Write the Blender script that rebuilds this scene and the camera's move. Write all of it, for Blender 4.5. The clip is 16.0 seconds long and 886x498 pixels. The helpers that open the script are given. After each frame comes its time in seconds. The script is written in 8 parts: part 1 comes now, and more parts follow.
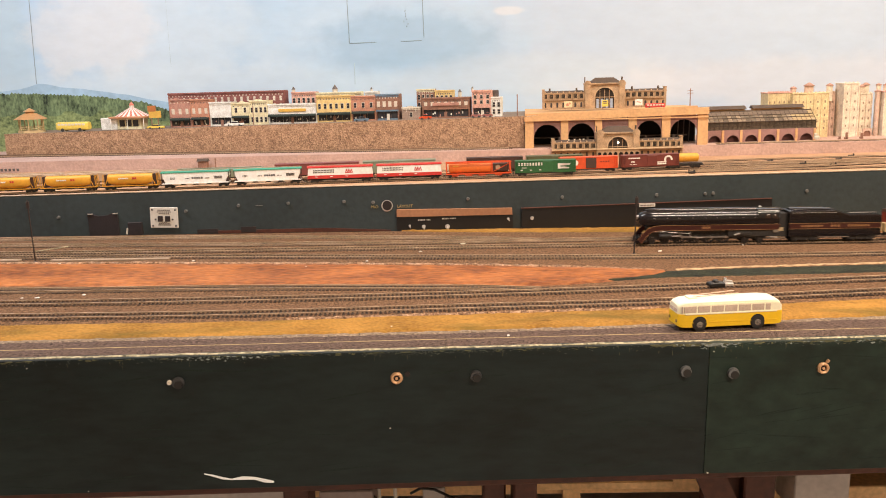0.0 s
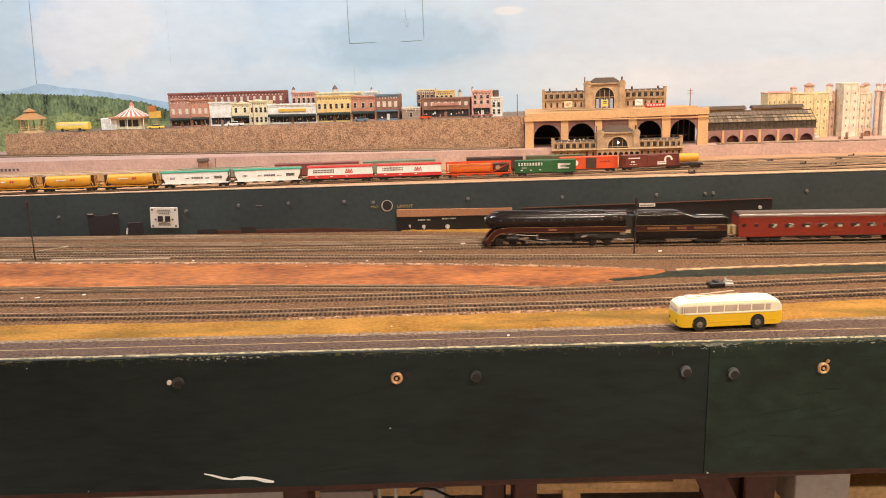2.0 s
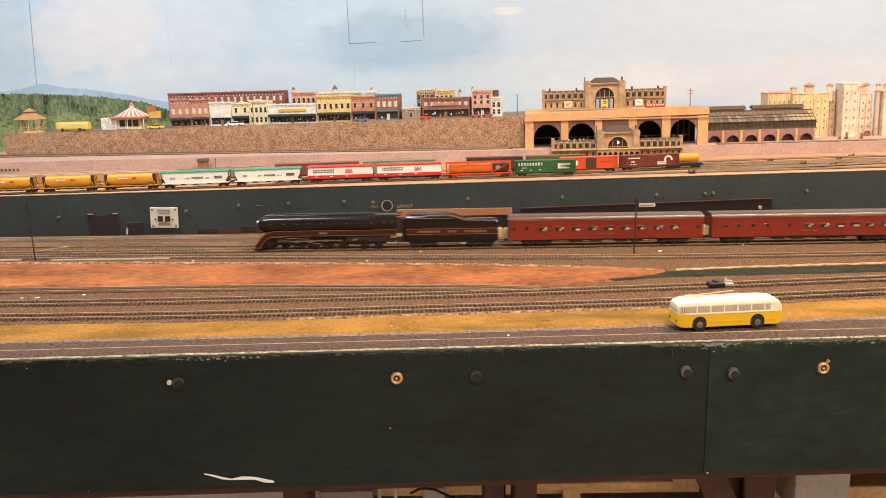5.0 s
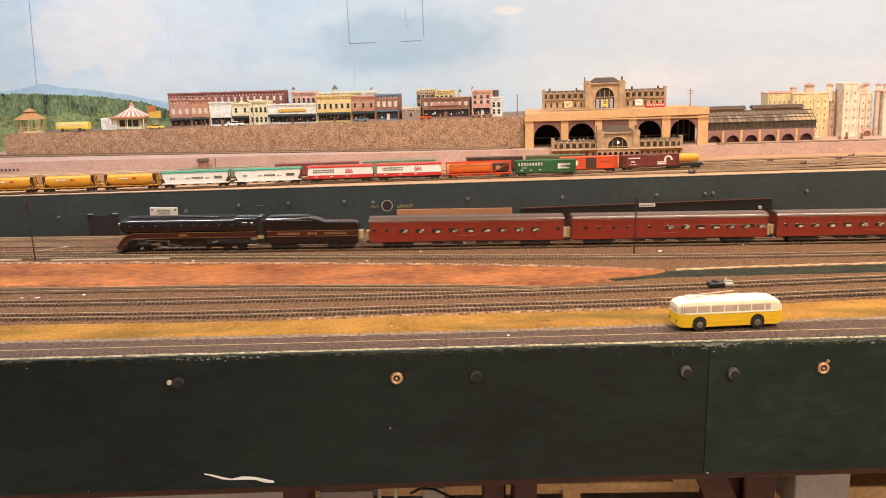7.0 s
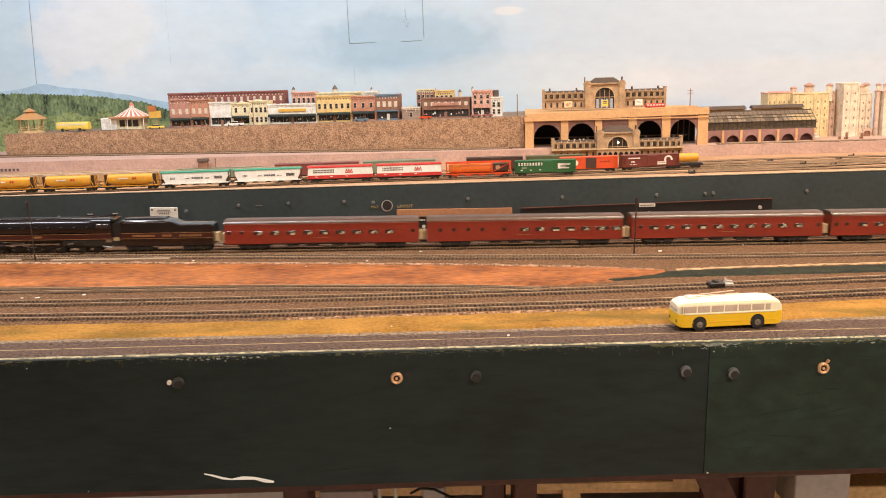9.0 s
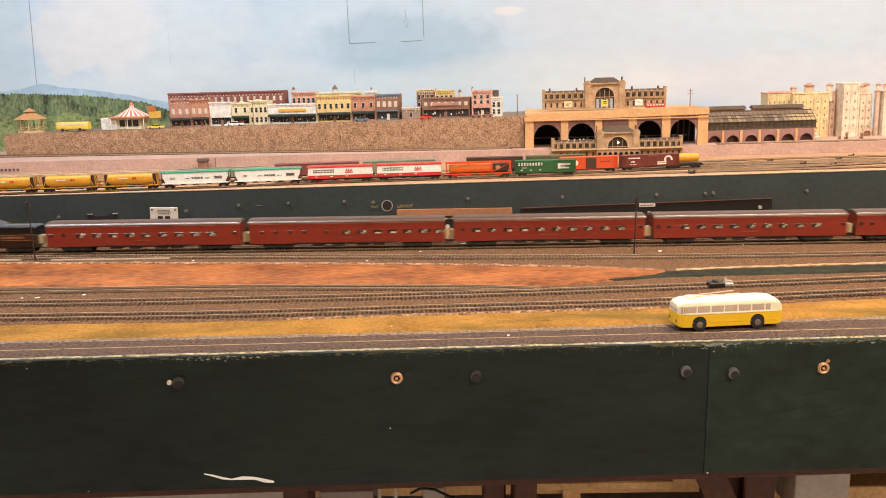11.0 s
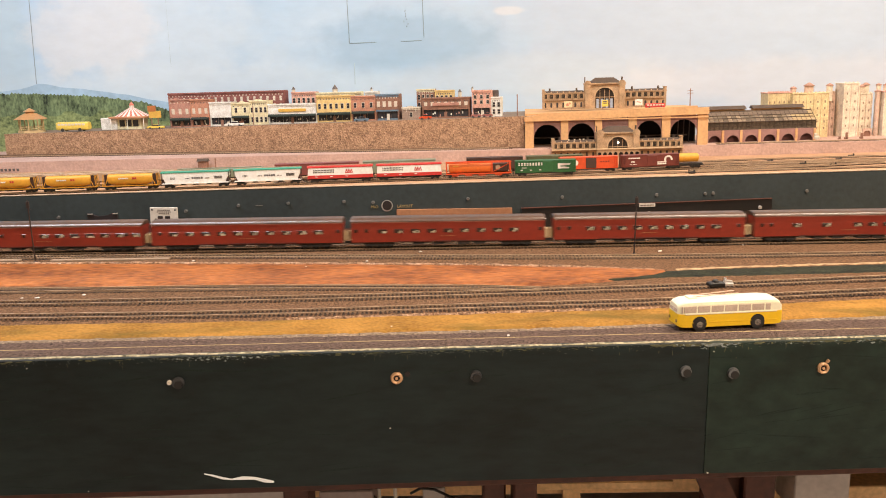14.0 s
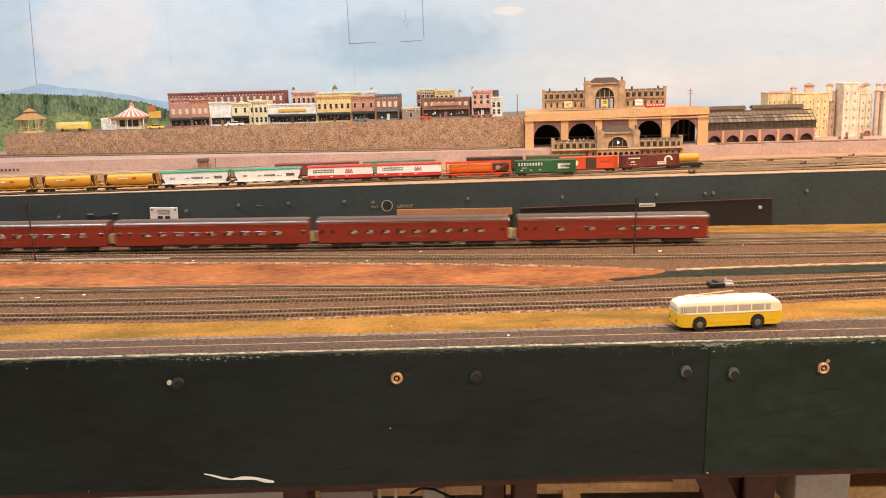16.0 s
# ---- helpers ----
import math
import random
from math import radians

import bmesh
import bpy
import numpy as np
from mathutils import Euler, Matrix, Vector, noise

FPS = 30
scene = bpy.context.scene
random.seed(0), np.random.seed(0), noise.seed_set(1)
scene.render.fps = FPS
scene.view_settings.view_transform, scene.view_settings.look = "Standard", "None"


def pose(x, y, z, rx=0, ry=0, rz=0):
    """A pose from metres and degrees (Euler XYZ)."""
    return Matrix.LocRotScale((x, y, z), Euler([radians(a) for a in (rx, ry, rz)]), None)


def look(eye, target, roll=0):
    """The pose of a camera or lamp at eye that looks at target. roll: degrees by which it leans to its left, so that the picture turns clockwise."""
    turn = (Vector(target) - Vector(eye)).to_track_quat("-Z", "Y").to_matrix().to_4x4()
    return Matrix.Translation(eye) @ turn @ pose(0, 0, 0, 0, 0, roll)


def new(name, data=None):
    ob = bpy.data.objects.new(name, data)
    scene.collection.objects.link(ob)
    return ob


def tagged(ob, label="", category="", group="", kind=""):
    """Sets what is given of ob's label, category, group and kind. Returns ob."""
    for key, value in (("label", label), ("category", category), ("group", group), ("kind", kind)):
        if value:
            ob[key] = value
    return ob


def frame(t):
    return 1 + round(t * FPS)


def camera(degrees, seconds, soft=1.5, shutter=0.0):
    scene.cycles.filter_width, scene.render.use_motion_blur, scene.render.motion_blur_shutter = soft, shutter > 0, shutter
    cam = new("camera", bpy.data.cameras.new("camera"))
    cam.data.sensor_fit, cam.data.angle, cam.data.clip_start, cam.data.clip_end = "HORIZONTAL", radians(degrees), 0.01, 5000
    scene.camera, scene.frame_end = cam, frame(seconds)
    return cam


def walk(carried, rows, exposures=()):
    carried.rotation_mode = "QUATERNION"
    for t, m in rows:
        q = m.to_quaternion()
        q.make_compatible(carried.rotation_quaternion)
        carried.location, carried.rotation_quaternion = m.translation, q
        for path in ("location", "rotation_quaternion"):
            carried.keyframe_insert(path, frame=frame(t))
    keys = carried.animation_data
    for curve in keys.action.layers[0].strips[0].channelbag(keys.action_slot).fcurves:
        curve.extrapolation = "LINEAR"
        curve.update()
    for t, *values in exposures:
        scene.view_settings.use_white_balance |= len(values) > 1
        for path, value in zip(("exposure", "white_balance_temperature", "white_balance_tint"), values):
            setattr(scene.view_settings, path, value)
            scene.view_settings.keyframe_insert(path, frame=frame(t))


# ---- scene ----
cam = camera(55.2, 16.0, soft=1.0, shutter=0.9)
EYE = (0.0, 0.0, 1.257)
AIM = (0.0, 1.0, 1.257 - 0.204)
walk(cam, [(0, look(EYE, AIM, -0.85)), (16, look(EYE, AIM, -0.85))], exposures=[(0, 0.0), (16, 0.0)])

# ---- light: warm ceiling tubes of the club room ----
world = bpy.data.worlds.new("room_world")
scene.world = world
world.use_nodes = True
world.node_tree.nodes["Background"].inputs[0].default_value = (0.9, 0.95, 1.0, 1)
world.node_tree.nodes["Background"].inputs[1].default_value = 0.02


def lamp(x, y, z, sx, sy, power, color, tilt=0):
    data = bpy.data.lights.new("ceiling_lamp_light", "AREA")
    data.shape, data.size, data.size_y, data.energy, data.color = "RECTANGLE", sx, sy, power, color
    ob = new("ceiling_lamp_light", data)
    ob.matrix_basis = pose(x, y, z, tilt, 0, 0)
    return ob


LAMPS = [(0.95, 1.15, 2.52), (-1.00, 1.05, 2.52), (0.95, -0.35, 2.52)]
lamp(0.95, 1.15, 2.50, 1.2, 0.14, 36, (1.0, 0.81, 0.64))
lamp(-1.00, 1.05, 2.50, 1.2, 0.14, 34, (0.95, 0.95, 1.0))
lamp(0.95, -0.35, 2.50, 1.2, 0.14, 61, (1.0, 0.81, 0.64))

# ---- materials ----


def mat(name, color, rough=0.6, metal=0.0, vary=0.12, scale=30.0, bump=0.0, fine=8.0, color2=None, coat=0.0, emit=None, island=0.0, spec=None, stretch=None):
    """A surface with two scales of variation, by object coordinates in metres."""
    m = bpy.data.materials.new(name)
    m.use_nodes = True
    nt = m.node_tree
    b = nt.nodes["Principled BSDF"]
    b.inputs["Roughness"].default_value = rough
    b.inputs["Metallic"].default_value = metal
    if spec is not None:
        b.inputs["Specular IOR Level"].default_value = spec
    b.inputs["Coat Weight"].default_value = coat
    b.inputs["Coat Roughness"].default_value = 0.12
    tc = nt.nodes.new("ShaderNodeTexCoord")
    n1 = nt.nodes.new("ShaderNodeTexNoise")
    n1.inputs["Scale"].default_value, n1.inputs["Detail"].default_value = scale, 4.0
    n2 = nt.nodes.new("ShaderNodeTexNoise")
    n2.inputs["Scale"].default_value, n2.inputs["Detail"].default_value = scale * fine, 3.0
    src = tc.outputs["Object"]
    if stretch:
        mp = nt.nodes.new("ShaderNodeMapping")
        mp.inputs["Scale"].default_value = stretch
        nt.links.new(src, mp.inputs["Vector"])
        src = mp.outputs[0]
    nt.links.new(src, n1.inputs["Vector"])
    nt.links.new(src, n2.inputs["Vector"])
    add = nt.nodes.new("ShaderNodeMath")
    add.operation = "MULTIPLY_ADD"
    add.inputs[1].default_value = 0.5
    nt.links.new(n2.outputs["Fac"], add.inputs[0])
    half = nt.nodes.new("ShaderNodeMath")
    half.operation = "MULTIPLY"
    half.inputs[1].default_value = 0.5
    nt.links.new(n1.outputs["Fac"], half.inputs[0])
    nt.links.new(half.outputs[0], add.inputs[2])
    ramp = nt.nodes.new("ShaderNodeValToRGB")
    c = Vector(color)
    c2 = Vector(color2) if color2 else c
    lo, hi = c * (1 - vary), c2 * (1 + vary)
    ramp.color_ramp.elements[0].position, ramp.color_ramp.elements[1].position = 0.34, 0.66
    ramp.color_ramp.elements[0].color = (*lo, 1)
    ramp.color_ramp.elements[1].color = (min(hi[0], 0.95), min(hi[1], 0.95), min(hi[2], 0.95), 1)
    nt.links.new(add.outputs[0], ramp.inputs["Fac"])
    out = ramp.outputs["Color"]
    if island:
        oi = nt.nodes.new("ShaderNodeNewGeometry")
        info = nt.nodes.new("ShaderNodeObjectInfo")
        sm = nt.nodes.new("ShaderNodeMath")
        sm.operation = "ADD"
        nt.links.new(oi.outputs["Random Per Island"], sm.inputs[0])
        nt.links.new(info.outputs["Random"], sm.inputs[1])
        fr = nt.nodes.new("ShaderNodeMath")
        fr.operation = "FRACT"
        nt.links.new(sm.outputs[0], fr.inputs[0])
        mr = nt.nodes.new("ShaderNodeMapRange")
        mr.inputs["To Min"].default_value, mr.inputs["To Max"].default_value = 1 - island, 1 + island
        nt.links.new(fr.outputs[0], mr.inputs["Value"])
        mix = nt.nodes.new("ShaderNodeVectorMath")
        mix.operation = "SCALE"
        nt.links.new(out, mix.inputs[0])
        nt.links.new(mr.outputs["Result"], mix.inputs["Scale"])
        out = mix.outputs[0]
    nt.links.new(out, b.inputs["Base Color"])
    if bump:
        bp = nt.nodes.new("ShaderNodeBump")
        bp.inputs["Strength"].default_value, bp.inputs["Distance"].default_value = min(1.0, bump), 0.002
        nt.links.new(n2.outputs["Fac"], bp.inputs["Height"])
        nt.links.new(bp.outputs["Normal"], b.inputs["Normal"])
    if emit:
        b.inputs["Emission Color"].default_value = (*emit[:3], 1)
        b.inputs["Emission Strength"].default_value = emit[3]
    return m


def scatter_material():
    """Ochre scatter with soft olive patches and dark flecks."""
    m = mat("ochre_ground_cover", (0.225, 0.112, 0.022), 0.95, 0, 0.2, 14, 0.7, 22, color2=(0.34, 0.175, 0.040), spec=0.15)
    nt = m.node_tree
    b = nt.nodes["Principled BSDF"]
    src = b.inputs["Base Color"].links[0].from_socket
    tc = nt.nodes.new("ShaderNodeTexCoord")
    mp = nt.nodes.new("ShaderNodeMapping")
    mp.inputs["Scale"].default_value = (0.42, 1.3, 1)
    nt.links.new(tc.outputs["Object"], mp.inputs["Vector"])
    for scale, lo, hi, color in ((17.0, 0.52, 0.66, (0.125, 0.088, 0.020)), (60.0, 0.64, 0.74, (0.075, 0.038, 0.014))):
        n = nt.nodes.new("ShaderNodeTexNoise")
        n.inputs["Scale"].default_value, n.inputs["Detail"].default_value = scale, 5.0
        nt.links.new(mp.outputs[0], n.inputs["Vector"])
        mr = nt.nodes.new("ShaderNodeMapRange")
        mr.inputs["From Min"].default_value, mr.inputs["From Max"].default_value, mr.inputs["To Max"].default_value = lo, hi, 0.75
        nt.links.new(n.outputs["Fac"], mr.inputs["Value"])
        mx = nt.nodes.new("ShaderNodeMix")
        mx.data_type = "RGBA"
        nt.links.new(mr.outputs[0], mx.inputs[0])
        nt.links.new(src, mx.inputs[6])
        mx.inputs[7].default_value = (*color, 1)
        src = mx.outputs[2]
    nt.links.new(src, b.inputs["Base Color"])
    return m


M_FRONT = mat("dark_green_paint", (0.0034, 0.0088, 0.0089), 0.52, 0, 0.55, 14, 0.35, 9, spec=0.35, stretch=(0.3, 1, 1), color2=(0.0052, 0.0112, 0.0112))
M_FRONT2 = mat("bottle_green_paint", (0.0052, 0.0145, 0.0102), 0.52, 0, 0.5, 12, 0.35, 9, spec=0.35, stretch=(0.5, 1, 0.8), color2=(0.0082, 0.0190, 0.0138))
M_BACKF = mat("slate_green_paint", (0.033, 0.046, 0.049), 0.6, 0, 0.2, 9, 0.2, 12, spec=0.4)
M_ROAD = mat("model_asphalt", (0.058, 0.037, 0.030), 0.9, 0, 0.9, 330, 1.0, 3, color2=(0.118, 0.079, 0.063), spec=0.15)
M_LINE = mat("yellow_road_paint", (0.46, 0.34, 0.16), 0.8, 0, 0.45, 60)
M_EDGE = mat("pale_plaster_edge", (0.15, 0.14, 0.08), 0.9, 0, 0.6, 110, 0.6, 4, color2=(0.38, 0.33, 0.215))
M_GRASS = scatter_material()
M_DECKEDGE = mat("bare_pale_deck_edge", (0.46, 0.36, 0.26), 0.85, 0, 0.35, 40, 0.3)
M_BALLAST = mat("brown_ballast", (0.112, 0.061, 0.033), 0.95, 0, 0.8, 260, 1.0, 4, color2=(0.182, 0.102, 0.056), spec=0.15)
M_DIRT = mat("terracotta_painted_ground", (0.150, 0.038, 0.009), 0.5, 0, 0.3, 22, 0.6, 7, spec=0.25, color2=(0.37, 0.130, 0.036), stretch=(0.5, 0.9, 1))
M_TIE = mat("brown_sleeper_plastic", (0.042, 0.020, 0.008), 0.8, 0, 0.35, 200, 0, 4, island=0.5)
M_RAIL = mat("rust_brown_rail_side", (0.33, 0.225, 0.145), 0.7, 0, 0.35, 80)
M_HEAD = mat("worn_nickel_rail_head", (0.44, 0.31, 0.20), 0.45, 0.15, 0.4, 60)
M_WOOD = mat("pale_pine", (0.70, 0.46, 0.23), 0.65, 0, 0.25, 18, 0.2)
M_WOODD = mat("red_brown_stained_timber", (0.075, 0.022, 0.012), 0.6, 0, 0.3, 16, 0.2)
M_FLOOR = mat("grey_concrete_floor", (0.50, 0.455, 0.42), 0.8, 0, 0.15, 5)
M_ROOM = mat("cream_room_paint", (0.62, 0.56, 0.46), 0.8, 0, 0.05, 3)
M_CEIL = mat("white_ceiling_paint", (0.72, 0.68, 0.60), 0.85, 0, 0.04, 3)
M_BLACK = mat("black_panel_paint", (0.010, 0.009, 0.009), 0.45, 0, 0.2, 20)
M_ORANGE = mat("bare_plywood_strip", (0.36, 0.17, 0.085), 0.7, 0, 0.15, 25)
M_WHITE = mat("white_plastic", (0.66, 0.62, 0.56), 0.5, 0, 0.06, 40)
M_STEEL = mat("bright_steel", (0.70, 0.67, 0.63), 0.35, 0.6, 0.1, 60)
M_COPPER = mat("copper_fitting", (0.60, 0.36, 0.20), 0.45, 0.35, 0.15, 60)
M_DGREY = mat("dark_grey_rubber", (0.045, 0.045, 0.047), 0.5, 0, 0.2, 60)
M_DECK = mat("tan_yard_ground", (0.43, 0.255, 0.145), 0.95, 0, 0.25, 20, 0.5, 16)
M_TERR = mat("pinkish_grey_plaster", (0.50, 0.34, 0.285), 0.9, 0, 0.16, 26, 0.6, 8)
M_STONEW = None
M_TAN = mat("tan_card_masonry", (0.64, 0.38, 0.18), 0.85, 0, 0.14, 24, 0.2)
M_MAUVE = mat("mauve_brick_paper", (0.33, 0.185, 0.165), 0.9, 0, 0.2, 90, 0.3)
# near-black that stands in for the shade behind the station arches
M_DARK = mat("painted_inner_shade", (0.012, 0.010, 0.010), 0.9, 0, 0.2, 30)

# ---- mesh helpers ----


def box(bm, x0, x1, y0, y1, z0, z1, bev=0.0, seg=1):
    vs = [bm.verts.new((x, y, z)) for x in (x0, x1) for y in (y0, y1) for z in (z0, z1)]
    fs = [bm.faces.new([vs[i] for i in q]) for q in ((0, 1, 3, 2), (4, 6, 7, 5), (0, 4, 5, 1), (2, 3, 7, 6), (0, 2, 6, 4), (1, 5, 7, 3))]
    if bev:
        es = list({e for f in fs for e in f.edges})
        bmesh.ops.bevel(bm, geom=es, offset=bev, segments=seg, affect="EDGES")
    return bm


def rod(bm, p0, p1, r0, r1=None, n=12):
    """A round bar from p0 to p1, tapering from r0 to r1."""
    r1 = r0 if r1 is None else r1
    a, b = Vector(p0), Vector(p1)
    q = (b - a).to_track_quat("Z", "Y")
    rings = []
    for c, r in ((a, r0), (b, r1)):
        rings.append([bm.verts.new(c + q @ Vector((r * math.cos(2 * math.pi * i / n), r * math.sin(2 * math.pi * i / n), 0))) for i in range(n)])
    for i in range(n):
        bm.faces.new((rings[0][i], rings[0][(i + 1) % n], rings[1][(i + 1) % n], rings[1][i]))
    bm.faces.new(rings[0][::-1])
    bm.faces.new(rings[1])
    return bm


def extrude(bm, profile, x0, x1, axis="x"):
    """Extrude a closed (a, b) outline along an axis: x -> (y, z), y -> (x, z), z -> (x, y)."""
    def at(p, s):
        return {"x": (s, p[0], p[1]), "y": (p[0], s, p[1]), "z": (p[0], p[1], s)}[axis]
    r0 = [bm.verts.new(at(p, x0)) for p in profile]
    r1 = [bm.verts.new(at(p, x1)) for p in profile]
    n = len(profile)
    for i in range(n):
        bm.faces.new((r0[i], r0[(i + 1) % n], r1[(i + 1) % n], r1[i]))
    bm.faces.new(r0[::-1])
    bm.faces.new(r1)
    return bm


def loft(bm, rings, cap=True):
    rs = [[bm.verts.new(p) for p in r] for r in rings]
    n = len(rs[0])
    for a, b in zip(rs, rs[1:]):
        for i in range(n):
            bm.faces.new((a[i], a[(i + 1) % n], b[(i + 1) % n], b[i]))
    if cap:
        bm.faces.new(rs[0][::-1])
        bm.faces.new(rs[-1])
    return bm


def mesh_of(name, bm, material):
    bmesh.ops.recalc_face_normals(bm, faces=bm.faces)
    me = bpy.data.meshes.new(name)
    bm.to_mesh(me)
    bm.free()
    me.materials.append(material)
    me.shade_smooth()
    me.set_sharp_from_angle(angle=radians(32))
    return me


def part(name, bm, material, parent, label="", m=None):
    ob = new(name, mesh_of(name, bm, material))
    ob.parent = parent
    if m is not None:
        ob.matrix_basis = m
    if label:
        ob["label"] = label
    return ob


def share(name, me, parent, m):
    ob = new(name, me)
    ob.parent = parent
    ob.matrix_basis = m
    return ob


def thing(name, m, label, category, group="", kind=""):
    ob = new(name)
    ob.empty_display_size = 0.01
    ob.matrix_basis = m
    return tagged(ob, label, category, group, kind)


def single(name, bm, material, label, category, m=None, group="", kind=""):
    ob = new(name, mesh_of(name, bm, material))
    if m is not None:
        ob.matrix_basis = m
    return tagged(ob, label, category, group, kind)


def B():
    return bmesh.new()


# the upper deck rises a little to one end; all that stands on it leans with it
DECK = pose(0, 0, 1.0789, 0, -0.865, 0)


def on_deck(x, y, z=0.0, rz=0.0):
    return DECK @ pose(x, y, z, 0, 0, rz)


def along(pts, step):
    """Even steps along a smooth line through plan points: (x, y, heading)."""
    P = [Vector(p) for p in pts]
    P = [P[0] * 2 - P[1]] + P + [P[-1] * 2 - P[-2]]
    dense = []
    for i in range(1, len(P) - 2):
        for k in range(60):
            t = k / 60
            a, b, c, d = P[i - 1], P[i], P[i + 1], P[i + 2]
            dense.append(0.5 * (2 * b + (c - a) * t + (2 * a - 5 * b + 4 * c - d) * t * t + (3 * b - a - 3 * c + d) * t ** 3))
    dense.append(P[-2])
    out, run, nxt = [], 0.0, 0.0
    for a, b in zip(dense, dense[1:]):
        L = (b - a).length
        while nxt <= run + L and L > 0:
            p = a + (b - a) * ((nxt - run) / L)
            out.append((p.x, p.y, math.atan2((b - a).y, (b - a).x)))
            nxt += step
        run += L
    return out

# ---- room ----


def room():
    for name, dims, material in (
            ("floor", (-3.2, 3.2, -2.4, 2.6, -0.1, 0.0), M_FLOOR),
            ("wall_north", (-3.2, 3.2, 2.45, 2.6, 0.0, 2.6), M_ROOM),
            ("wall_south", (-3.2, 3.2, -2.4, -2.25, 0.0, 2.6), M_ROOM),
            ("wall_east", (3.05, 3.2, -2.25, 2.45, 0.0, 2.6), M_ROOM),
            ("wall_west", (-3.2, -3.05, -2.25, 2.45, 0.0, 2.6), M_ROOM),
            ("ceiling", (-3.2, 3.2, -2.4, 2.6, 2.6, 2.7), M_CEIL)):
        single(name, box(B(), *dims), material, "plain " + name.split("_")[0] + " of the layout room", name.split("_")[0], kind="structure")
    for x, y, z in LAMPS:
        t = thing("ceiling_light", pose(x, y, z), "long white tube light fixed under the ceiling", "ceiling light", "ceiling tube lights")
        part("housing", box(B(), -0.62, 0.62, -0.09, 0.09, 0.0, 0.08, 0.01), M_WHITE, t)


room()

# ---- the lower table ----
XA, XB = -2.75, 2.75


def front(x):
    return 0.7817 + 0.0359 * x


def curve(pts):
    """A smooth y(x) through plan points, straight beyond the ends."""
    xs, ys = [p[0] for p in pts], [p[1] for p in pts]

    def f(x):
        if x <= xs[0]:
            return ys[0] + (ys[1] - ys[0]) / (xs[1] - xs[0]) * (x - xs[0]) * 0.6
        if x >= xs[-1]:
            return ys[-1] + (ys[-1] - ys[-2]) / (xs[-1] - xs[-2]) * (x - xs[-1]) * 0.6
        i = max(k for k in range(len(xs) - 1) if xs[k] <= x)
        m = []
        for k in (i, i + 1):
            a, b = max(k - 1, 0), min(k + 1, len(xs) - 1)
            m.append((ys[b] - ys[a]) / (xs[b] - xs[a]))
        h = xs[i + 1] - xs[i]
        t = (x - xs[i]) / h
        return (ys[i] * (1 + 2 * t) * (1 - t) ** 2 + h * m[0] * t * (1 - t) ** 2 + ys[i + 1] * t * t * (3 - 2 * t) + h * m[1] * t * t * (t - 1))
    return f


def strip(name, lo, hi, z, material, label, x0=XA, x1=XB, n=260, rows=6, rough=0.0, ragged=0.0, kind="structure", seed=0, base=0.9985):
    """A sheet of ground between two plan lines, with uneven surface and edges, closed down to its base."""
    verts, faces = [], []
    n = int(n * max(1.0, (x1 - x0) / 2.7))
    for i in range(n + 1):
        x = x0 + (x1 - x0) * i / n
        a, b = lo(x), hi(x)
        a += ragged * noise.noise(Vector((x * 90, seed, 0.3))) + ragged * 0.6 * noise.noise(Vector((x * 310, seed, 1.3)))
        b += ragged * noise.noise(Vector((x * 90, seed + 7, 0.3))) + ragged * 0.6 * noise.noise(Vector((x * 310, seed + 7, 2.3)))
        b = max(b, a + 0.0002)
        for j in range(rows + 1):
            y = a + (b - a) * j / rows
            zz = z + rough * (noise.noise(Vector((x * 60, y * 60, seed))) + 0.6 * noise.noise(Vector((x * 170, y * 170, seed + 3))))
            verts.append((x, y, base if j in (0, rows) else zz))
    for i in range(n):
        for j in range(rows):
            a = i * (rows + 1) + j
            faces.append((a, a + rows + 1, a + rows + 2, a + 1))
    me = bpy.data.meshes.new(name)
    me.from_pydata(verts, [], faces)
    me.materials.append(material)
    me.shade_smooth()
    return tagged(new(name, me), label, name.replace("_", " "), kind=kind)


ROADBACK = curve([(-0.9, 0.806), (-0.451, 0.8255), (0, 0.837), (0.469, 0.866), (0.9, 0.886)])
GRASSBACK = curve([(-0.9, 0.886), (-0.48, 0.885), (-0.236, 0.884), (0, 0.899), (0.25, 0.913), (0.51, 0.942), (0.9, 0.985)])
BROWNLO = curve([(-0.9, 1.09), (-0.574, 1.067), (-0.276, 1.047), (0, 1.031), (0.152, 1.031), (0.266, 1.064), (0.30, 1.09)])
BROWNHI = curve([(-0.9, 1.22), (-0.644, 1.205), (-0.31, 1.182), (0, 1.153), (0.204, 1.122), (0.296, 1.095)])
GREENLO = curve([(0.2, 1.046), (0.30, 1.052), (0.56, 1.062), (1.0, 1.09)])
GREENHI = curve([(0.2, 1.05), (0.26, 1.072), (0.30, 1.096), (0.60, 1.118), (1.0, 1.14)])
YELLOWLO = curve([(-0.08, 1.425), (0.0, 1.402), (0.35, 1.372), (0.75, 1.338), (1.2, 1.32)])
BACK = 1.427


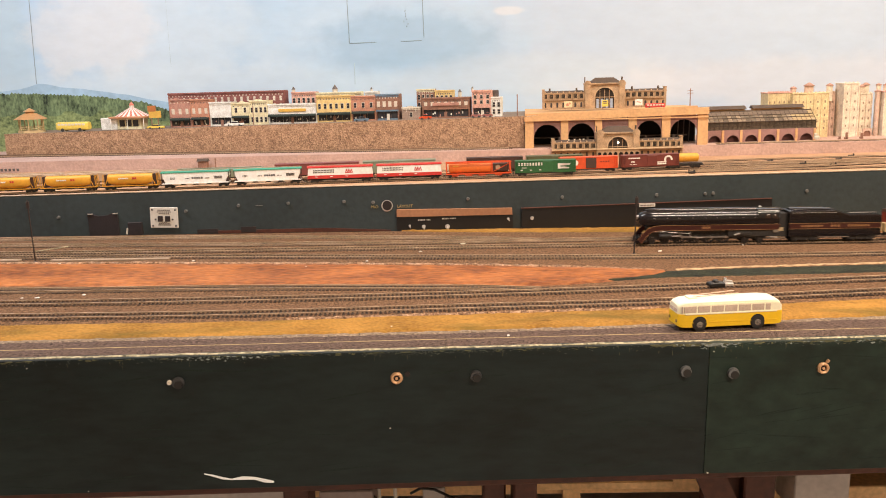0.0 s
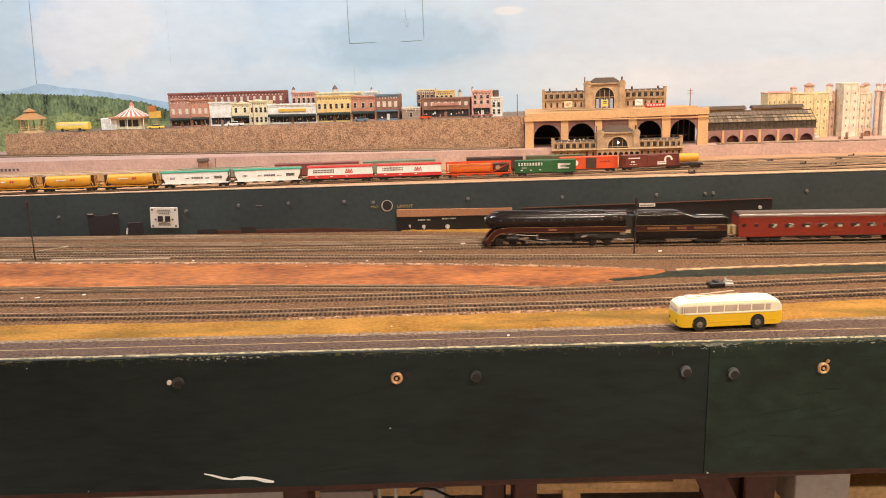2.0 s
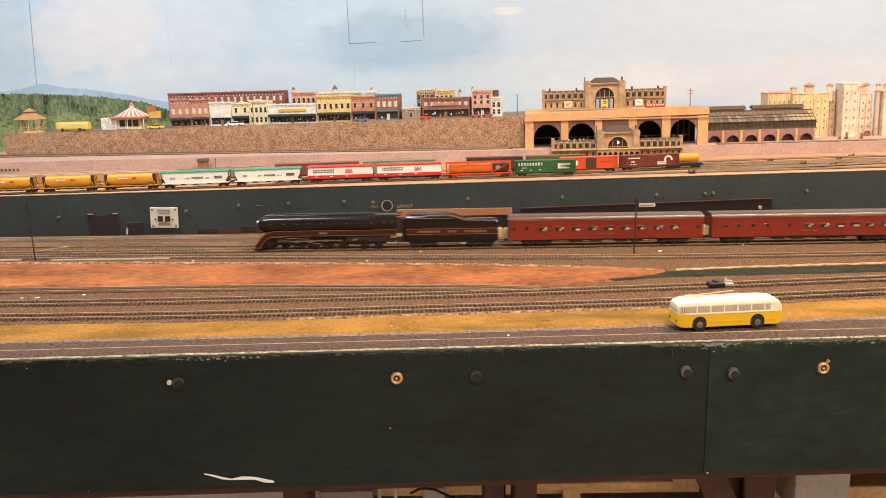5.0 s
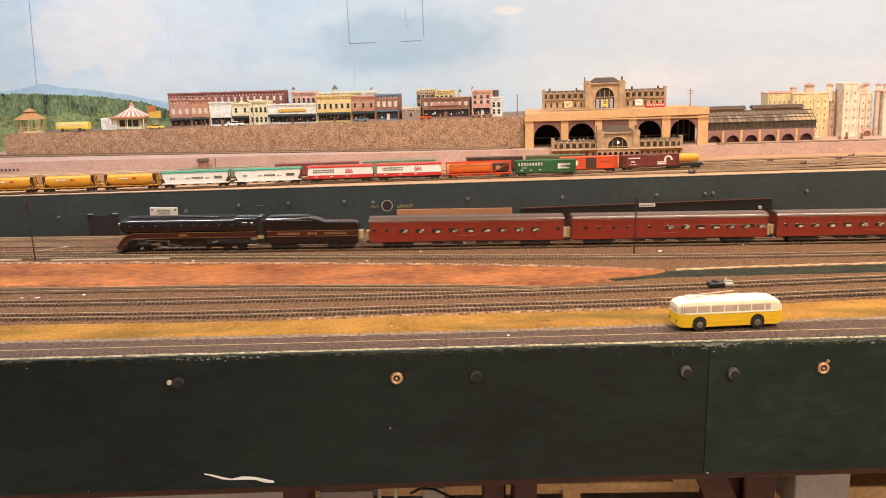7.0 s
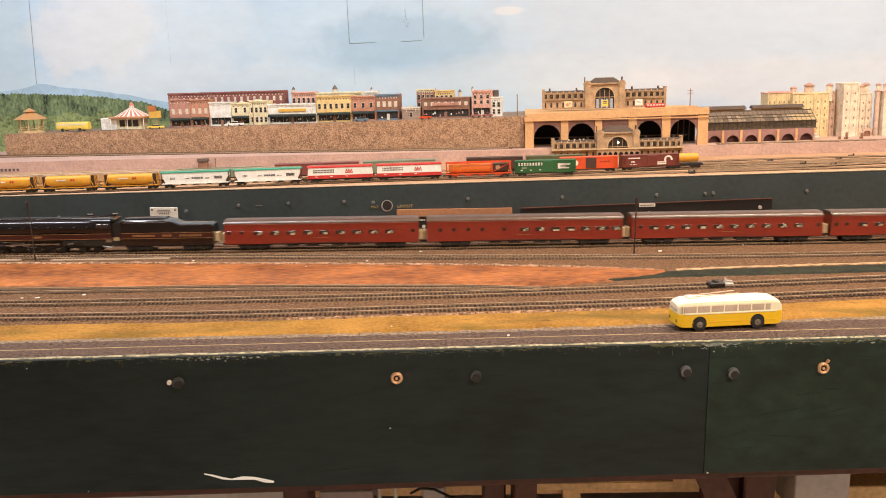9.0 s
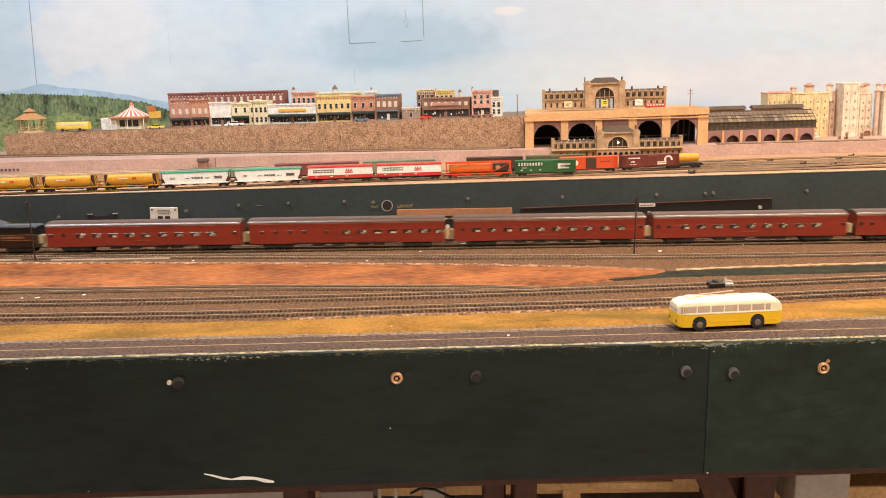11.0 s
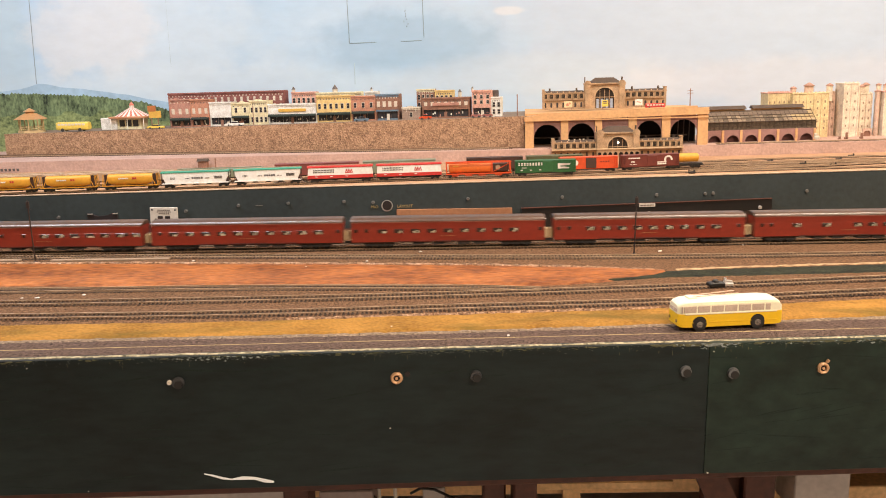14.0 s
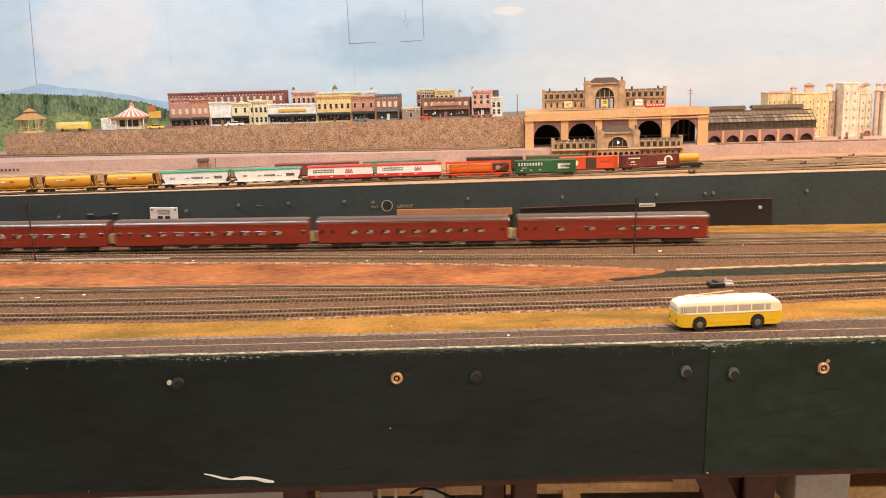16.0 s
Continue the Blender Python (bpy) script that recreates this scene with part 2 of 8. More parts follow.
def lower_table():
    bm = B()
    extrude(bm, [(XA, front(XA) + 0.012), (XB, front(XB) + 0.012), (XB, BACK - 0.002), (XA, BACK - 0.002)], 0.965, 0.9985, "z")
    single("table_top", bm, M_BALLAST, "ballast-covered top board of the lower layout table", "table top", kind="structure")
    strip("ballast_bed", GRASSBACK, BROWNLO, 0.9999, M_BALLAST, "brown granular ballast under the front tracks", rows=14, rough=0.0004, seed=4)
    strip("ballast_bed", lambda x: min(BROWNHI(x), GREENHI(x)) if x > 0.26 else BROWNHI(x), lambda x: BACK - 0.003, 0.9999, M_BALLAST, "brown granular ballast under the rear tracks", rows=16, rough=0.0004, seed=5)
    strip("road", lambda x: front(x) + 0.003, ROADBACK, 1.0002, M_ROAD, "grey model asphalt road along the table edge", rows=8, rough=0.0001, ragged=0.0008, seed=1)
    strip("road_line", lambda x: front(x) + 0.0268, lambda x: front(x) + 0.0278, 1.0006, M_LINE, "thin yellow centre line painted on the road", rows=2, seed=2)
    strip("road_edge", lambda x: front(x) + 0.0, lambda x: front(x) + 0.0034, 1.0006, M_EDGE, "chipped pale plaster along the table edge", rows=4, rough=0.0004, ragged=0.0015, n=900, seed=3)
    strip("road_edge", lambda x: ROADBACK(x) - 0.012, lambda x: ROADBACK(x) + 0.002, 1.0007, M_SHOULDER, "pale gritty shoulder between road and grass", rows=4, rough=0.0005, ragged=0.003, n=900, seed=8)
    strip("grass_strip", ROADBACK, GRASSBACK, 1.0012, M_GRASS, "dry ochre scatter grass beside the road", rows=10, rough=0.0008, ragged=0.0016, n=500, seed=9)
    strip("bare_earth", BROWNLO, BROWNHI, 1.0010, M_DIRT, "smooth terracotta-brown painted bare ground", x1=0.292, rows=12, rough=0.0006, ragged=0.0022, n=420, seed=11)
    strip("pale_edge", lambda x: BROWNHI(x) - 0.009 * max(0.0, noise.noise(Vector((x * 40, 3, 0))) + 0.1), lambda x: BROWNHI(x) + 0.006 * max(0.0, noise.noise(Vector((x * 33, 9, 0)))), 1.0014, M_EDGE3, "chipped pinkish plaster along the bare ground", x0=-0.9, x1=0.29, rows=4, rough=0.0006, ragged=0.005, n=900, seed=16)
    strip("pale_edge", lambda x: GRASSBACK(x) - 0.005 * max(0.0, noise.noise(Vector((x * 45, 13, 0)))), lambda x: GRASSBACK(x) + 0.006 * max(0.0, noise.noise(Vector((x * 38, 19, 0)))), 1.0016, M_EDGE3, "pinkish plaster crumbs along the scatter grass", x0=-0.17, x1=0.24, rows=4, rough=0.0008, ragged=0.0045, n=900, seed=17)
    strip("green_strip", GREENLO, GREENHI, 1.0008, M_GSTRIP, "dark green painted strip between the tracks", x0=0.21, rows=6, rough=0.0004, ragged=0.002, n=300, seed=12)
    strip("pale_edge", lambda x: GREENHI(x) - 0.001, lambda x: GREENHI(x) + 0.005, 1.0012, M_EDGE2, "pale chipped plaster edge of the green strip", x0=0.31, rows=4, rough=0.0005, ragged=0.006, n=500, seed=13)
    strip("grass_strip", YELLOWLO, lambda x: BACK - 0.004, 1.0013, M_GRASS, "dry ochre scatter grass against the rear fascia", x0=-0.07, rows=10, rough=0.0008, ragged=0.002, n=400, seed=14)


M_SHOULDER = mat("pale_grit", (0.105, 0.075, 0.055), 0.95, 0, 0.75, 330, 0.9, 3, color2=(0.26, 0.195, 0.138), spec=0.15)
M_GSTRIP = mat("blotchy_dark_green_paint", (0.006, 0.010, 0.007), 0.7, 0, 0.5, 45, 0.6, 6, color2=(0.024, 0.026, 0.014), spec=0.2)
M_EDGE3 = mat("pinkish_plaster_edge", (0.17, 0.085, 0.045), 0.9, 0, 0.6, 160, 0.7, 4, color2=(0.40, 0.25, 0.155))
M_EDGE2 = mat("tan_plaster_edge", (0.42, 0.28, 0.155), 0.9, 0, 0.5, 60, 0.5)
lower_table()


def rail_mesh(bm, pts, off, z0, z1, w):
    ring = []
    for x, y, h in pts:
        c = Vector((x - off * math.sin(h), y + off * math.cos(h), 0))
        s = Vector((-math.sin(h), math.cos(h), 0)) * w / 2
        ring.append([bm.verts.new((c + s * k + Vector((0, 0, z)))) for k, z in ((-2.2, z0), (-1, z0 + (z1 - z0) * 0.4), (-1, z1), (1, z1), (1, z0 + (z1 - z0) * 0.4), (2.2, z0))])
    for a, b in zip(ring, ring[1:]):
        for i in range(6):
            bm.faces.new((a[i], b[i], b[(i + 1) % 6], a[(i + 1) % 6]))
    bm.faces.new(ring[0])
    bm.faces.new(ring[-1][::-1])


def sleeper_mesh():
    bm = box(B(), -0.00160, 0.00160, -0.0150, 0.0150, -0.0008, 0.0010)
    for y in (-0.0104, -0.0061, 0.0061, 0.0104):
        box(bm, -0.0008, 0.0008, y - 0.0011, y + 0.0011, 0.0009, 0.0020)
    return bm


SLEEPER = mesh_of("sleeper", sleeper_mesh(), M_TIE)


def track(pts, label, singles=True, z=0.9995, step=0.0051, gauge=0.0165, scale=1.0):
    t = thing("railway_track", pose(0, 0, 0), label, "railway track", "model railway tracks", "structure")
    steps = along(pts, step)
    if singles:
        for x, y, h in [s for s in steps if abs(s[0]) < 0.735]:
            share("sleeper", SLEEPER, t, pose(x, y, z, 0, 0, math.degrees(h) + random.uniform(-1.5, 1.5)))
        steps = [s for s in steps if abs(s[0]) >= 0.735]
    if steps:
        verts, faces = [], []
        for x, y, h in steps:
            c, s = math.cos(h), math.sin(h)
            k = len(verts)
            for dz in (-0.0008, 0.0010):
                for dx, dy in ((-1, -1), (1, -1), (1, 1), (-1, 1)):
                    u, v = dx * 0.0016 * scale, dy * 0.015 * scale
                    verts.append((x + u * c - v * s, y + u * s + v * c, z + dz))
            faces += [(k + 4, k + 5, k + 6, k + 7), (k, k + 1, k + 5, k + 4), (k + 1, k + 2, k + 6, k + 5), (k + 2, k + 3, k + 7, k + 6), (k + 3, k, k + 4, k + 7)]
        me = bpy.data.meshes.new("sleepers")
        me.from_pydata(verts, [], faces)
        me.materials.append(M_TIE)
        ob = new("sleepers", me)
        ob.parent = t
        tagged(ob, kind="stuff")
    fine = along(pts, 0.02)
    for k in (-1, 1):
        bm = B()
        rail_mesh(bm, fine, k * gauge / 2, z + 0.0008, z + 0.0028 * (1 if scale == 1 else 0.8), 0.0009 * (1 if scale == 1 else 0.8))
        r = part("rail", bm, M_RAIL, t, "rust brown rail with a worn head")
        bm = B()
        top = z + 0.0028 * (1 if scale == 1 else 0.8)
        rail_mesh(bm, fine, k * gauge / 2, top - 0.0001, top + 0.00025, 0.0007 if scale == 1 else 0.0005)
        part("rail_head", bm, M_HEAD, r, "worn bright rail head")
    return t


def lower_tracks():
    track([(-1.3, 0.918), (-0.5, 0.9125), (-0.24, 0.9125), (0, 0.925), (0.26, 0.940), (0.52, 0.970), (1.3, 1.05)], "front model railway track on brown sleepers beside the grass", singles=True)
    track([(-1.3, 0.98), (-0.53, 0.972), (-0.26, 0.974), (0, 0.983), (0.28, 1.005), (0.56, 1.034), (1.3, 1.11)], "second model railway track on brown sleepers")
    track([(-1.3, 1.05), (-0.56, 1.034), (-0.27, 1.033), (0, 1.019), (0.13, 0.999)], "third front track that runs into a turnout", singles=False)
    track([(-1.3, 1.24), (-0.67, 1.238), (-0.32, 1.226), (0, 1.200), (0.32, 1.181), (0.63, 1.180), (1.3, 1.19)], "model railway track beside the bare earth")
    track([(-2.7, 1.27), (0, 1.27), (2.7, 1.27)], "main line track that carries the passenger train")
    track([(-1.3, 1.34), (-0.72, 1.335), (-0.34, 1.318), (0, 1.312), (0.36, 1.318), (0.7, 1.319), (1.3, 1.32)], "rear model railway track near the fascia", singles=False)
    track([(-1.3, 1.40), (-0.72, 1.392), (-0.34, 1.382), (0, 1.35), (0.16, 1.318)], "weathered rear siding half buried in ballast", singles=False, z=0.9991)


# ---- fascias ----
def fascias():
    # the front one follows the table edge; a joint divides it
    for x0, x1, label in ((-2.75, 0.25765, "dark green painted front fascia board with scuffs"), (0.2579, 2.75, "dark green painted front fascia board beside the joint")):
        bm = B()
        box(bm, x0, x1, -0.004, 0.012, -0.137, 0.0, 0.0004)
        single("front_fascia", bm, M_FRONT if x0 < 0 else M_FRONT2, label, "fascia", Matrix.Translation((0, 0.7817, 0.9995)) @ pose(0, 0, 0, 0, 0, math.degrees(math.atan(0.0359))), kind="structure")
    bm = B()
    box(bm, -2.75, 2.75, BACK, BACK + 0.012, -0.16, -0.0005, 0.001)
    single("rear_fascia", bm, M_BACKF, "slate green painted fascia of the upper layout", "fascia", DECK, kind="structure")


fascias()

# ---- upper deck ----

def upper_deck():
    bm = B()
    box(bm, -2.75, 2.75, BACK + 0.0125, 2.33, -0.03, 0.0)
    single("yard_ground", bm, M_DECK, "tan gravel yard ground of the upper layout", "yard ground", DECK, kind="structure")
    bm = B()
    box(bm, -2.75, 2.75, BACK - 0.0004, BACK + 0.004, 0.0, 0.0016, 0.0004)
    single("deck_edge", bm, M_DECKEDGE, "pale bare edge strip along the upper deck", "edge strip", DECK, kind="structure")
    # terrace with a sloped plaster face
    bm = B()
    extrude(bm, [(-2.75, 1.952), (2.75, 1.613), (2.75, 2.32), (-2.75, 2.32)], 0.0, 0.023, "z")
    single("terrace", bm, M_TERR, "pinkish grey plaster terrace below the retaining wall", "terrace", DECK, kind="structure")


upper_deck()

# ---- backdrop ----


def sky_material():
    """A hand-painted sky: blue with soft cloud banks, each a stretched blot with a ragged edge."""
    m = bpy.data.materials.new("painted_sky")
    m.use_nodes = True
    nt = m.node_tree
    b = nt.nodes["Principled BSDF"]
    b.inputs["Roughness"].default_value = 0.7
    tc = nt.nodes.new("ShaderNodeTexCoord")

    def noise_of(scale, detail, stretch):
        mp = nt.nodes.new("ShaderNodeMapping")
        mp.inputs["Scale"].default_value = stretch
        nt.links.new(tc.outputs["Object"], mp.inputs["Vector"])
        n = nt.nodes.new("ShaderNodeTexNoise")
        n.inputs["Scale"].default_value, n.inputs["Detail"].default_value, n.inputs["Roughness"].default_value = scale, detail, 0.6
        nt.links.new(mp.outputs[0], n.inputs["Vector"])
        return n

    def blend(fac, a, color):
        mx = nt.nodes.new("ShaderNodeMix")
        mx.data_type = "RGBA"
        nt.links.new(fac, mx.inputs[0])
        nt.links.new(a, mx.inputs[6])
        mx.inputs[7].default_value = (*color, 1)
        return mx.outputs[2]

    base = noise_of(3.0, 5.0, (0.8, 1, 2.2))
    r = nt.nodes.new("ShaderNodeValToRGB")
    r.color_ramp.elements[0].position, r.color_ramp.elements[1].position = 0.34, 0.68
    r.color_ramp.elements[0].color = (0.40, 0.59, 0.78, 1)
    r.color_ramp.elements[1].color = (0.52, 0.68, 0.84, 1)
    nt.links.new(base.outputs["Fac"], r.inputs["Fac"])
    out = r.outputs[0]
    edge = noise_of(9.0, 6.0, (1, 1, 1.4))
    for x, z, rx, rz, soft, amount, color in (
            (0.78, 0.26, 0.70, 0.30, 1.0, 0.80, (0.49, 0.595, 0.745)),
            (-1.08, 0.24, 0.07, 0.20, 0.5, 0.55, (0.44, 0.60, 0.71)),
            (-0.70, 0.28, 0.26, 0.14, 0.8, 0.50, (0.62, 0.73, 0.82)),
            (-0.86, 0.31, 0.16, 0.10, 0.4, 0.50, (0.70, 0.74, 0.79)),
            (-0.55, 0.16, 0.50, 0.06, 0.9, 0.50, (0.62, 0.74, 0.84)),
            (-0.08, 0.26, 0.22, 0.07, 0.6, 0.70, (0.33, 0.50, 0.68)),
            (0.18, 0.17, 0.30, 0.05, 0.7, 0.50, (0.54, 0.66, 0.78)),
            (0.17, 0.325, 0.035, 0.010, 0.6, 0.55, (0.72, 0.74, 0.78)),
            (0.40, 0.34, 0.20, 0.05, 0.6, 0.45, (0.47, 0.59, 0.74)),
            (0.98, 0.335, 0.16, 0.012, 0.6, 0.60, (0.74, 0.72, 0.70)),
            (0.85, 0.15, 0.45, 0.05, 0.8, 0.45, (0.62, 0.66, 0.74))):
        mp = nt.nodes.new("ShaderNodeMapping")
        mp.vector_type = "TEXTURE"
        mp.inputs["Location"].default_value = (x, 0, z)
        mp.inputs["Scale"].default_value = (rx, 1, rz)
        nt.links.new(tc.outputs["Object"], mp.inputs["Vector"])
        ln = nt.nodes.new("ShaderNodeVectorMath")
        ln.operation = "LENGTH"
        nt.links.new(mp.outputs[0], ln.inputs[0])
        ad = nt.nodes.new("ShaderNodeMath")
        ad.operation = "MULTIPLY_ADD"
        ad.inputs[1].default_value = -1.5
        nt.links.new(edge.outputs["Fac"], ad.inputs[0])
        nt.links.new(ln.outputs["Value"], ad.inputs[2])
        mr = nt.nodes.new("ShaderNodeMapRange")
        mr.interpolation_type = "SMOOTHSTEP"
        mr.inputs["From Min"].default_value, mr.inputs["From Max"].default_value = 0.25 + soft / 2, 0.25 - soft / 2
        mr.inputs["To Max"].default_value = amount
        nt.links.new(ad.outputs[0], mr.inputs["Value"])
        out = blend(mr.outputs[0], out, color)
    strokes = noise_of(22.0, 5.0, (0.7, 1, 1.6))
    mr = nt.nodes.new("ShaderNodeMapRange")
    mr.inputs["From Min"].default_value, mr.inputs["From Max"].default_value = 0.3, 0.7
    mr.inputs["To Min"].default_value, mr.inputs["To Max"].default_value = 0.96, 1.04
    nt.links.new(strokes.outputs["Fac"], mr.inputs["Value"])
    sc = nt.nodes.new("ShaderNodeVectorMath")
    sc.operation = "SCALE"
    nt.links.new(out, sc.inputs[0])
    nt.links.new(mr.outputs[0], sc.inputs["Scale"])
    nt.links.new(sc.outputs[0], b.inputs["Base Color"])
    return m


M_SKY = sky_material()
M_SEAM = mat("grey_joint_line", (0.24, 0.31, 0.36), 0.8, 0, 0.3, 40)
M_MOUNT = mat("blue_painted_mountain", (0.35, 0.52, 0.69), 0.8, 0, 0.14, 8)
M_WOODS = mat("painted_dark_woods", (0.032, 0.062, 0.036), 0.85, 0, 0.6, 30, 0, 5, color2=(0.145, 0.205, 0.105), stretch=(1.5, 1, 0.7))
M_MEADOW = mat("painted_meadow", (0.085, 0.14, 0.055), 0.85, 0, 0.5, 24, 0, 6, color2=(0.24, 0.30, 0.13))
BACKDROP = DECK @ pose(0, 2.085, 0, 0, 0, math.degrees(math.atan2(-0.300, 3.8)))


def backdrop():
    bm = B()
    box(bm, -2.75, 2.75, 0.0, 0.018, -0.05, 0.62)
    single("backdrop", bm, M_SKY, "painted blue sky backdrop with pale clouds behind the layout", "backdrop", BACKDROP, kind="backdrop")
    for x0, z0, x1, z1 in ((-1.004, 0.42, -1.012, 0.187), (-0.2165, 0.42, -0.2148, 0.262), (-0.2148, 0.262, -0.150, 0.2625), (-0.036, 0.42, -0.034, 0.27), (-0.09, 0.2625, -0.04, 0.263), (-0.205, 0.215, -0.206, 0.165), (-0.66, 0.42, -0.662, 0.22)):
        bm = B()
        rod(bm, (x0, 0, z0), (x1, 0, z1), 0.0009 if x0 != -0.66 else 0.0004, n=6)
        single("seam", bm, M_SEAM if x0 not in (-0.66, -0.205) else M_SKYLINE, "thin grey joint line in the painted backdrop", "seam", BACKDROP, kind="structure")
    rnd = random.Random(5)
    for k in range(7):
        bm = B()
        x, z = -0.075 + rnd.uniform(-0.006, 0.004), 0.295 + 0.006 * k
        rod(bm, (x, -0.001, z), (x + rnd.uniform(-0.002, 0.002), -0.001, z + rnd.uniform(0.001, 0.004)), 0.0008, n=6)
        single("paint_chip", bm, M_SEAM, "small dark chip in the painted sky", "chip", BACKDROP, kind="structure")

    def sheet(name, x0, x1, f, z0, y, material, label, n=300):
        bm = B()
        top = [(x0 + (x1 - x0) * i / n, f(x0 + (x1 - x0) * i / n)) for i in range(n + 1)]
        a = [bm.verts.new((x, y, z)) for x, z in top]
        b = [bm.verts.new((x, y, z0)) for x, z in top]
        for i in range(n):
            bm.faces.new((b[i], b[i + 1], a[i + 1], a[i]))
        single(name, bm, material, label, "painted scenery", BACKDROP, kind="backdrop")

    crest = curve([(-1.7, 0.160), (-1.3, 0.168), (-1.1, 0.173), (-1.03, 0.182), (-1.005, 0.189), (-0.95, 0.180), (-0.885, 0.1720), (-0.8, 0.159), (-0.686, 0.136), (-0.55, 0.11)])
    edge = curve([(-1.7, 0.175), (-1.107, 0.166), (-0.916, 0.157), (-0.80, 0.145), (-0.73, 0.132), (-0.674, 0.112), (-0.60, 0.09)])

    def mount(x):
        return crest(x) + 0.003 * noise.noise(Vector((x * 24, 2, 1)))

    def woods(x):
        k = x * 95 + 7 * noise.noise(Vector((x * 9, 0.5, 3)))
        tri = 1 - abs((k % 1.0) - 0.5) * 2
        return edge(x) + 0.0055 * tri * (0.6 + 0.8 * noise.noise(Vector((int(k // 1) * 3.1, 4, 0)))) + 0.003 * noise.noise(Vector((x * 40, 1, 2)))

    def meadow(x):
        return 0.112 + 0.020 * noise.noise(Vector((x * 22, 8, 2))) + 0.004 * noise.noise(Vector((x * 120, 8, 2))) - 0.03 * max(0.0, (x + 0.86) / 0.24)

    sheet("painted_mountains", -1.7, -0.55, mount, 0.0, -0.002, M_MOUNT, "hazy blue mountains painted on the backdrop")
    sheet("painted_woods", -1.7, -0.60, woods, 0.0, -0.004, M_WOODS, "dark green conifer woods painted on the backdrop", n=900)
    sheet("painted_meadow", -1.7, -0.64, meadow, -0.02, -0.006, M_MEADOW, "light green bushes painted on the backdrop")


M_SKYLINE = mat("faint_joint_line", (0.42, 0.55, 0.62), 0.8, 0, 0.1, 40)
backdrop()
lower_tracks()

# ---- train ----
M_COACH = mat("tuscan_red_coach_paint", (0.240, 0.028, 0.0145), 0.38, 0, 0.14, 30, 0, 6)
M_ROOF = mat("dark_brown_roof_paint", (0.085, 0.046, 0.030), 0.32, 0, 0.25, 30, spec=0.9)
# the highlight on the coach roof edges, as a paint colour
M_EAVEGLINT = mat("painted_eave_glint", (0.36, 0.16, 0.11), 0.5, 0, 0.05, 60)
M_PANE = mat("dark_window_glazing", (0.035, 0.022, 0.018), 0.2, 0, 0.3, 90)
M_SEAT = mat("beige_blind", (0.62, 0.55, 0.40), 0.7, 0, 0.25, 150)
M_TRUCK = mat("charcoal_bogie_plastic", (0.030, 0.027, 0.026), 0.6, 0, 0.25, 80)
M_CREAM = mat("cream_diaphragm", (0.62, 0.50, 0.30), 0.6, 0, 0.08, 60)
M_LOCO = mat("gloss_black_loco_paint", (0.0080, 0.0066, 0.0084), 0.17, 0, 0.15, 30, coat=0.3, spec=0.4)
M_MAROON = mat("maroon_stripe_paint", (0.046, 0.010, 0.0085), 0.3, 0, 0.1, 40)
M_GOLD = mat("gold_lettering", (0.38, 0.205, 0.09), 0.45, 0.2, 0.2, 60)
M_WHEEL = mat("blackened_steel_wheel", (0.045, 0.04, 0.038), 0.4, 0.6, 0.15, 60)
M_RODS = mat("silver_rods", (0.42, 0.39, 0.37), 0.38, 0.85, 0.2, 80)
M_LIGHT = mat("lit_headlight", (0.9, 0.85, 0.7), 0.3, emit=(1.0, 0.86, 0.6, 6.0))

NOSE = [(0, 0.2897), (0.5, 0.2315), (1, 0.1737), (1.5, 0.1163), (2, 0.0590), (2.5, 0.0012), (3, -0.0563), (3.5, -0.1142), (4, -0.1718),
        (4.5, -0.2295), (5, -0.2862), (5.5, -0.3415), (6, -0.3948), (6.5, -0.4465), (7, -0.4962), (7.5, -0.5462), (8, -0.5993), (8.5, -0.6556), (9, -0.7146),
        (9.5, -0.7768), (10, -0.8425), (10.5, -0.9115), (11, -0.9820), (11.5, -1.0535), (12, -1.1243), (12.5, -1.1970), (13, -1.2738),
        (13.5, -1.3540), (14, -1.4367), (14.5, -1.5212), (15, -1.6086), (15.5, -1.6990), (16, -1.7921)]
RAIL_Z, MAIN_Y = 1.0028, 1.27
TRAIN = []
WHEELS = []
RODS = []


def shell(x, sy, sz, cz, n=28, p=2.6, low=None):
    """A rounded cross-section ring at x."""
    out = []
    for i in range(n):
        a = 2 * math.pi * i / n
        c, s = math.cos(a), math.sin(a)
        y = sy * math.copysign(abs(c) ** (2 / p), c)
        z = cz + sz * math.copysign(abs(s) ** (2 / p), s)
        out.append((x, y, z if low is None else max(z, low)))
    return out


def ribbon(bm, pts, w, y0, y1):
    """A flat strip of width w along (x, z) points, between depths y0 and y1."""
    up, dn = [], []
    for i, p in enumerate(pts):
        a, b = Vector(pts[max(i - 1, 0)]), Vector(pts[min(i + 1, len(pts) - 1)])
        d = (b - a).normalized()
        nrm = Vector((-d.y, d.x)) * w / 2
        up.append((p[0] + nrm.x, p[1] + nrm.y))
        dn.append((p[0] - nrm.x, p[1] - nrm.y))
    for i in range(len(pts) - 1):
        extrude(bm, [dn[i], dn[i + 1], up[i + 1], up[i]], y0, y1, "y")


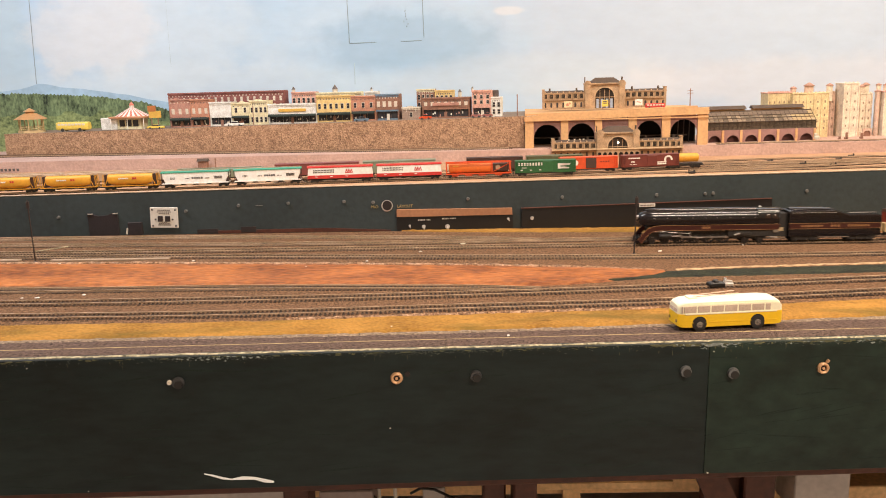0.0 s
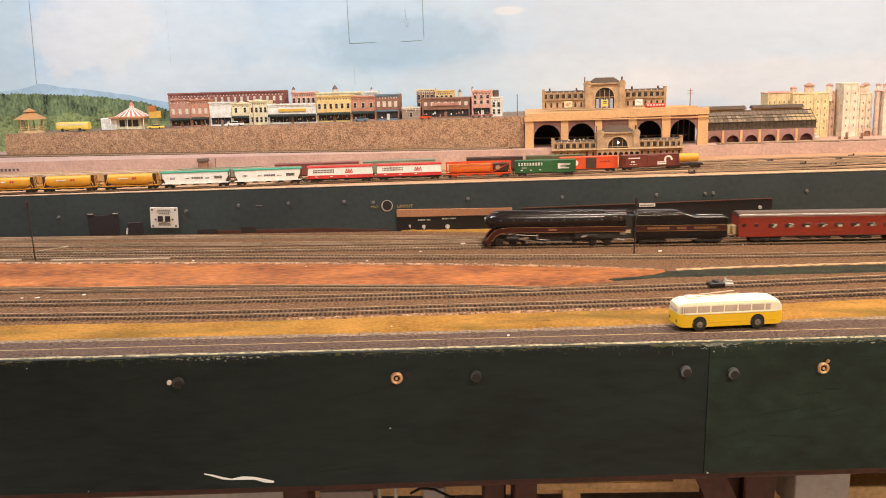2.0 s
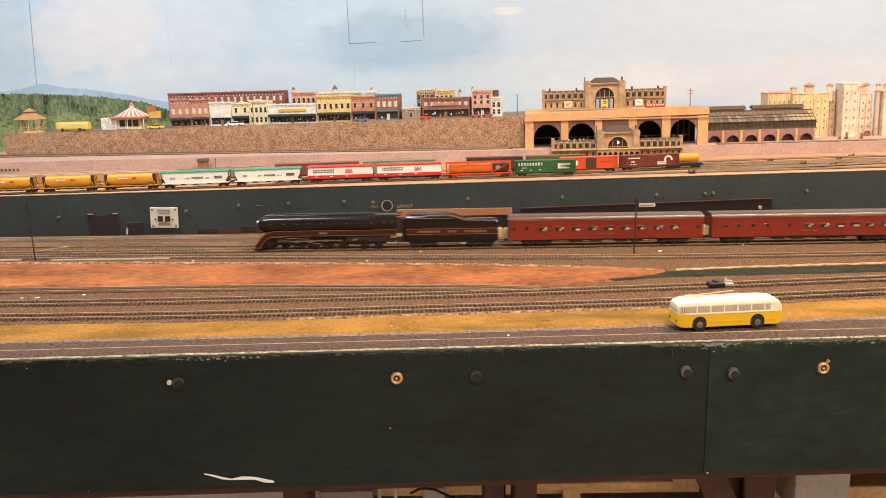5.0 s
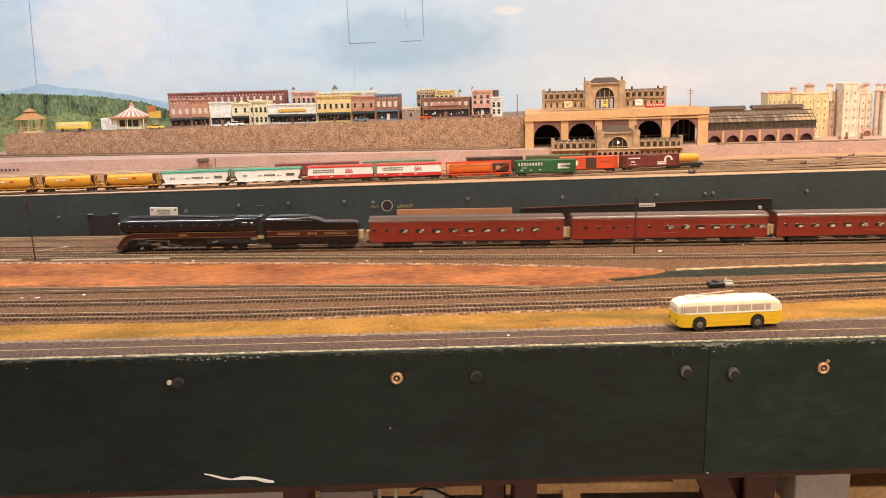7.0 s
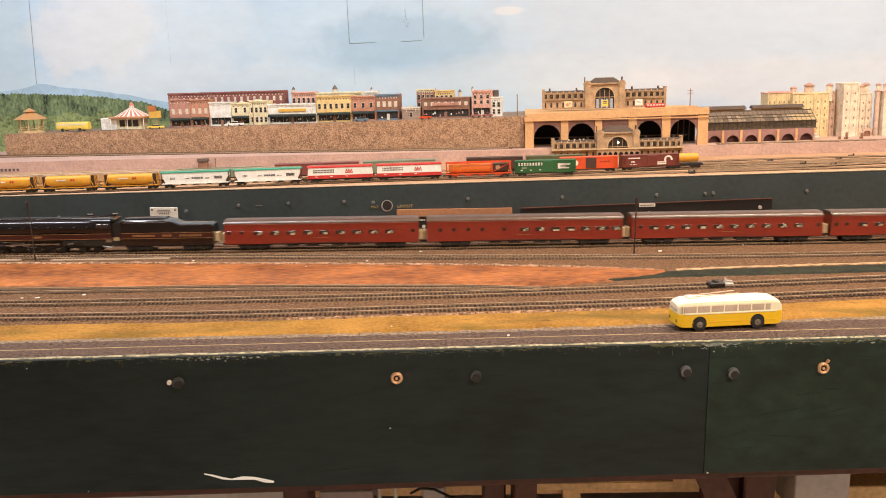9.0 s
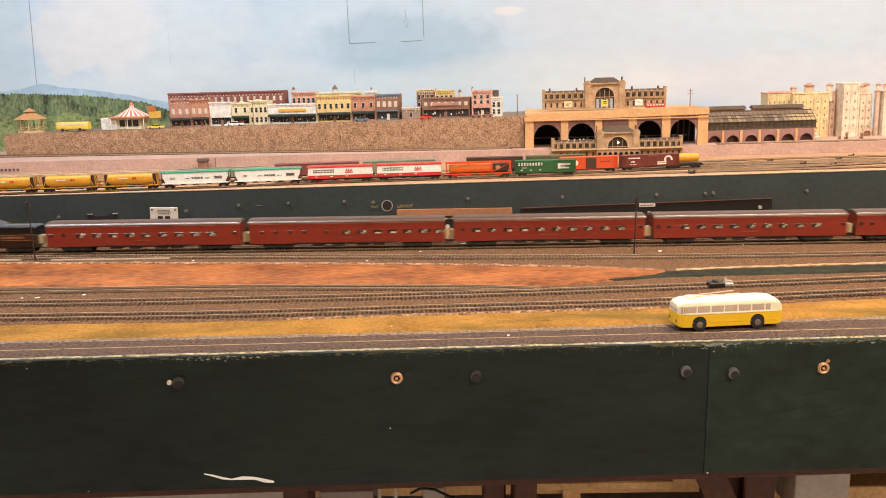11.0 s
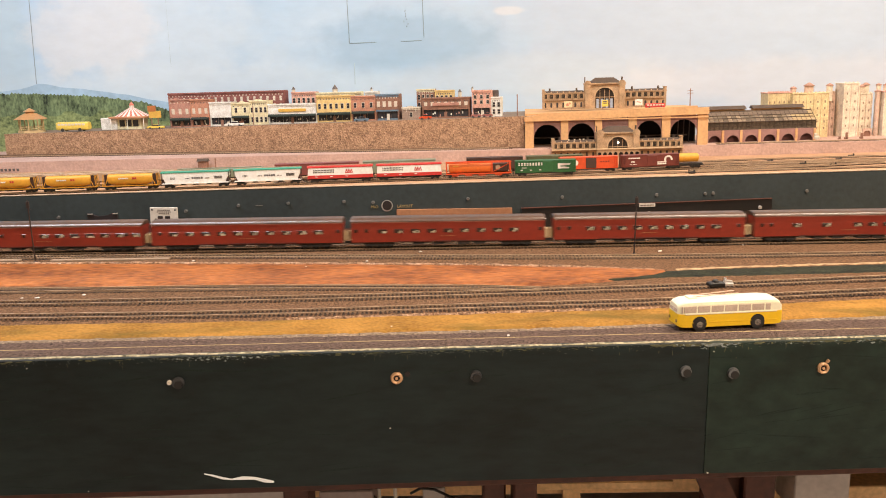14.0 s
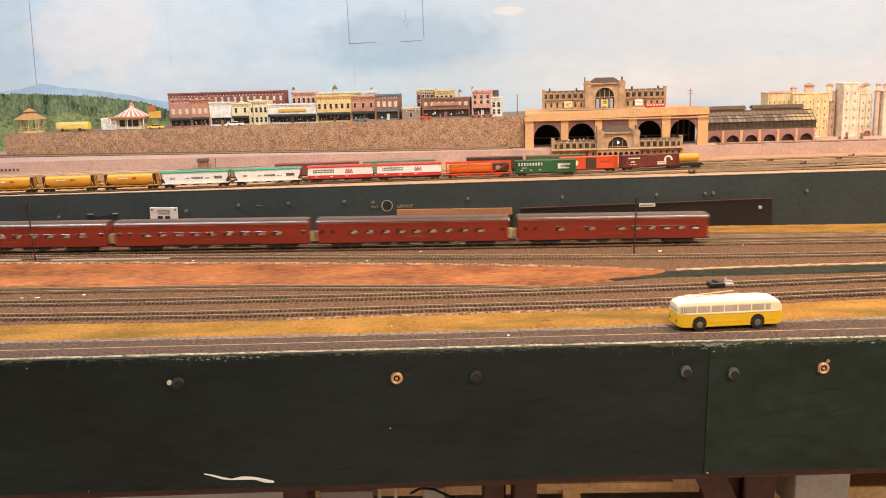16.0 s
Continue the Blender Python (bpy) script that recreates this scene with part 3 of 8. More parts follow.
def wheel_mesh(r, spokes):
    bm = B()
    ring = []
    n = 28
    prof = [(r * 0.80, -0.0012), (r, -0.0012), (r, 0.0008), (r + 0.0007, 0.0008), (r + 0.0007, 0.0014), (r * 0.80, 0.0014)]
    for i in range(n):
        a = 2 * math.pi * i / n
        ring.append([bm.verts.new((q * math.cos(a), y, q * math.sin(a))) for q, y in prof])
    for i in range(n):
        a, b = ring[i], ring[(i + 1) % n]
        for j in range(6):
            bm.faces.new((a[j], b[j], b[(j + 1) % 6], a[(j + 1) % 6]))
    rod(bm, (0, -0.0012, 0), (0, 0.0012, 0), r * 0.28, n=12)
    if spokes:
        for k in range(spokes):
            a = 2 * math.pi * k / spokes
            c, s = math.cos(a), math.sin(a)
            rod(bm, (0.2 * r * c, 0, 0.2 * r * s), (0.85 * r * c, 0, 0.85 * r * s), r * 0.07, n=6)
        box(bm, -0.75 * r, -0.35 * r, -0.0010, 0.0004, -0.45 * r, 0.45 * r)
    else:
        rod(bm, (0, -0.0004, 0), (0, 0.0008, 0), r * 0.84, n=20)
    return bm


DRIVER = mesh_of("driving_wheel", wheel_mesh(0.0098, 12), M_WHEEL)
SMALLW = mesh_of("wheel", wheel_mesh(0.0050, 0), M_WHEEL)


def bogie(parent, x, six=True, length=0.046):
    """A six-wheel bogie: side frames with axle boxes, bolster, wheels that turn."""
    bm = B()
    for s in (-1, 1):
        y = s * 0.0118
        extrude(bm, [(-length / 2, 0.0055), (-length / 2 + 0.004, 0.0042), (length / 2 - 0.004, 0.0042), (length / 2, 0.0055), (length / 2, 0.0085), (length * 0.3, 0.0105), (-length * 0.3, 0.0105), (-length / 2, 0.0085)], y - 0.0012, y + 0.0012, "y")
        for k in ((-1, 0, 1) if six else (-1, 1)):
            box(bm, k * length * 0.36 - 0.0022, k * length * 0.36 + 0.0022, y - 0.0022, y + 0.0022, 0.0028, 0.0072, 0.0005)
        for k in (-0.5, 0.5):
            rod(bm, (k * length * 0.36, y + s * 0.001, 0.004), (k * length * 0.36, y + s * 0.001, 0.0092), 0.0016, n=8)
    box(bm, -0.003, 0.003, -0.0115, 0.0115, 0.006, 0.0110)
    b = part("bogie", bm, M_TRUCK, parent, "charcoal six-wheel bogie", pose(x, 0, 0))
    for k in ((-1, 0, 1) if six else (-1, 1)):
        for s in (-1, 1):
            w = share("wheel", SMALLW, b, pose(k * length * 0.36, s * 0.0083, 0.0050, 0, 0, 0 if s < 0 else 180))
            if s < 0:
                WHEELS.append((w, k * length * 0.36, s * 0.0083, 0.0050, 0.0050))
    return b


def coach(x, L, small, wide, label, end=False):
    t = thing("passenger_coach", pose(0, 0, 0), label, "coach", "coaches of the passenger train")
    TRAIN.append((t, x))
    W = 0.0172
    bm = B()
    prof = [(-W, 0.0105), (-W, 0.0408), (-W + 0.0006, 0.0416), (W - 0.0006, 0.0416), (W, 0.0408), (W, 0.0105)]
    extrude(bm, prof, 0.0012, L - 0.0012, "x")
    part("body", bm, M_COACH, t)
    # arched roof with rounded ends
    rings = []
    for xx, k in ((0.0002, 0.80), (0.0010, 0.92), (0.003, 0.99), (0.008, 1.0), (L - 0.008, 1.0), (L - 0.003, 0.99), (L - 0.0010, 0.92), (L - 0.0002, 0.80)):
        r = [(xx, -W - 0.0003, 0.0410), (xx, -W - 0.0003, 0.0418)]
        for i in range(1, 12):
            a = math.pi * (1 - i / 12)
            r.append((xx, (W - 0.0002) * math.cos(a), 0.0418 + 0.0058 * k * math.sin(a) ** 0.9))
        r += [(xx, W + 0.0003, 0.0418), (xx, W + 0.0003, 0.0410)]
        rings.append(r)
    bm = B()
    loft(bm, rings)
    part("roof", bm, M_ROOF, t, "satin dark brown arched roof")
    # a pale strip stands in for the highlight along the roof edge
    bm = B()
    box(bm, 0.001, L - 0.001, -W - 0.0006, -W, 0.0400, 0.0405)
    part("eave_highlight", bm, M_EAVEGLINT, t, "thin pinkish line painting the highlight along the roof edge")
    bm = B()
    box(bm, 0.002, L - 0.002, -0.012, 0.012, 0.0085, 0.0104)
    for k in (0.32, 0.42, 0.55, 0.63):
        box(bm, L * k, L * k + 0.018, -0.0145, 0.0145, 0.0052, 0.0104, 0.0006)
    part("underframe", bm, M_TRUCK, t)
    for z in (0.0112,):
        bm = B()
        box(bm, 0.07, L - 0.07, -W - 0.0004, -W, z, z + 0.0006)
        part("skirt_line", bm, M_TRUCK, t)
    rnd = random.Random(int(x * 1000))
    for c in wide:
        w = 0.0145
        bm = B()
        box(bm, c - w / 2, c + w / 2, -W - 0.00035, -W + 0.001, 0.0238, 0.0302, 0.0006)
        pane = part("window", bm, M_PANE, t, "dark glazed coach window")
        bm = B()
        k = rnd.choice((0.40, 0.5, 0.58))
        a = c - w / 2 + w * (0.94 - k) - rnd.uniform(0.0, 0.0015)
        box(bm, a, a + w * k, -W - 0.0005, -W - 0.0002, 0.0241, 0.0241 + rnd.uniform(0.0018, 0.0034))
        if rnd.random() < 0.75:
            box(bm, a + w * k * 0.4, a + w * k * 0.4 + 0.0038, -W - 0.0005, -W - 0.0002, 0.0241, 0.0241 + rnd.uniform(0.0035, 0.0052))
        part("seat_back", bm, M_SEAT, pane, "beige seat backs behind the glazing")
    for c in small:
        bm = B()
        box(bm, c - 0.003, c + 0.003, -W - 0.00035, -W + 0.001, 0.0252, 0.0306, 0.0006)
        part("window", bm, M_PANE, t, "small dark square window")
    for s, xx in ((-1, 0.0), (1, L)):
        bm = B()
        x0, x1 = sorted((xx, xx + s * 0.0052))
        box(bm, x0, x1, -0.0075, 0.0075, 0.0125, 0.0262, 0.0006)
        if not (end and s > 0):
            part("diaphragm", bm, M_CREAM, t, "cream end diaphragm")
        else:
            bm.free()
        bm = B()
        box(bm, min(xx, xx + s * 0.0058), max(xx, xx + s * 0.0058), -0.0022, 0.0022, 0.0068, 0.0098)
        part("coupler", bm, M_TRUCK, t)
    bm = B()
    x0 = L * 0.5 - 0.012
    for i in range(9):
        box(bm, x0 + i * 0.0027, x0 + i * 0.0027 + 0.0016, -W - 0.0003, -W, 0.0186, 0.0194)
    part("lettering", bm, M_GOLD, t, "small faded gold lettering")
    bogie(t, 0.043)
    bogie(t, L - 0.043)
    return t


def locomotive():
    t = thing("steam_locomotive", pose(0, 0, 0), "glossy black streamlined steam locomotive with maroon stripe", "locomotive")
    TRAIN.append((t, 0.0))
    bm = B()
    rings = []
    for x, k in ((0.006, 0.16), (0.0066, 0.38), (0.009, 0.62), (0.013, 0.80), (0.019, 0.92), (0.027, 0.98), (0.040, 1.0), (0.110, 1.0), (0.188, 1.0)):
        rings.append(shell(x, 0.0162 * k, 0.0140 * k, 0.0368 + 0.0008 * (1 - k), low=0.026 + 0.010 * (1 - k)))
    loft(bm, rings)
    part("boiler_casing", bm, M_LOCO, t, "smooth black boiler casing with bullet nose")
    bm = B()
    loft(bm, [shell(x, 0.0062 * k, 0.0036 * k, 0.0498, n=16) for x, k in ((0.017, 0.3), (0.022, 0.75), (0.034, 1.0), (0.120, 1.0), (0.165, 0.95), (0.186, 0.9))])
    part("skyline_casing", bm, M_LOCO, t)
    bm = B()
    loft(bm, [shell(x, 0.0168, 0.0148, 0.0372, p=4, low=0.022) for x in (0.184, 0.1845, 0.2155, 0.2165)])
    box(bm, 0.2165, 0.224, -0.0155, 0.0155, 0.050, 0.0512)
    cab = part("cab", bm, M_LOCO, t)
    bm = B()
    box(bm, 0.195, 0.203, -0.0174, -0.0160, 0.0375, 0.0440, 0.0006)
    box(bm, 0.206, 0.212, -0.0174, -0.0160, 0.0375, 0.0440, 0.0006)
    part("cab_window", bm, M_PANE, cab)
    for side in (-1, 1):
        bm = B()
        rod(bm, (0.026, side * 0.0170, 0.0402), (0.188, side * 0.0170, 0.0402), 0.00025, n=6)
        rail = part("handrail", bm, M_LOCO, t, "thin black handrail")
        for k in range(9):
            bm = B()
            rod(bm, (0.028 + k * 0.019, side * 0.0155, 0.0402), (0.028 + k * 0.019, side * 0.0176, 0.0402), 0.00055, n=8)
            part("stanchion", bm, M_RODS, rail, "bright handrail stanchion")
    swoop = [(0.2165, 0.0255), (0.036, 0.0255), (0.027, 0.0243), (0.020, 0.0212), (0.014, 0.0150), (0.0095, 0.0085), (0.0065, 0.0052)]
    bm = B()
    for s in (-1, 1):
        ribbon(bm, swoop, 0.0078, s * 0.0170 - 0.0006, s * 0.0170 + 0.0006)
    part("stripe_panel", bm, M_MAROON, t, "maroon side stripe that sweeps down to the pilot")
    for off in (0.0039, -0.0039):
        bm = B()
        pts = []
        for i, p in enumerate(swoop):
            a, b = Vector(swoop[max(i - 1, 0)]), Vector(swoop[min(i + 1, len(swoop) - 1)])
            d = (b - a).normalized()
            pts.append((p[0] - d.y * off, p[1] + d.x * off))
        for s in (-1, 1):
            ribbon(bm, pts, 0.00045, s * 0.0176 - 0.0002, s * 0.0176 + 0.0002)
        part("gold_line", bm, M_GOLD, t, "thin gold line edging the stripe")
    bm = B()
    for i in range(3):
        box(bm, 0.1005 + i * 0.0042, 0.1036 + i * 0.0042, -0.0179, -0.0174, 0.0240, 0.0270)
    part("number_bars", bm, M_GOLD, t, "gold bars on the stripe")
    bm = B()
    box(bm, 0.020, 0.200, -0.0085, 0.0085, 0.0065, 0.0260)
    box(bm, 0.140, 0.215, -0.0140, 0.0140, 0.0100, 0.0220, 0.001)
    box(bm, 0.150, 0.175, -0.0160, -0.013, 0.0125, 0.0180, 0.001)
    part("frame", bm, M_TRUCK, t)
    bm = B()
    loft(bm, [[(x, -w, z0), (x, w, z0), (x, w, z1), (x, -w, z1)] for x, w, z0, z1 in ((0.0, 0.003, 0.0030, 0.0055), (0.003, 0.010, 0.0026, 0.0085), (0.010, 0.0155, 0.0026, 0.0120), (0.022, 0.0150, 0.0040, 0.0135))])
    part("pilot", bm, M_LOCO, t, "black sloping pilot")
    bm = B()
    rod(bm, (0.0052, 0, 0.0400), (0.0085, 0, 0.0400), 0.0026, n=14)
    part("headlight", bm, M_LIGHT, t, "lit round headlight")
    bm = B()
    rod(bm, (0.0045, 0, 0.0400), (0.0090, 0, 0.0400), 0.0034, n=14)
    part("headlight_ring", bm, M_RODS, t, m=pose(0.0005, 0, 0))
    for s in (-1, 1):
        bm = B()
        rod(bm, (0.037, s * 0.0135, 0.0130), (0.055, s * 0.0135, 0.0130), 0.0040, n=14)
        rod(bm, (0.039, s * 0.0135, 0.0185), (0.053, s * 0.0135, 0.0185), 0.0025, n=12)
        part("cylinder", bm, M_TRUCK, t)
        bm = B()
        rod(bm, (0.052, s * 0.0155, 0.0130), (0.070, s * 0.0155, 0.0130), 0.0006, n=8)
        rod(bm, (0.050, s * 0.0158, 0.0185), (0.083, s * 0.0158, 0.0165), 0.0006, n=8)
        rod(bm, (0.083, s * 0.0158, 0.0185), (0.083, s * 0.0158, 0.0110), 0.0008, n=8)
        rod(bm, (0.083, s * 0.0160, 0.0115), (0.101, s * 0.0160, 0.0095), 0.0005, n=8)
        rod(bm, (0.022, s * 0.0165, 0.0200), (0.045, s * 0.0165, 0.0196), 0.0005, n=8)
        box(bm, 0.063, 0.070, s * 0.0155 - 0.0012, s * 0.0155 + 0.0012, 0.0114, 0.0146)
        part("valve_gear", bm, M_RODS, t, "bright steel valve gear")
        for k in range(4):
            w = share("driving_wheel", DRIVER, t, pose(0.068 + 0.0222 * k, s * 0.0085, 0.0098))
            WHEELS.append((w, 0.068 + 0.0222 * k, s * 0.0085, 0.0098, 0.0098))
        bm = B()
        box(bm, -0.0015, 0.0222 * 3 + 0.0015, -0.0006, 0.0006, -0.0010, 0.0010, 0.0003)
        for k in range(4):
            rod(bm, (0.0222 * k, -0.0010, 0), (0.0222 * k, 0.0010, 0), 0.0019, n=12)
        sr = part("side_rod", bm, M_RODS, t, "bright steel side rod", pose(0.068, s * 0.0118, 0.0098))
        RODS.append((sr, 0.068, s * 0.0118, 0.0098, "side"))
        bm = B()
        ribbon(bm, [(-0.044, 0.0), (0.0, 0.0)], 0.0017, -0.0005, 0.0005)
        rod(bm, (0, -0.0009, 0), (0, 0.0009, 0), 0.0018, n=12)
        mr = part("main_rod", bm, M_RODS, t, "bright steel main rod", pose(0.068 + 0.0222, s * 0.0138, 0.0098))
        RODS.append((mr, 0.068 + 0.0222, s * 0.0138, 0.0098, "main"))
        for x in (0.027, 0.0475):
            w = share("wheel", SMALLW, t, pose(x, s * 0.0085, 0.0050))
            WHEELS.append((w, x, s * 0.0085, 0.0050, 0.0050))
        for x in (0.168, 0.190):
            w = share("wheel", SMALLW, t, pose(x, s * 0.0105, 0.0050))
            WHEELS.append((w, x, s * 0.0105, 0.0050, 0.0050))
    bm = B()
    rod(bm, (0.150, -0.0155, 0.0135), (0.158, -0.0155, 0.0155), 0.0016, n=10)
    part("injector", bm, M_RODS, t)
    bm = B()
    rod(bm, (0.203, -0.0158, 0.0100), (0.215, -0.0158, 0.0080), 0.0012, n=10)
    part("feed_pipe", bm, M_RODS, t)
    bm = B()
    box(bm, 0.208, 0.2165, -0.0165, -0.0155, 0.0165, 0.0205)
    part("cab_step", bm, M_RODS, t)
    bm = B()
    box(bm, 0.2165, 0.2250, -0.0100, 0.0060, 0.0175, 0.0225)
    part("gangway_plate", bm, M_CREAM, t, "pale plate between cab and tender")

    # dark block added so that the gap behind the cab shows as shade
    bm = B()
    box(bm, 0.2160, 0.2312, -0.0090, 0.0090, 0.0090, 0.0440)
    part("gap_shade_block", bm, M_TRUCK, t, "dark block added as the shade between cab and tender")

    # tender
    d = thing("tender", pose(0, 0, 0), "glossy black streamlined tender with gold lettering bars", "tender")
    TRAIN.append((d, 0.2310))
    L = 0.1385
    bm = B()
    W = 0.0168
    side = [(0.0, 0.0105), (0.0, 0.0475), (0.002, 0.0492), (0.068, 0.0492), (0.078, 0.0470), (0.088, 0.0428), (0.135, 0.0424), (L, 0.0405), (L, 0.0105)]
    rings = []
    for y, k in ((-W, 0.0018), (-W + 0.0012, 0.0005), (-0.008, 0.0), (0.008, 0.0), (W - 0.0012, 0.0005), (W, 0.0018)):
        rings.append([(x, y, z - k if z > 0.02 else z) for x, z in side])
    loft(bm, rings)
    part("tank_body", bm, M_LOCO, d)
    bm = B()
    loft(bm, [shell(x, 0.0125 * k, 0.0030 * k, 0.0490, n=16) for x, k in ((0.004, 0.6), (0.008, 1), (0.058, 1), (0.066, 0.6))])
    part("coal_bunker", bm, M_LOCO, d)
    bm = B()
    for s in (-1, 1):
        box(bm, 0.0005, L - 0.0005, s * W - 0.0005, s * W + 0.0005, 0.0216, 0.0294)
    part("stripe_panel", bm, M_MAROON, d, "maroon side stripe")
    for z in (0.0294, 0.0212):
        bm = B()
        for s in (-1, 1):
            box(bm, 0.0005, L - 0.0005, s * (W + 0.0006) - 0.0002, s * (W + 0.0006) + 0.0002, z, z + 0.00045)
        part("gold_line", bm, M_GOLD, d, "thin gold line edging the stripe")
    x = 0.018
    for n in (7, 3, 7):
        for i in range(n):
            bm = B()
            box(bm, x, x + 0.0030, -W - 0.0009, -W - 0.0004, 0.0240, 0.0271)
            part("letter_bar", bm, M_GOLD, d, "gold bar")
            x += 0.0049
        x += 0.0105
    bm = B()
    rod(bm, (0.092, -0.012, 0.0445), (0.132, -0.012, 0.0445), 0.0004, n=6)
    rod(bm, (0.004, -0.0165, 0.0455), (0.070, -0.0165, 0.0455), 0.0004, n=6)
    part("handrail", bm, M_RODS, d)
    bm = B()
    box(bm, 0.004, L - 0.003, -0.0135, 0.0135, 0.0085, 0.0110)
    part("underframe", bm, M_TRUCK, d)
    bm = B()
    box(bm, 0.046, 0.092, -0.0155, -0.0135, 0.0075, 0.0090)
    part("step_rail", bm, M_RODS, d)
    bogie(d, 0.027, True, 0.042)
    bogie(d, L - 0.027, True, 0.042)
    bm = B()
    box(bm, L, L + 0.0065, -0.0070, 0.0070, 0.0140, 0.0270, 0.0006)
    part("diaphragm", bm, M_CREAM, d, "cream end plate")


def train():
    locomotive()
    red = "tuscan red passenger coach with dark roof "
    coach(0.3855, 0.2935, (0.008, 0.027, 0.284), [0.052 + 0.0247 * i for i in range(9)], red + "running behind the tender")
    coach(0.690, 0.296, (0.021, 0.041, 0.063, 0.084, 0.117, 0.272), [0.148 + 0.0228 * i for i in range(6)] + [0.286], red + "with a baggage end")
    coach(0.998, 0.289, (0.014, 0.281), [0.034 + 0.0242 * i for i in range(10)], red + "with ten wide windows")
    coach(1.298, 0.293, (0.008, 0.024, 0.285), [0.048 + 0.0247 * i for i in range(9)], red + "amid the train")
    coach(1.603, 0.289, (0.008, 0.024, 0.279), [0.056 + 0.0235 * i for i in range(9)], red + "before the last coach")
    coach(1.9045, 0.2875, (0.012, 0.026), [0.0645, 0.1085] + [0.156 + 0.0222 * i for i in range(6)], red + "ending the train", end=True)


train()

# ---- upper layout: retaining wall, street, yard tracks ----


def stone_material(name, dark, light, scale):
    m = mat(name, dark, 0.95, 0, 0.1, 20)
    nt = m.node_tree
    b = nt.nodes["Principled BSDF"]
    tc = nt.nodes.new("ShaderNodeTexCoord")
    v = nt.nodes.new("ShaderNodeTexVoronoi")
    v.inputs["Scale"].default_value = scale
    nt.links.new(tc.outputs["Object"], v.inputs["Vector"])
    n = nt.nodes.new("ShaderNodeTexNoise")
    n.inputs["Scale"].default_value, n.inputs["Detail"].default_value = scale * 0.16, 6
    nt.links.new(tc.outputs["Object"], n.inputs["Vector"])
    sep = nt.nodes.new("ShaderNodeSeparateColor")
    nt.links.new(v.outputs["Color"], sep.inputs[0])
    mx = nt.nodes.new("ShaderNodeMath")
    mx.operation = "MULTIPLY_ADD"
    mx.inputs[1].default_value = 0.42
    nt.links.new(sep.outputs[0], mx.inputs[0])
    hf = nt.nodes.new("ShaderNodeMath")
    hf.operation = "MULTIPLY"
    hf.inputs[1].default_value = 0.72
    nt.links.new(n.outputs["Fac"], hf.inputs[0])
    nt.links.new(hf.outputs[0], mx.inputs[2])
    r = nt.nodes.new("ShaderNodeValToRGB")
    r.color_ramp.elements[0].position, r.color_ramp.elements[1].position = 0.25, 0.85
    r.color_ramp.elements[0].color, r.color_ramp.elements[1].color = (*dark, 1), (*light, 1)
    nt.links.new(mx.outputs[0], r.inputs["Fac"])
    nt.links.new(r.outputs[0], b.inputs["Base Color"])
    bp = nt.nodes.new("ShaderNodeBump")
    bp.inputs["Strength"].default_value, bp.inputs["Distance"].default_value = 0.9, 0.0015
    nt.links.new(v.outputs["Distance"], bp.inputs["Height"])
    nt.links.new(bp.outputs["Normal"], b.inputs["Normal"])
    return m


M_STONEW = stone_material("rough_brown_stone", (0.19, 0.105, 0.060), (0.56, 0.35, 0.21), 360)
M_STREET = mat("street_grey_brown", (0.22, 0.17, 0.13), 0.9, 0, 0.2, 30)
M_COPING = mat("brown_coping_board", (0.16, 0.095, 0.055), 0.85, 0, 0.2, 30)
TURN = math.degrees(math.atan(-0.176))
CT = math.cos(radians(TURN))


def at_wall(u, off, w, rz=0.0):
    return on_deck(u, 1.843 + off - 0.176 * u, w, TURN + rz)


def town_ground():
    # retaining wall, its top climbing towards the station
    u0, u1 = -1.036, 0.1775
    bm = B()
    L = (u1 - u0) / CT
    n = 90
    rows = 7
    for i in range(n):
        for j in range(rows):
            q = []
            for a, b in ((i, j), (i + 1, j), (i + 1, j + 1), (i, j + 1)):
                x = L * a / n
                top = 0.0735 + 0.0165 * (a / n)
                z = 0.021 + (top - 0.021) * b / rows
                y = -0.0012 * noise.noise(Vector((x * 120, z * 120, 3))) - 0.0006 * noise.noise(Vector((x * 400, z * 400, 1))) + 0.002 * b / rows
                q.append(bm.verts.new((x, y, z)))
            bm.faces.new(q)
    bmesh.ops.remove_doubles(bm, verts=bm.verts, dist=1e-6)
    box(bm, 0, L, 0.003, 0.014, 0.021, 0.0725)
    single("retaining_wall", bm, M_STONEW, "rough brown stone retaining wall below the street", "retaining wall", at_wall(u0, 0, 0), kind="structure")
    # street sheet behind the wall
    bm = B()
    vs = [bm.verts.new(p) for p in ((0, 0.0, 0.0733), (L, 0.0, 0.0896), (L, 0.30, 0.0896), (0, 0.20, 0.0733))]
    bm.faces.new(vs)
    vs2 = [bm.verts.new((v.co.x, v.co.y, v.co.z - 0.004)) for v in vs]
    bm.faces.new(vs2[::-1])
    for i in range(4):
        bm.faces.new((vs[i], vs2[i], vs2[(i + 1) % 4], vs[(i + 1) % 4]))
    single("street", bm, M_STREET, "grey-brown street on top of the retaining wall", "street", at_wall(u0, 0.003, 0), kind="structure")
    bm = B()
    box(bm, -0.02, L + 0.0, -0.004, 0.0, 0.021, 0.0262, 0.0006)
    single("coping", bm, M_COPING, "brown board along the foot of the retaining wall", "coping", at_wall(u0, -0.006, 0), kind="structure")


town_ground()
SLEEPER_N = 0.55


def deck_track(pts, w, label):
    t = track(pts, label, singles=False, z=w + 0.0003, step=0.0042, gauge=0.009, scale=SLEEPER_N)
    t.matrix_basis = DECK.copy()
    return t


M_HOLE0 = mat("matt_black_plastic", (0.018, 0.014, 0.012), 0.8, 0, 0.2, 60)


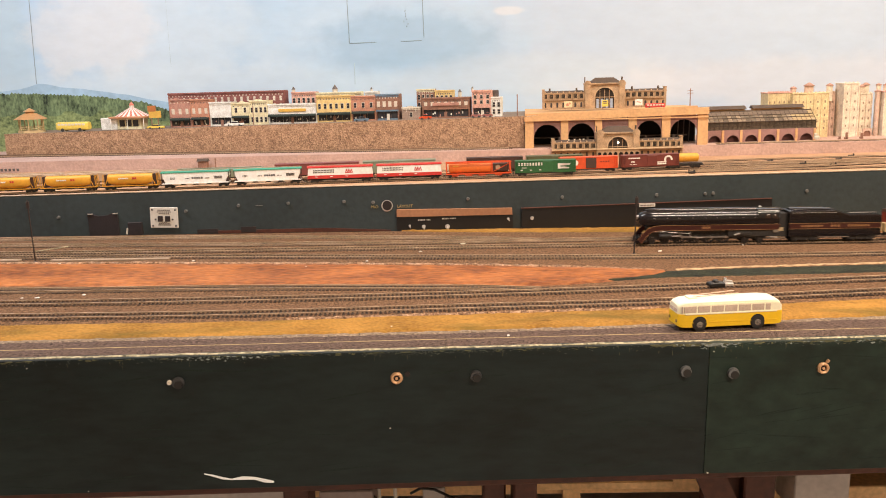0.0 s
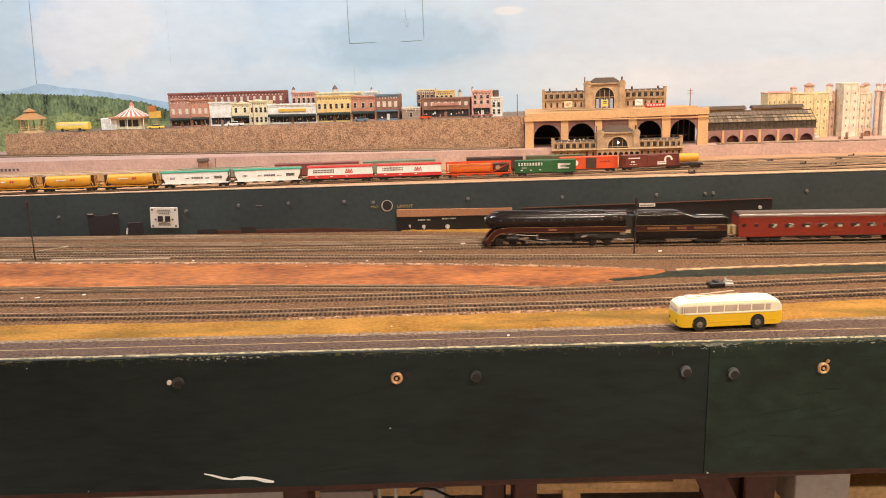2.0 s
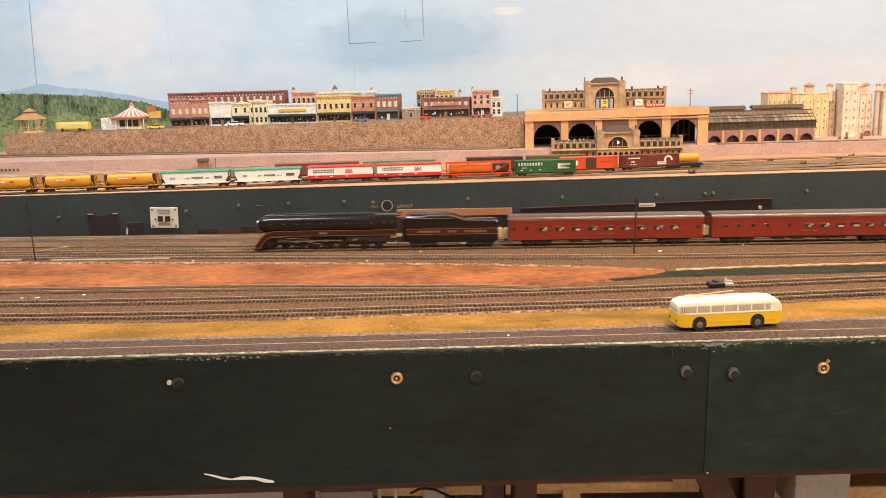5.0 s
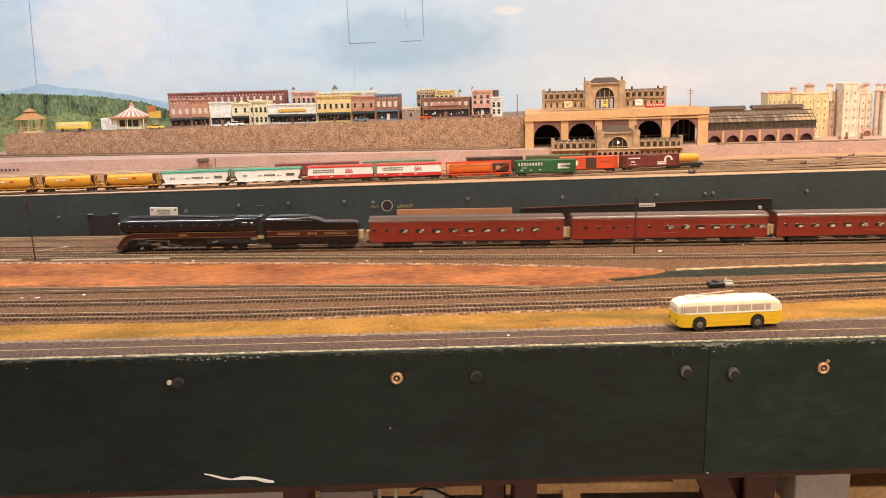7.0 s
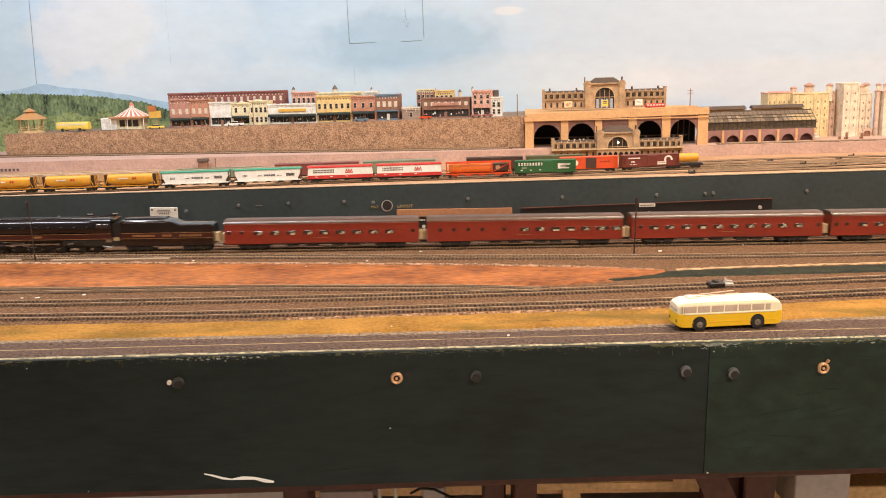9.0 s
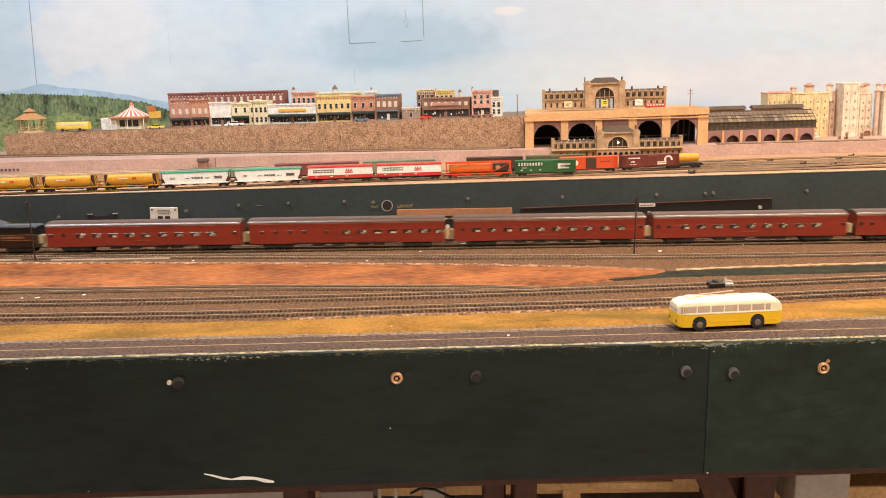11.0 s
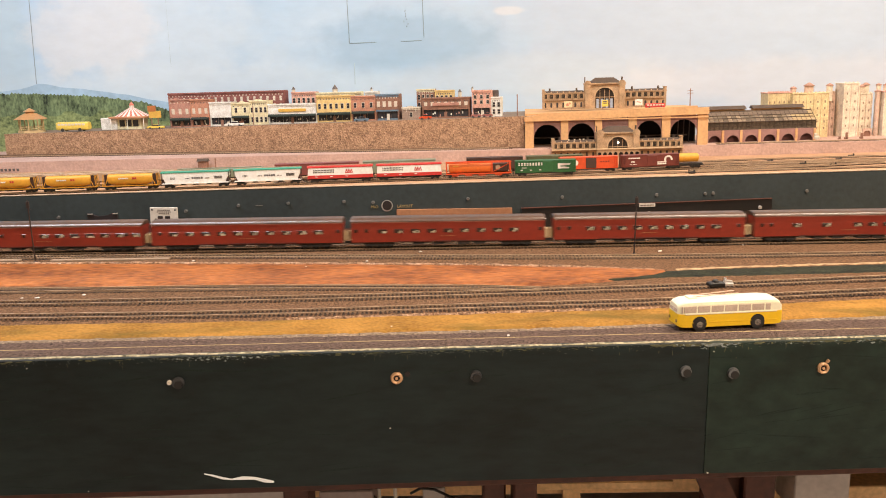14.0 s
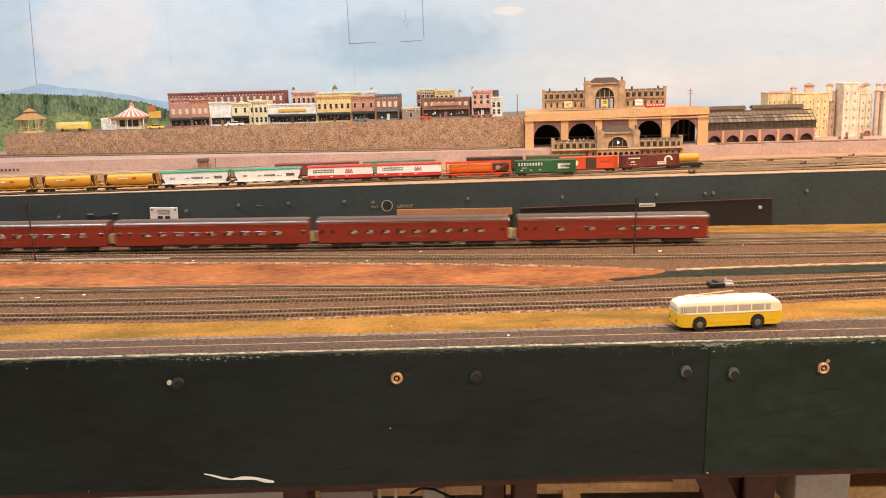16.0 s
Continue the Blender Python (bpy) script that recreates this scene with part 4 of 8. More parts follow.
def yard_tracks():
    deck_track([(-1.3, 1.45), (-0.7, 1.4545), (-0.41, 1.463), (-0.18, 1.478), (0.07, 1.482), (0.25, 1.480), (0.6, 1.474), (1.3, 1.466)], 0.0, "yard track carrying the freight wagons")
    deck_track([(-0.3, 1.512), (0.07, 1.514), (0.28, 1.5155), (0.377, 1.529), (0.46, 1.5305), (1.3, 1.52)], 0.0, "second yard track carrying boxcars")
    deck_track([(-1.3, 1.53), (-0.4, 1.548), (0.3, 1.565), (0.7, 1.56), (1.3, 1.55)], 0.0, "third yard track of the upper layout")
    deck_track([(-1.3, 1.60), (-0.3, 1.61), (0.3, 1.61), (0.7, 1.60), (1.3, 1.585)], 0.0, "fourth yard track of the upper layout")
    deck_track([(0.45, 1.64), (0.7, 1.65), (1.3, 1.625)], 0.0, "rear yard track beside the terrace")
    deck_track([(0.44, 1.497), (0.62, 1.503), (0.85, 1.535), (1.3, 1.60)], 0.0004, "curving yard turnout track")
    deck_track([(0.47, 1.598), (0.70, 1.580), (1.0, 1.548), (1.3, 1.535)], 0.0004, "crossing yard track that curves to the front")
    deck_track([(-1.3, 2.02), (-0.69, 1.93), (-0.38, 1.882), (-0.1, 1.832), (0.15, 1.800)], 0.023, "terrace track below the retaining wall")
    deck_track([(0.57, 1.758), (0.9, 1.744), (1.4, 1.722)], 0.0228, "terrace track before the train shed")
    for u, v in ((0.433, 1.463), (0.62, 1.60), (0.66, 1.545), (0.75, 1.60), (0.80, 1.655), (0.70, 1.512)):
        bm = B()
        box(bm, -0.006, 0.006, -0.003, 0.003, 0, 0.004, 0.001)
        rod(bm, (0.004, 0, 0.003), (0.004, 0, 0.0065), 0.0016, n=8)
        single("switch_motor", bm, M_HOLE0, "small black switch machine beside the yard track", "switch machine", on_deck(u, v, 0.0), "switch machines")


yard_tracks()

# ---- freight wagons, smaller scale ----
C = {}


def paint(key, color, rough=0.5):
    if key not in C:
        C[key] = mat(key, color, rough, 0, 0.14 if rough < 0.85 else 0.34, 40 if rough < 0.85 else 75, 0, 6)
    return C[key]


P_YEL = paint("yellow_wagon_paint", (0.66, 0.315, 0.030))
P_WHT = paint("white_wagon_paint", (0.88, 0.86, 0.80))
P_TEAL = paint("teal_green_paint", (0.055, 0.30, 0.20))
P_RED = paint("red_wagon_paint", (0.50, 0.035, 0.030))
P_ORG = paint("orange_wagon_paint", (0.68, 0.15, 0.022))
P_ORG2 = paint("red_orange_wagon_paint", (0.62, 0.075, 0.016))
P_GRN = paint("green_wagon_paint", (0.020, 0.105, 0.032))
P_BRN = paint("oxide_brown_wagon_paint", (0.135, 0.026, 0.018))
P_DRK = paint("dark_brown_wagon_ends", (0.060, 0.030, 0.022))
P_BLK = paint("black_wagon_underframe", (0.018, 0.016, 0.015))
P_INK = paint("dark_wagon_lettering", (0.10, 0.085, 0.08))
P_SNOW = paint("white_wagon_lettering", (0.75, 0.72, 0.66))
WHEEL_N = mesh_of("wheel", (lambda b: rod(b, (0, -0.0008, 0), (0, 0.0008, 0), 0.0027, n=12))(B()), M_WHEEL)


def wagon(name, m, L, label, category, group="freight wagons in the yard"):
    t = thing(name, m, label, category, group)
    bm = B()
    box(bm, 0.001, L - 0.001, -0.0035, 0.0035, 0.0040, 0.0062)
    part("underframe", bm, P_BLK, t)
    for x in (0.013, L - 0.013):
        bm = B()
        for s in (-1, 1):
            extrude(bm, [(-0.0072, 0.0022), (0.0072, 0.0022), (0.0072, 0.0042), (0.003, 0.0052), (-0.003, 0.0052), (-0.0072, 0.0042)], s * 0.0062 - 0.0006, s * 0.0062 + 0.0006, "y")
        box(bm, -0.0015, 0.0015, -0.006, 0.006, 0.003, 0.005)
        b = part("bogie", bm, P_BLK, t, m=pose(x, 0, 0))
        for k in (-1, 1):
            for s in (-1, 1):
                share("wheel", WHEEL_N, b, pose(k * 0.0052, s * 0.0046, 0.0027))
    bm = B()
    box(bm, -0.003, 0.0, -0.001, 0.001, 0.0036, 0.0054)
    box(bm, L, L + 0.003, -0.001, 0.001, 0.0036, 0.0054)
    part("coupler", bm, P_BLK, t)
    return t


def bars(t, x, z, n, w, gap, h, y, material, label="lettering bars"):
    bm = B()
    for i in range(n):
        box(bm, x + i * (w + gap), x + i * (w + gap) + w, y - 0.0003, y, z, z + h)
    tagged(part("lettering", bm, material, t, label), kind="stuff")


def ladder(t, x, y, z0, z1, material):
    bm = B()
    for s in (-1, 1):
        rod(bm, (x + s * 0.002, y, z0), (x + s * 0.002, y, z1), 0.0003, n=5)
    k = z0 + 0.002
    while k < z1:
        rod(bm, (x - 0.002, y, k), (x + 0.002, y, k), 0.0003, n=5)
        k += 0.0035
    part("ladder", bm, material, t)


def round_hopper(m, L, label, paint_side):
    """A hopper wagon with bulging sides, slanted ends and open end platforms."""
    t = wagon("hopper_wagon", m, L, label, "hopper wagon")
    e = 0.011
    bm = B()
    loft(bm, [shell(x, 0.0092 * k, 0.0098 * (0.5 + 0.5 * k), 0.0172, n=24, p=2.8, low=z) for x, k, z in ((e, 0.98, 0.0155), (e + 0.0015, 1.0, 0.012), (e + 0.012, 1.0, 0.0066), (L - e - 0.012, 1.0, 0.0066), (L - e - 0.0015, 1.0, 0.012), (L - e, 0.98, 0.0155))])
    part("hopper_body", bm, paint_side, t)
    bm = B()
    box(bm, 0.003, L - 0.003, -0.0088, 0.0088, 0.0062, 0.0074)
    part("side_sill", bm, paint_side, t)
    bm = B()
    box(bm, 0.002, L - 0.002, -0.0025, 0.0025, 0.0272, 0.0280)
    for k in range(5):
        box(bm, e + 0.006 + k * (L - 2 * e) / 5, e + 0.014 + k * (L - 2 * e) / 5, -0.0028, 0.0028, 0.0266, 0.0285, 0.0004)
    part("roof_walk", bm, P_TAN, t, "pale roof walk with hatches")
    for x0 in (0.002, L - 0.002):
        bm = B()
        s = 1 if x0 < L / 2 else -1
        for y in (-0.0085, -0.003, 0.003, 0.0085):
            rod(bm, (x0, y, 0.0065), (x0 + s * 0.002, y, 0.0268), 0.0006, n=6)
            rod(bm, (x0 + s * 0.004, y, 0.0068), (x0 + s * 0.0095, y, 0.0200), 0.0006, n=6)
        box(bm, min(x0, x0 + s * 0.009), max(x0, x0 + s * 0.009), -0.0088, 0.0088, 0.0062, 0.0072)
        part("end_posts", bm, paint_side, t, "yellow end posts and ladder rails")
        bm = B()
        extrude(bm, [(x0 + s * 0.0035, 0.0075), (x0 + s * 0.0095, 0.0075), (x0 + s * 0.0098, 0.0262), (x0 + s * 0.0030, 0.0262)], -0.0060, 0.0060, "y")
        part("end_frame", bm, P_DRK, t, "dark brown end frame")
    for k in (0.3, 0.5, 0.7):
        bm = B()
        loft(bm, [[(L * k - w, -d, z), (L * k + w, -d, z), (L * k + w, d, z), (L * k - w, d, z)] for w, d, z in ((0.0085, 0.0075, 0.0075), (0.003, 0.004, 0.0032))])
        part("discharge_chute", bm, P_DRK, t)
    return t


P_TAN = paint("dusty_tan_roof", (0.42, 0.30, 0.20))


def flat_hopper(m, L, label, side, low, top, lettering, y=0.0):
    """A covered hopper with straight sides, a coloured roof, slanted end sheets and bays beneath."""
    t = wagon("covered_hopper", m, L, label, "hopper wagon")
    e = 0.008
    bm = B()
    extrude(bm, [(0.003, 0.0262), (0.0015 if low else 0.0036, 0.0135 if low else 0.0190), (0.0015 if low else 0.0085, 0.0072), (L - (0.0015 if low else 0.0085), 0.0072), (L - (0.0015 if low else 0.0036), 0.0135 if low else 0.0190), (L - 0.003, 0.0262)], -0.0092, 0.0092, "y")
    part("hopper_body", bm, side, t)
    if low:
        bm = B()
        box(bm, 0.0012, L - 0.0012, -0.0096, 0.0096, 0.0070, 0.0128)
        part("lower_side", bm, low, t, "red lower side")
        for k in range(11):
            bm = B()
            xx = 0.004 + k * (L - 0.009) / 10
            box(bm, xx, xx + 0.001, -0.0100, -0.0094, 0.0070, 0.0128)
            part("rib", bm, low, t)
    else:
        bm = B()
        box(bm, 0.002, L - 0.002, -0.0095, 0.0095, 0.0068, 0.0084)
        part("side_sill", bm, side, t)
        for x0, s in ((0.002, 1), (L - 0.002, -1)):
            bm = B()
            for q in (-0.0085, 0.0085):
                rod(bm, (x0, q, 0.0075), (x0, q, 0.026), 0.0006, n=6)
                rod(bm, (x0 + s * 0.001, q, 0.0085), (x0 + s * 0.0062, q, 0.0195), 0.0007, n=6)
                rod(bm, (x0 + s * 0.004, q, 0.0085), (x0 + s * 0.0085, q, 0.0155), 0.0006, n=6)
            extrude(bm, [(x0 + s * 0.0022, 0.0085), (x0 + s * 0.0105, 0.0085), (x0 + s * 0.0062, 0.0200), (x0 + s * 0.0030, 0.0200)], -0.0065, 0.0065, "y")
            part("end_frame", bm, P_DRK, t, "dark open end frame")
    bm = B()
    extrude(bm, [(-0.0096, 0.0255), (-0.0096, 0.0272), (-0.006, 0.0286), (0.006, 0.0286), (0.0096, 0.0272), (0.0096, 0.0255)], 0.001, L - 0.001, "x")
    roof = part("roof", bm, top, t, "coloured roof")
    bm = B()
    box(bm, 0.004, L - 0.004, -0.002, 0.002, 0.0288, 0.0296)
    part("roof_walk", bm, P_TAN, roof)
    for k in (0.22, 0.41, 0.59, 0.78):
        bm = B()
        loft(bm, [[(L * k - w, -d, z), (L * k + w, -d, z), (L * k + w, d, z), (L * k - w, d, z)] for w, d, z in ((0.009, 0.0080, 0.0072), (0.003, 0.0045, 0.0030))])
        part("discharge_chute", bm, side if not low else P_BLK, t)
    if lettering == "mid":
        bars(t, L * 0.36, 0.0152, 3, 0.0018, 0.0007, 0.0016, -0.0092, P_INK)
        bars(t, L * 0.45, 0.0150, 5, 0.0030, 0.0009, 0.0030, -0.0092, P_INK)
        bars(t, L * 0.64, 0.0152, 4, 0.0014, 0.0006, 0.0014, -0.0092, P_INK)
        bm = B()
        for z in (0.0146, 0.0162, 0.0178):
            box(bm, L * 0.77, L * 0.89, -0.0095, -0.0092, z, z + 0.0012)
        part("data_panel", bm, P_INK, t)
        bars(t, L * 0.14, 0.0150, 4, 0.0014, 0.0008, 0.0012, -0.0092, P_INK)
        bars(t, L * 0.14, 0.0172, 4, 0.0014, 0.0008, 0.0012, -0.0092, P_INK)
    else:
        for z, n in ((0.0205, 14), (0.0170, 14)):
            bars(t, L * 0.10, z, n, 0.0017, 0.0009, 0.0021, -0.0092, P_INK)
        bm = B()
        for k in (0, 0.0042, 0.0084):
            x = L * 0.58 + k
            for a, b in (((x, 0.0160), (x + 0.0019, 0.0222)), ((x + 0.0019, 0.0222), (x + 0.0040, 0.0160))):
                ribbon(bm, [a, b], 0.0013, -0.0095, -0.0092)
        box(bm, L * 0.58 + 0.001, L * 0.58 + 0.011, -0.0095, -0.0092, 0.0158, 0.0172)
        part("emblem", bm, P_RED, t, "red zigzag emblem")
        bars(t, L * 0.12, 0.0098, 3, 0.0045, 0.022, 0.0012, -0.0101, P_SNOW)
    return t


def boxcar(m, L, label, color, door, ribs):
    t = wagon("boxcar", m, L, label, "boxcar")
    bm = B()
    box(bm, 0.001, L - 0.001, -0.0095, 0.0095, 0.0058, 0.0262, 0.0004)
    part("body", bm, color, t)
    bm = B()
    extrude(bm, [(-0.0098, 0.0258), (-0.0098, 0.0266), (0, 0.0280), (0.0098, 0.0266), (0.0098, 0.0258)], 0.0008, L - 0.0008, "x")
    part("roof", bm, color, t)
    for k in range(ribs):
        x = 0.004 + k * (L - 0.009) / max(ribs - 1, 1)
        if ribs > 4:
            bm = B()
            box(bm, x, x + 0.0009, -0.0100, -0.0094, 0.0068, 0.0256)
            part("rib", bm, color, t)
    bm = B()
    box(bm, L * 0.44, L * 0.44 + 0.019, -0.0104, -0.0094, 0.0070, 0.0254, 0.0004)
    part("door", bm, door, t)
    ladder(t, 0.005, -0.0102, 0.006, 0.0255, color)
    ladder(t, L - 0.005, -0.0102, 0.006, 0.0255, color)
    return t


def freight():
    pts = curve([(-0.7, 1.4545), (-0.41, 1.463), (-0.18, 1.478), (0.07, 1.482), (0.25, 1.480)])

    def spot(u0, L):
        a = Vector((u0, pts(u0)))
        b = Vector((u0 + L, pts(u0 + L)))
        return on_deck(a.x, a.y, 0.0027, math.degrees(math.atan2(b.y - a.y, b.x - a.x)))
    for u in (-0.902, -0.793, -0.690, -0.585):
        t = round_hopper(spot(u, 0.0985), 0.0985, "yellow hopper wagon with rounded sides and brown ends", P_YEL)
        bars(t, 0.030, 0.0185, 6, 0.0022, 0.0007, 0.0022, -0.0094, P_SNOW)
        bars(t, 0.054, 0.0182, 2, 0.0030, 0.0008, 0.0030, -0.0094, P_RED)
    for u in (-0.4835, -0.3605):
        flat_hopper(spot(u, 0.118), 0.118, "white covered hopper wagon with a teal green roof", P_WHT, None, P_TEAL, "mid")
    for u in (-0.2345, -0.1145):
        flat_hopper(spot(u, 0.1155), 0.1155, "white covered hopper wagon with red lower sides", P_WHT, P_RED, P_RED, "lines")
    # orange hopper in a red open frame
    u, L = 0.0065, 0.116
    t = wagon("hopper_wagon", spot(u, L), L, "orange hopper wagon held in a red open frame", "hopper wagon", "freight wagons in the yard")
    bm = B()
    loft(bm, [shell(x, 0.0085 * k, 0.0088 * k, 0.0172, n=20, p=3, low=z) for x, k, z in ((0.006, 0.95, 0.012), (0.008, 1, 0.0085), (L * 0.70, 1, 0.0085), (L * 0.70 + 0.001, 0.98, 0.0085))])
    part("hopper_body", bm, P_ORG, t)
    bm = B()
    box(bm, L * 0.70, L - 0.006, -0.0078, 0.0078, 0.0095, 0.0250, 0.002)
    part("pump_house", bm, P_DRK, t, "dark brown end section")
    bm = B()
    for y in (-0.0092, 0.0092):
        for x in (0.002, L * 0.70, L - 0.0028):
            box(bm, x - 0.001, x + 0.001, y - 0.0006, y + 0.0006, 0.0070, 0.0268)
        box(bm, 0.001, L - 0.001, y - 0.0007, y + 0.0007, 0.0062, 0.0082)
        box(bm, 0.001, L - 0.001, y - 0.0007, y + 0.0007, 0.0255, 0.0272)
        ribbon(bm, [(L * 0.70, 0.009), (L - 0.003, 0.025)], 0.001, y - 0.0005, y + 0.0005)
        for k in (0.15, 0.35, 0.55, 0.8):
            box(bm, L * k - 0.006, L * k + 0.006, y * 0.8 - 0.0007, y * 0.8 + 0.0007, 0.0032, 0.0066)
    part("open_frame", bm, P_ORG2, t, "red-orange open frame")
    bars(t, 0.014, 0.0200, 3, 0.0022, 0.0010, 0.0018, -0.0088, P_YEL)
    bm = B()
    rod(bm, (L * 0.79, -0.0082, 0.0172), (L * 0.79, -0.0077, 0.0172), 0.0042, n=14)
    part("emblem", bm, P_TAN, t, "round tan emblem")

    t = boxcar(spot(0.1275, 0.107), 0.107, "green boxcar with white lettering bars and emblem", P_GRN, P_GRN, 17)
    for z in (0.0212, 0.0184):
        bars(t, 0.006, z, 9, 0.0028, 0.0021, 0.0021, -0.0101, P_SNOW, "white lettering bars")
    bars(t, 0.012, 0.0140, 3, 0.0022, 0.0008, 0.0014, -0.0101, P_SNOW)
    bars(t, 0.010, 0.0100, 3, 0.0040, 0.0120, 0.0012, -0.0101, P_SNOW)
    bm = B()
    for a in (0.0, 0.0052):
        extrude(bm, [(0.074 + a, 0.0120), (0.092 + a * 0.3, 0.0120), (0.094 + a * 0.2, 0.0142), (0.079 + a, 0.0155)], -0.0104, -0.0101, "y")
        extrude(bm, [(0.076 + a, 0.0172), (0.093 + a * 0.3, 0.0178), (0.096 + a * 0.2, 0.0212), (0.078 + a, 0.0212)], -0.0104, -0.0101, "y")
    box(bm, 0.0745, 0.0790, -0.0104, -0.0101, 0.0120, 0.0212)
    part("emblem", bm, P_SNOW, t, "white slanted emblem")

    r = curve([(0.07, 1.514), (0.28, 1.5155), (0.377, 1.529), (0.46, 1.5305), (1.0, 1.526)])

    def spot2(u0, L):
        return on_deck(u0, r(u0), 0.0027, math.degrees(math.atan2(r(u0 + L) - r(u0), L)))
    t = boxcar(spot2(0.2100, 0.105), 0.105, "red-orange boxcar with a dark sliding door", P_ORG2, P_DRK, 2)
    bm = B()
    rod(bm, (0.028, -0.0100, 0.0172), (0.028, -0.0094, 0.0172), 0.0048, n=18)
    part("emblem", bm, P_SNOW, t, "round white emblem")
    bars(t, 0.072, 0.0172, 4, 0.0028, 0.0018, 0.0020, -0.0099, P_BRN)
    t = boxcar(spot2(0.3195, 0.108), 0.108, "oxide brown boxcar with a white wheel emblem", P_BRN, P_BRN, 2)
    bars(t, 0.013, 0.0205, 6, 0.0030, 0.0006, 0.0022, -0.0099, P_SNOW)
    bars(t, 0.018, 0.0140, 2, 0.0026, 0.0012, 0.0022, -0.0099, P_SNOW)
    bars(t, 0.016, 0.0100, 5, 0.0016, 0.0010, 0.0012, -0.0099, P_SNOW)
    bm = B()
    arc = [(0.0865 + 0.0062 * math.cos(a), 0.0170 + 0.0062 * math.sin(a)) for a in [radians(q) for q in range(-10, 231, 20)]]
    ribbon(bm, arc, 0.0032, -0.0102, -0.0095)
    box(bm, 0.064, 0.083, -0.0102, -0.0095, 0.0122, 0.0142)
    box(bm, 0.064, 0.083, -0.0102, -0.0095, 0.0090, 0.0110)
    part("emblem", bm, P_SNOW, t, "white open wheel emblem with bars")
    # yellow shunter with a dark frame
    L = 0.062
    t = wagon("tank_wagon", spot2(0.4310 - 0.022, L), L, "yellow tank wagon on a black frame", "tank wagon", "freight wagons in the yard")
    bm = B()
    loft(bm, [shell(x, 0.0075 * k, 0.0078 * k, 0.0185, n=20, p=2.3) for x, k in ((0.003, 0.6), (0.005, 0.95), (0.008, 1), (L - 0.012, 1), (L - 0.009, 0.95), (L - 0.007, 0.6))])
    part("tank", bm, P_YEL, t)
    bm = B()
    box(bm, 0.001, L - 0.001, -0.008, 0.008, 0.0060, 0.0085)
    part("running_board", bm, P_BLK, t)

    # wagons on the tracks behind, of which mostly the roofs show
    q = curve([(-1.3, 1.53), (-0.4, 1.548), (0.3, 1.565), (0.7, 1.56)])

    def spot3(u0, L):
        return on_deck(u0, q(u0), 0.0027, math.degrees(math.atan2(q(u0 + L) - q(u0), L)))
    for u, L, col, lab in ((-0.305, 0.155, P_OXIDE, "dull oxide red long boxcar on the rear yard track"), (-0.145, 0.135, P_GREY, "grey-green covered wagon on the rear yard track"), (0.045, 0.105, P_DRK, "dark brown boxcar on the third yard track"), (0.155, 0.105, P_OLIVE, "olive boxcar on the third yard track")):
        boxcar(spot3(u, L), L, lab, col, col, 2)
    for u, L, col, lab in ((-0.86, 0.17, P_TAN, "tan flat-roofed wagon on the third yard track"), (-0.68, 0.19, P_TAN, "tan flat-roofed wagon beside the yellow hoppers"), (-0.485, 0.16, P_GREY, "grey-green covered wagon beside the white hoppers")):
        t = wagon("flat_wagon", spot3(u, L), L, lab, "flat wagon", "freight wagons in the yard")
        bm = B()
        box(bm, 0.001, L - 0.001, -0.009, 0.009, 0.006, 0.0225, 0.0008)
        box(bm, 0.004, L - 0.004, -0.003, 0.003, 0.0225, 0.0240)
        part("body", bm, col, t)


P_OXIDE = paint("dull_oxide_red_paint", (0.20, 0.055, 0.045))
P_GREY = paint("grey_green_wagon_paint", (0.20, 0.22, 0.15))
P_OLIVE = paint("olive_wagon_paint", (0.10, 0.10, 0.045))
freight()

# ---- town ----
K_BRICK = paint("dull_red_brick", (0.45, 0.235, 0.18), 0.9)
K_BRICK2 = paint("orange_brick", (0.50, 0.245, 0.16), 0.9)
K_MAROON = paint("dark_maroon_brick", (0.27, 0.105, 0.09), 0.9)
K_BROWN = paint("brown_brick", (0.27, 0.14, 0.095), 0.9)
K_PINK = paint("salmon_brick", (0.66, 0.37, 0.29), 0.9)
K_CREAM = paint("cream_stucco", (0.810, 0.675, 0.446), 0.9)
K_WHITE = paint("white_stucco", (0.82, 0.78, 0.68), 0.85)
K_YEL = paint("ochre_yellow_stucco", (0.80, 0.54, 0.23), 0.9)
K_BLUE = paint("blue_shopfront", (0.135, 0.203, 0.270), 0.7)
K_TEALD = paint("dark_teal_awning", (0.022, 0.034, 0.030), 0.8)
K_GLASS = paint("dark_shop_glass", (0.045, 0.042, 0.045), 0.15)
K_ROOF = paint("grey_tar_roof", (0.14, 0.12, 0.11), 0.9)
K_TRIM = paint("pale_window_trim", (0.66, 0.60, 0.50), 0.8)
K_SIGN = paint("ochre_sign_board", (0.70, 0.42, 0.08), 0.7)
K_GREYB = paint("grey_brick", (0.338, 0.243, 0.189), 0.9)


def street_at(u):
    return 0.0735 + 0.0165 * (u + 1.036) / 1.2135


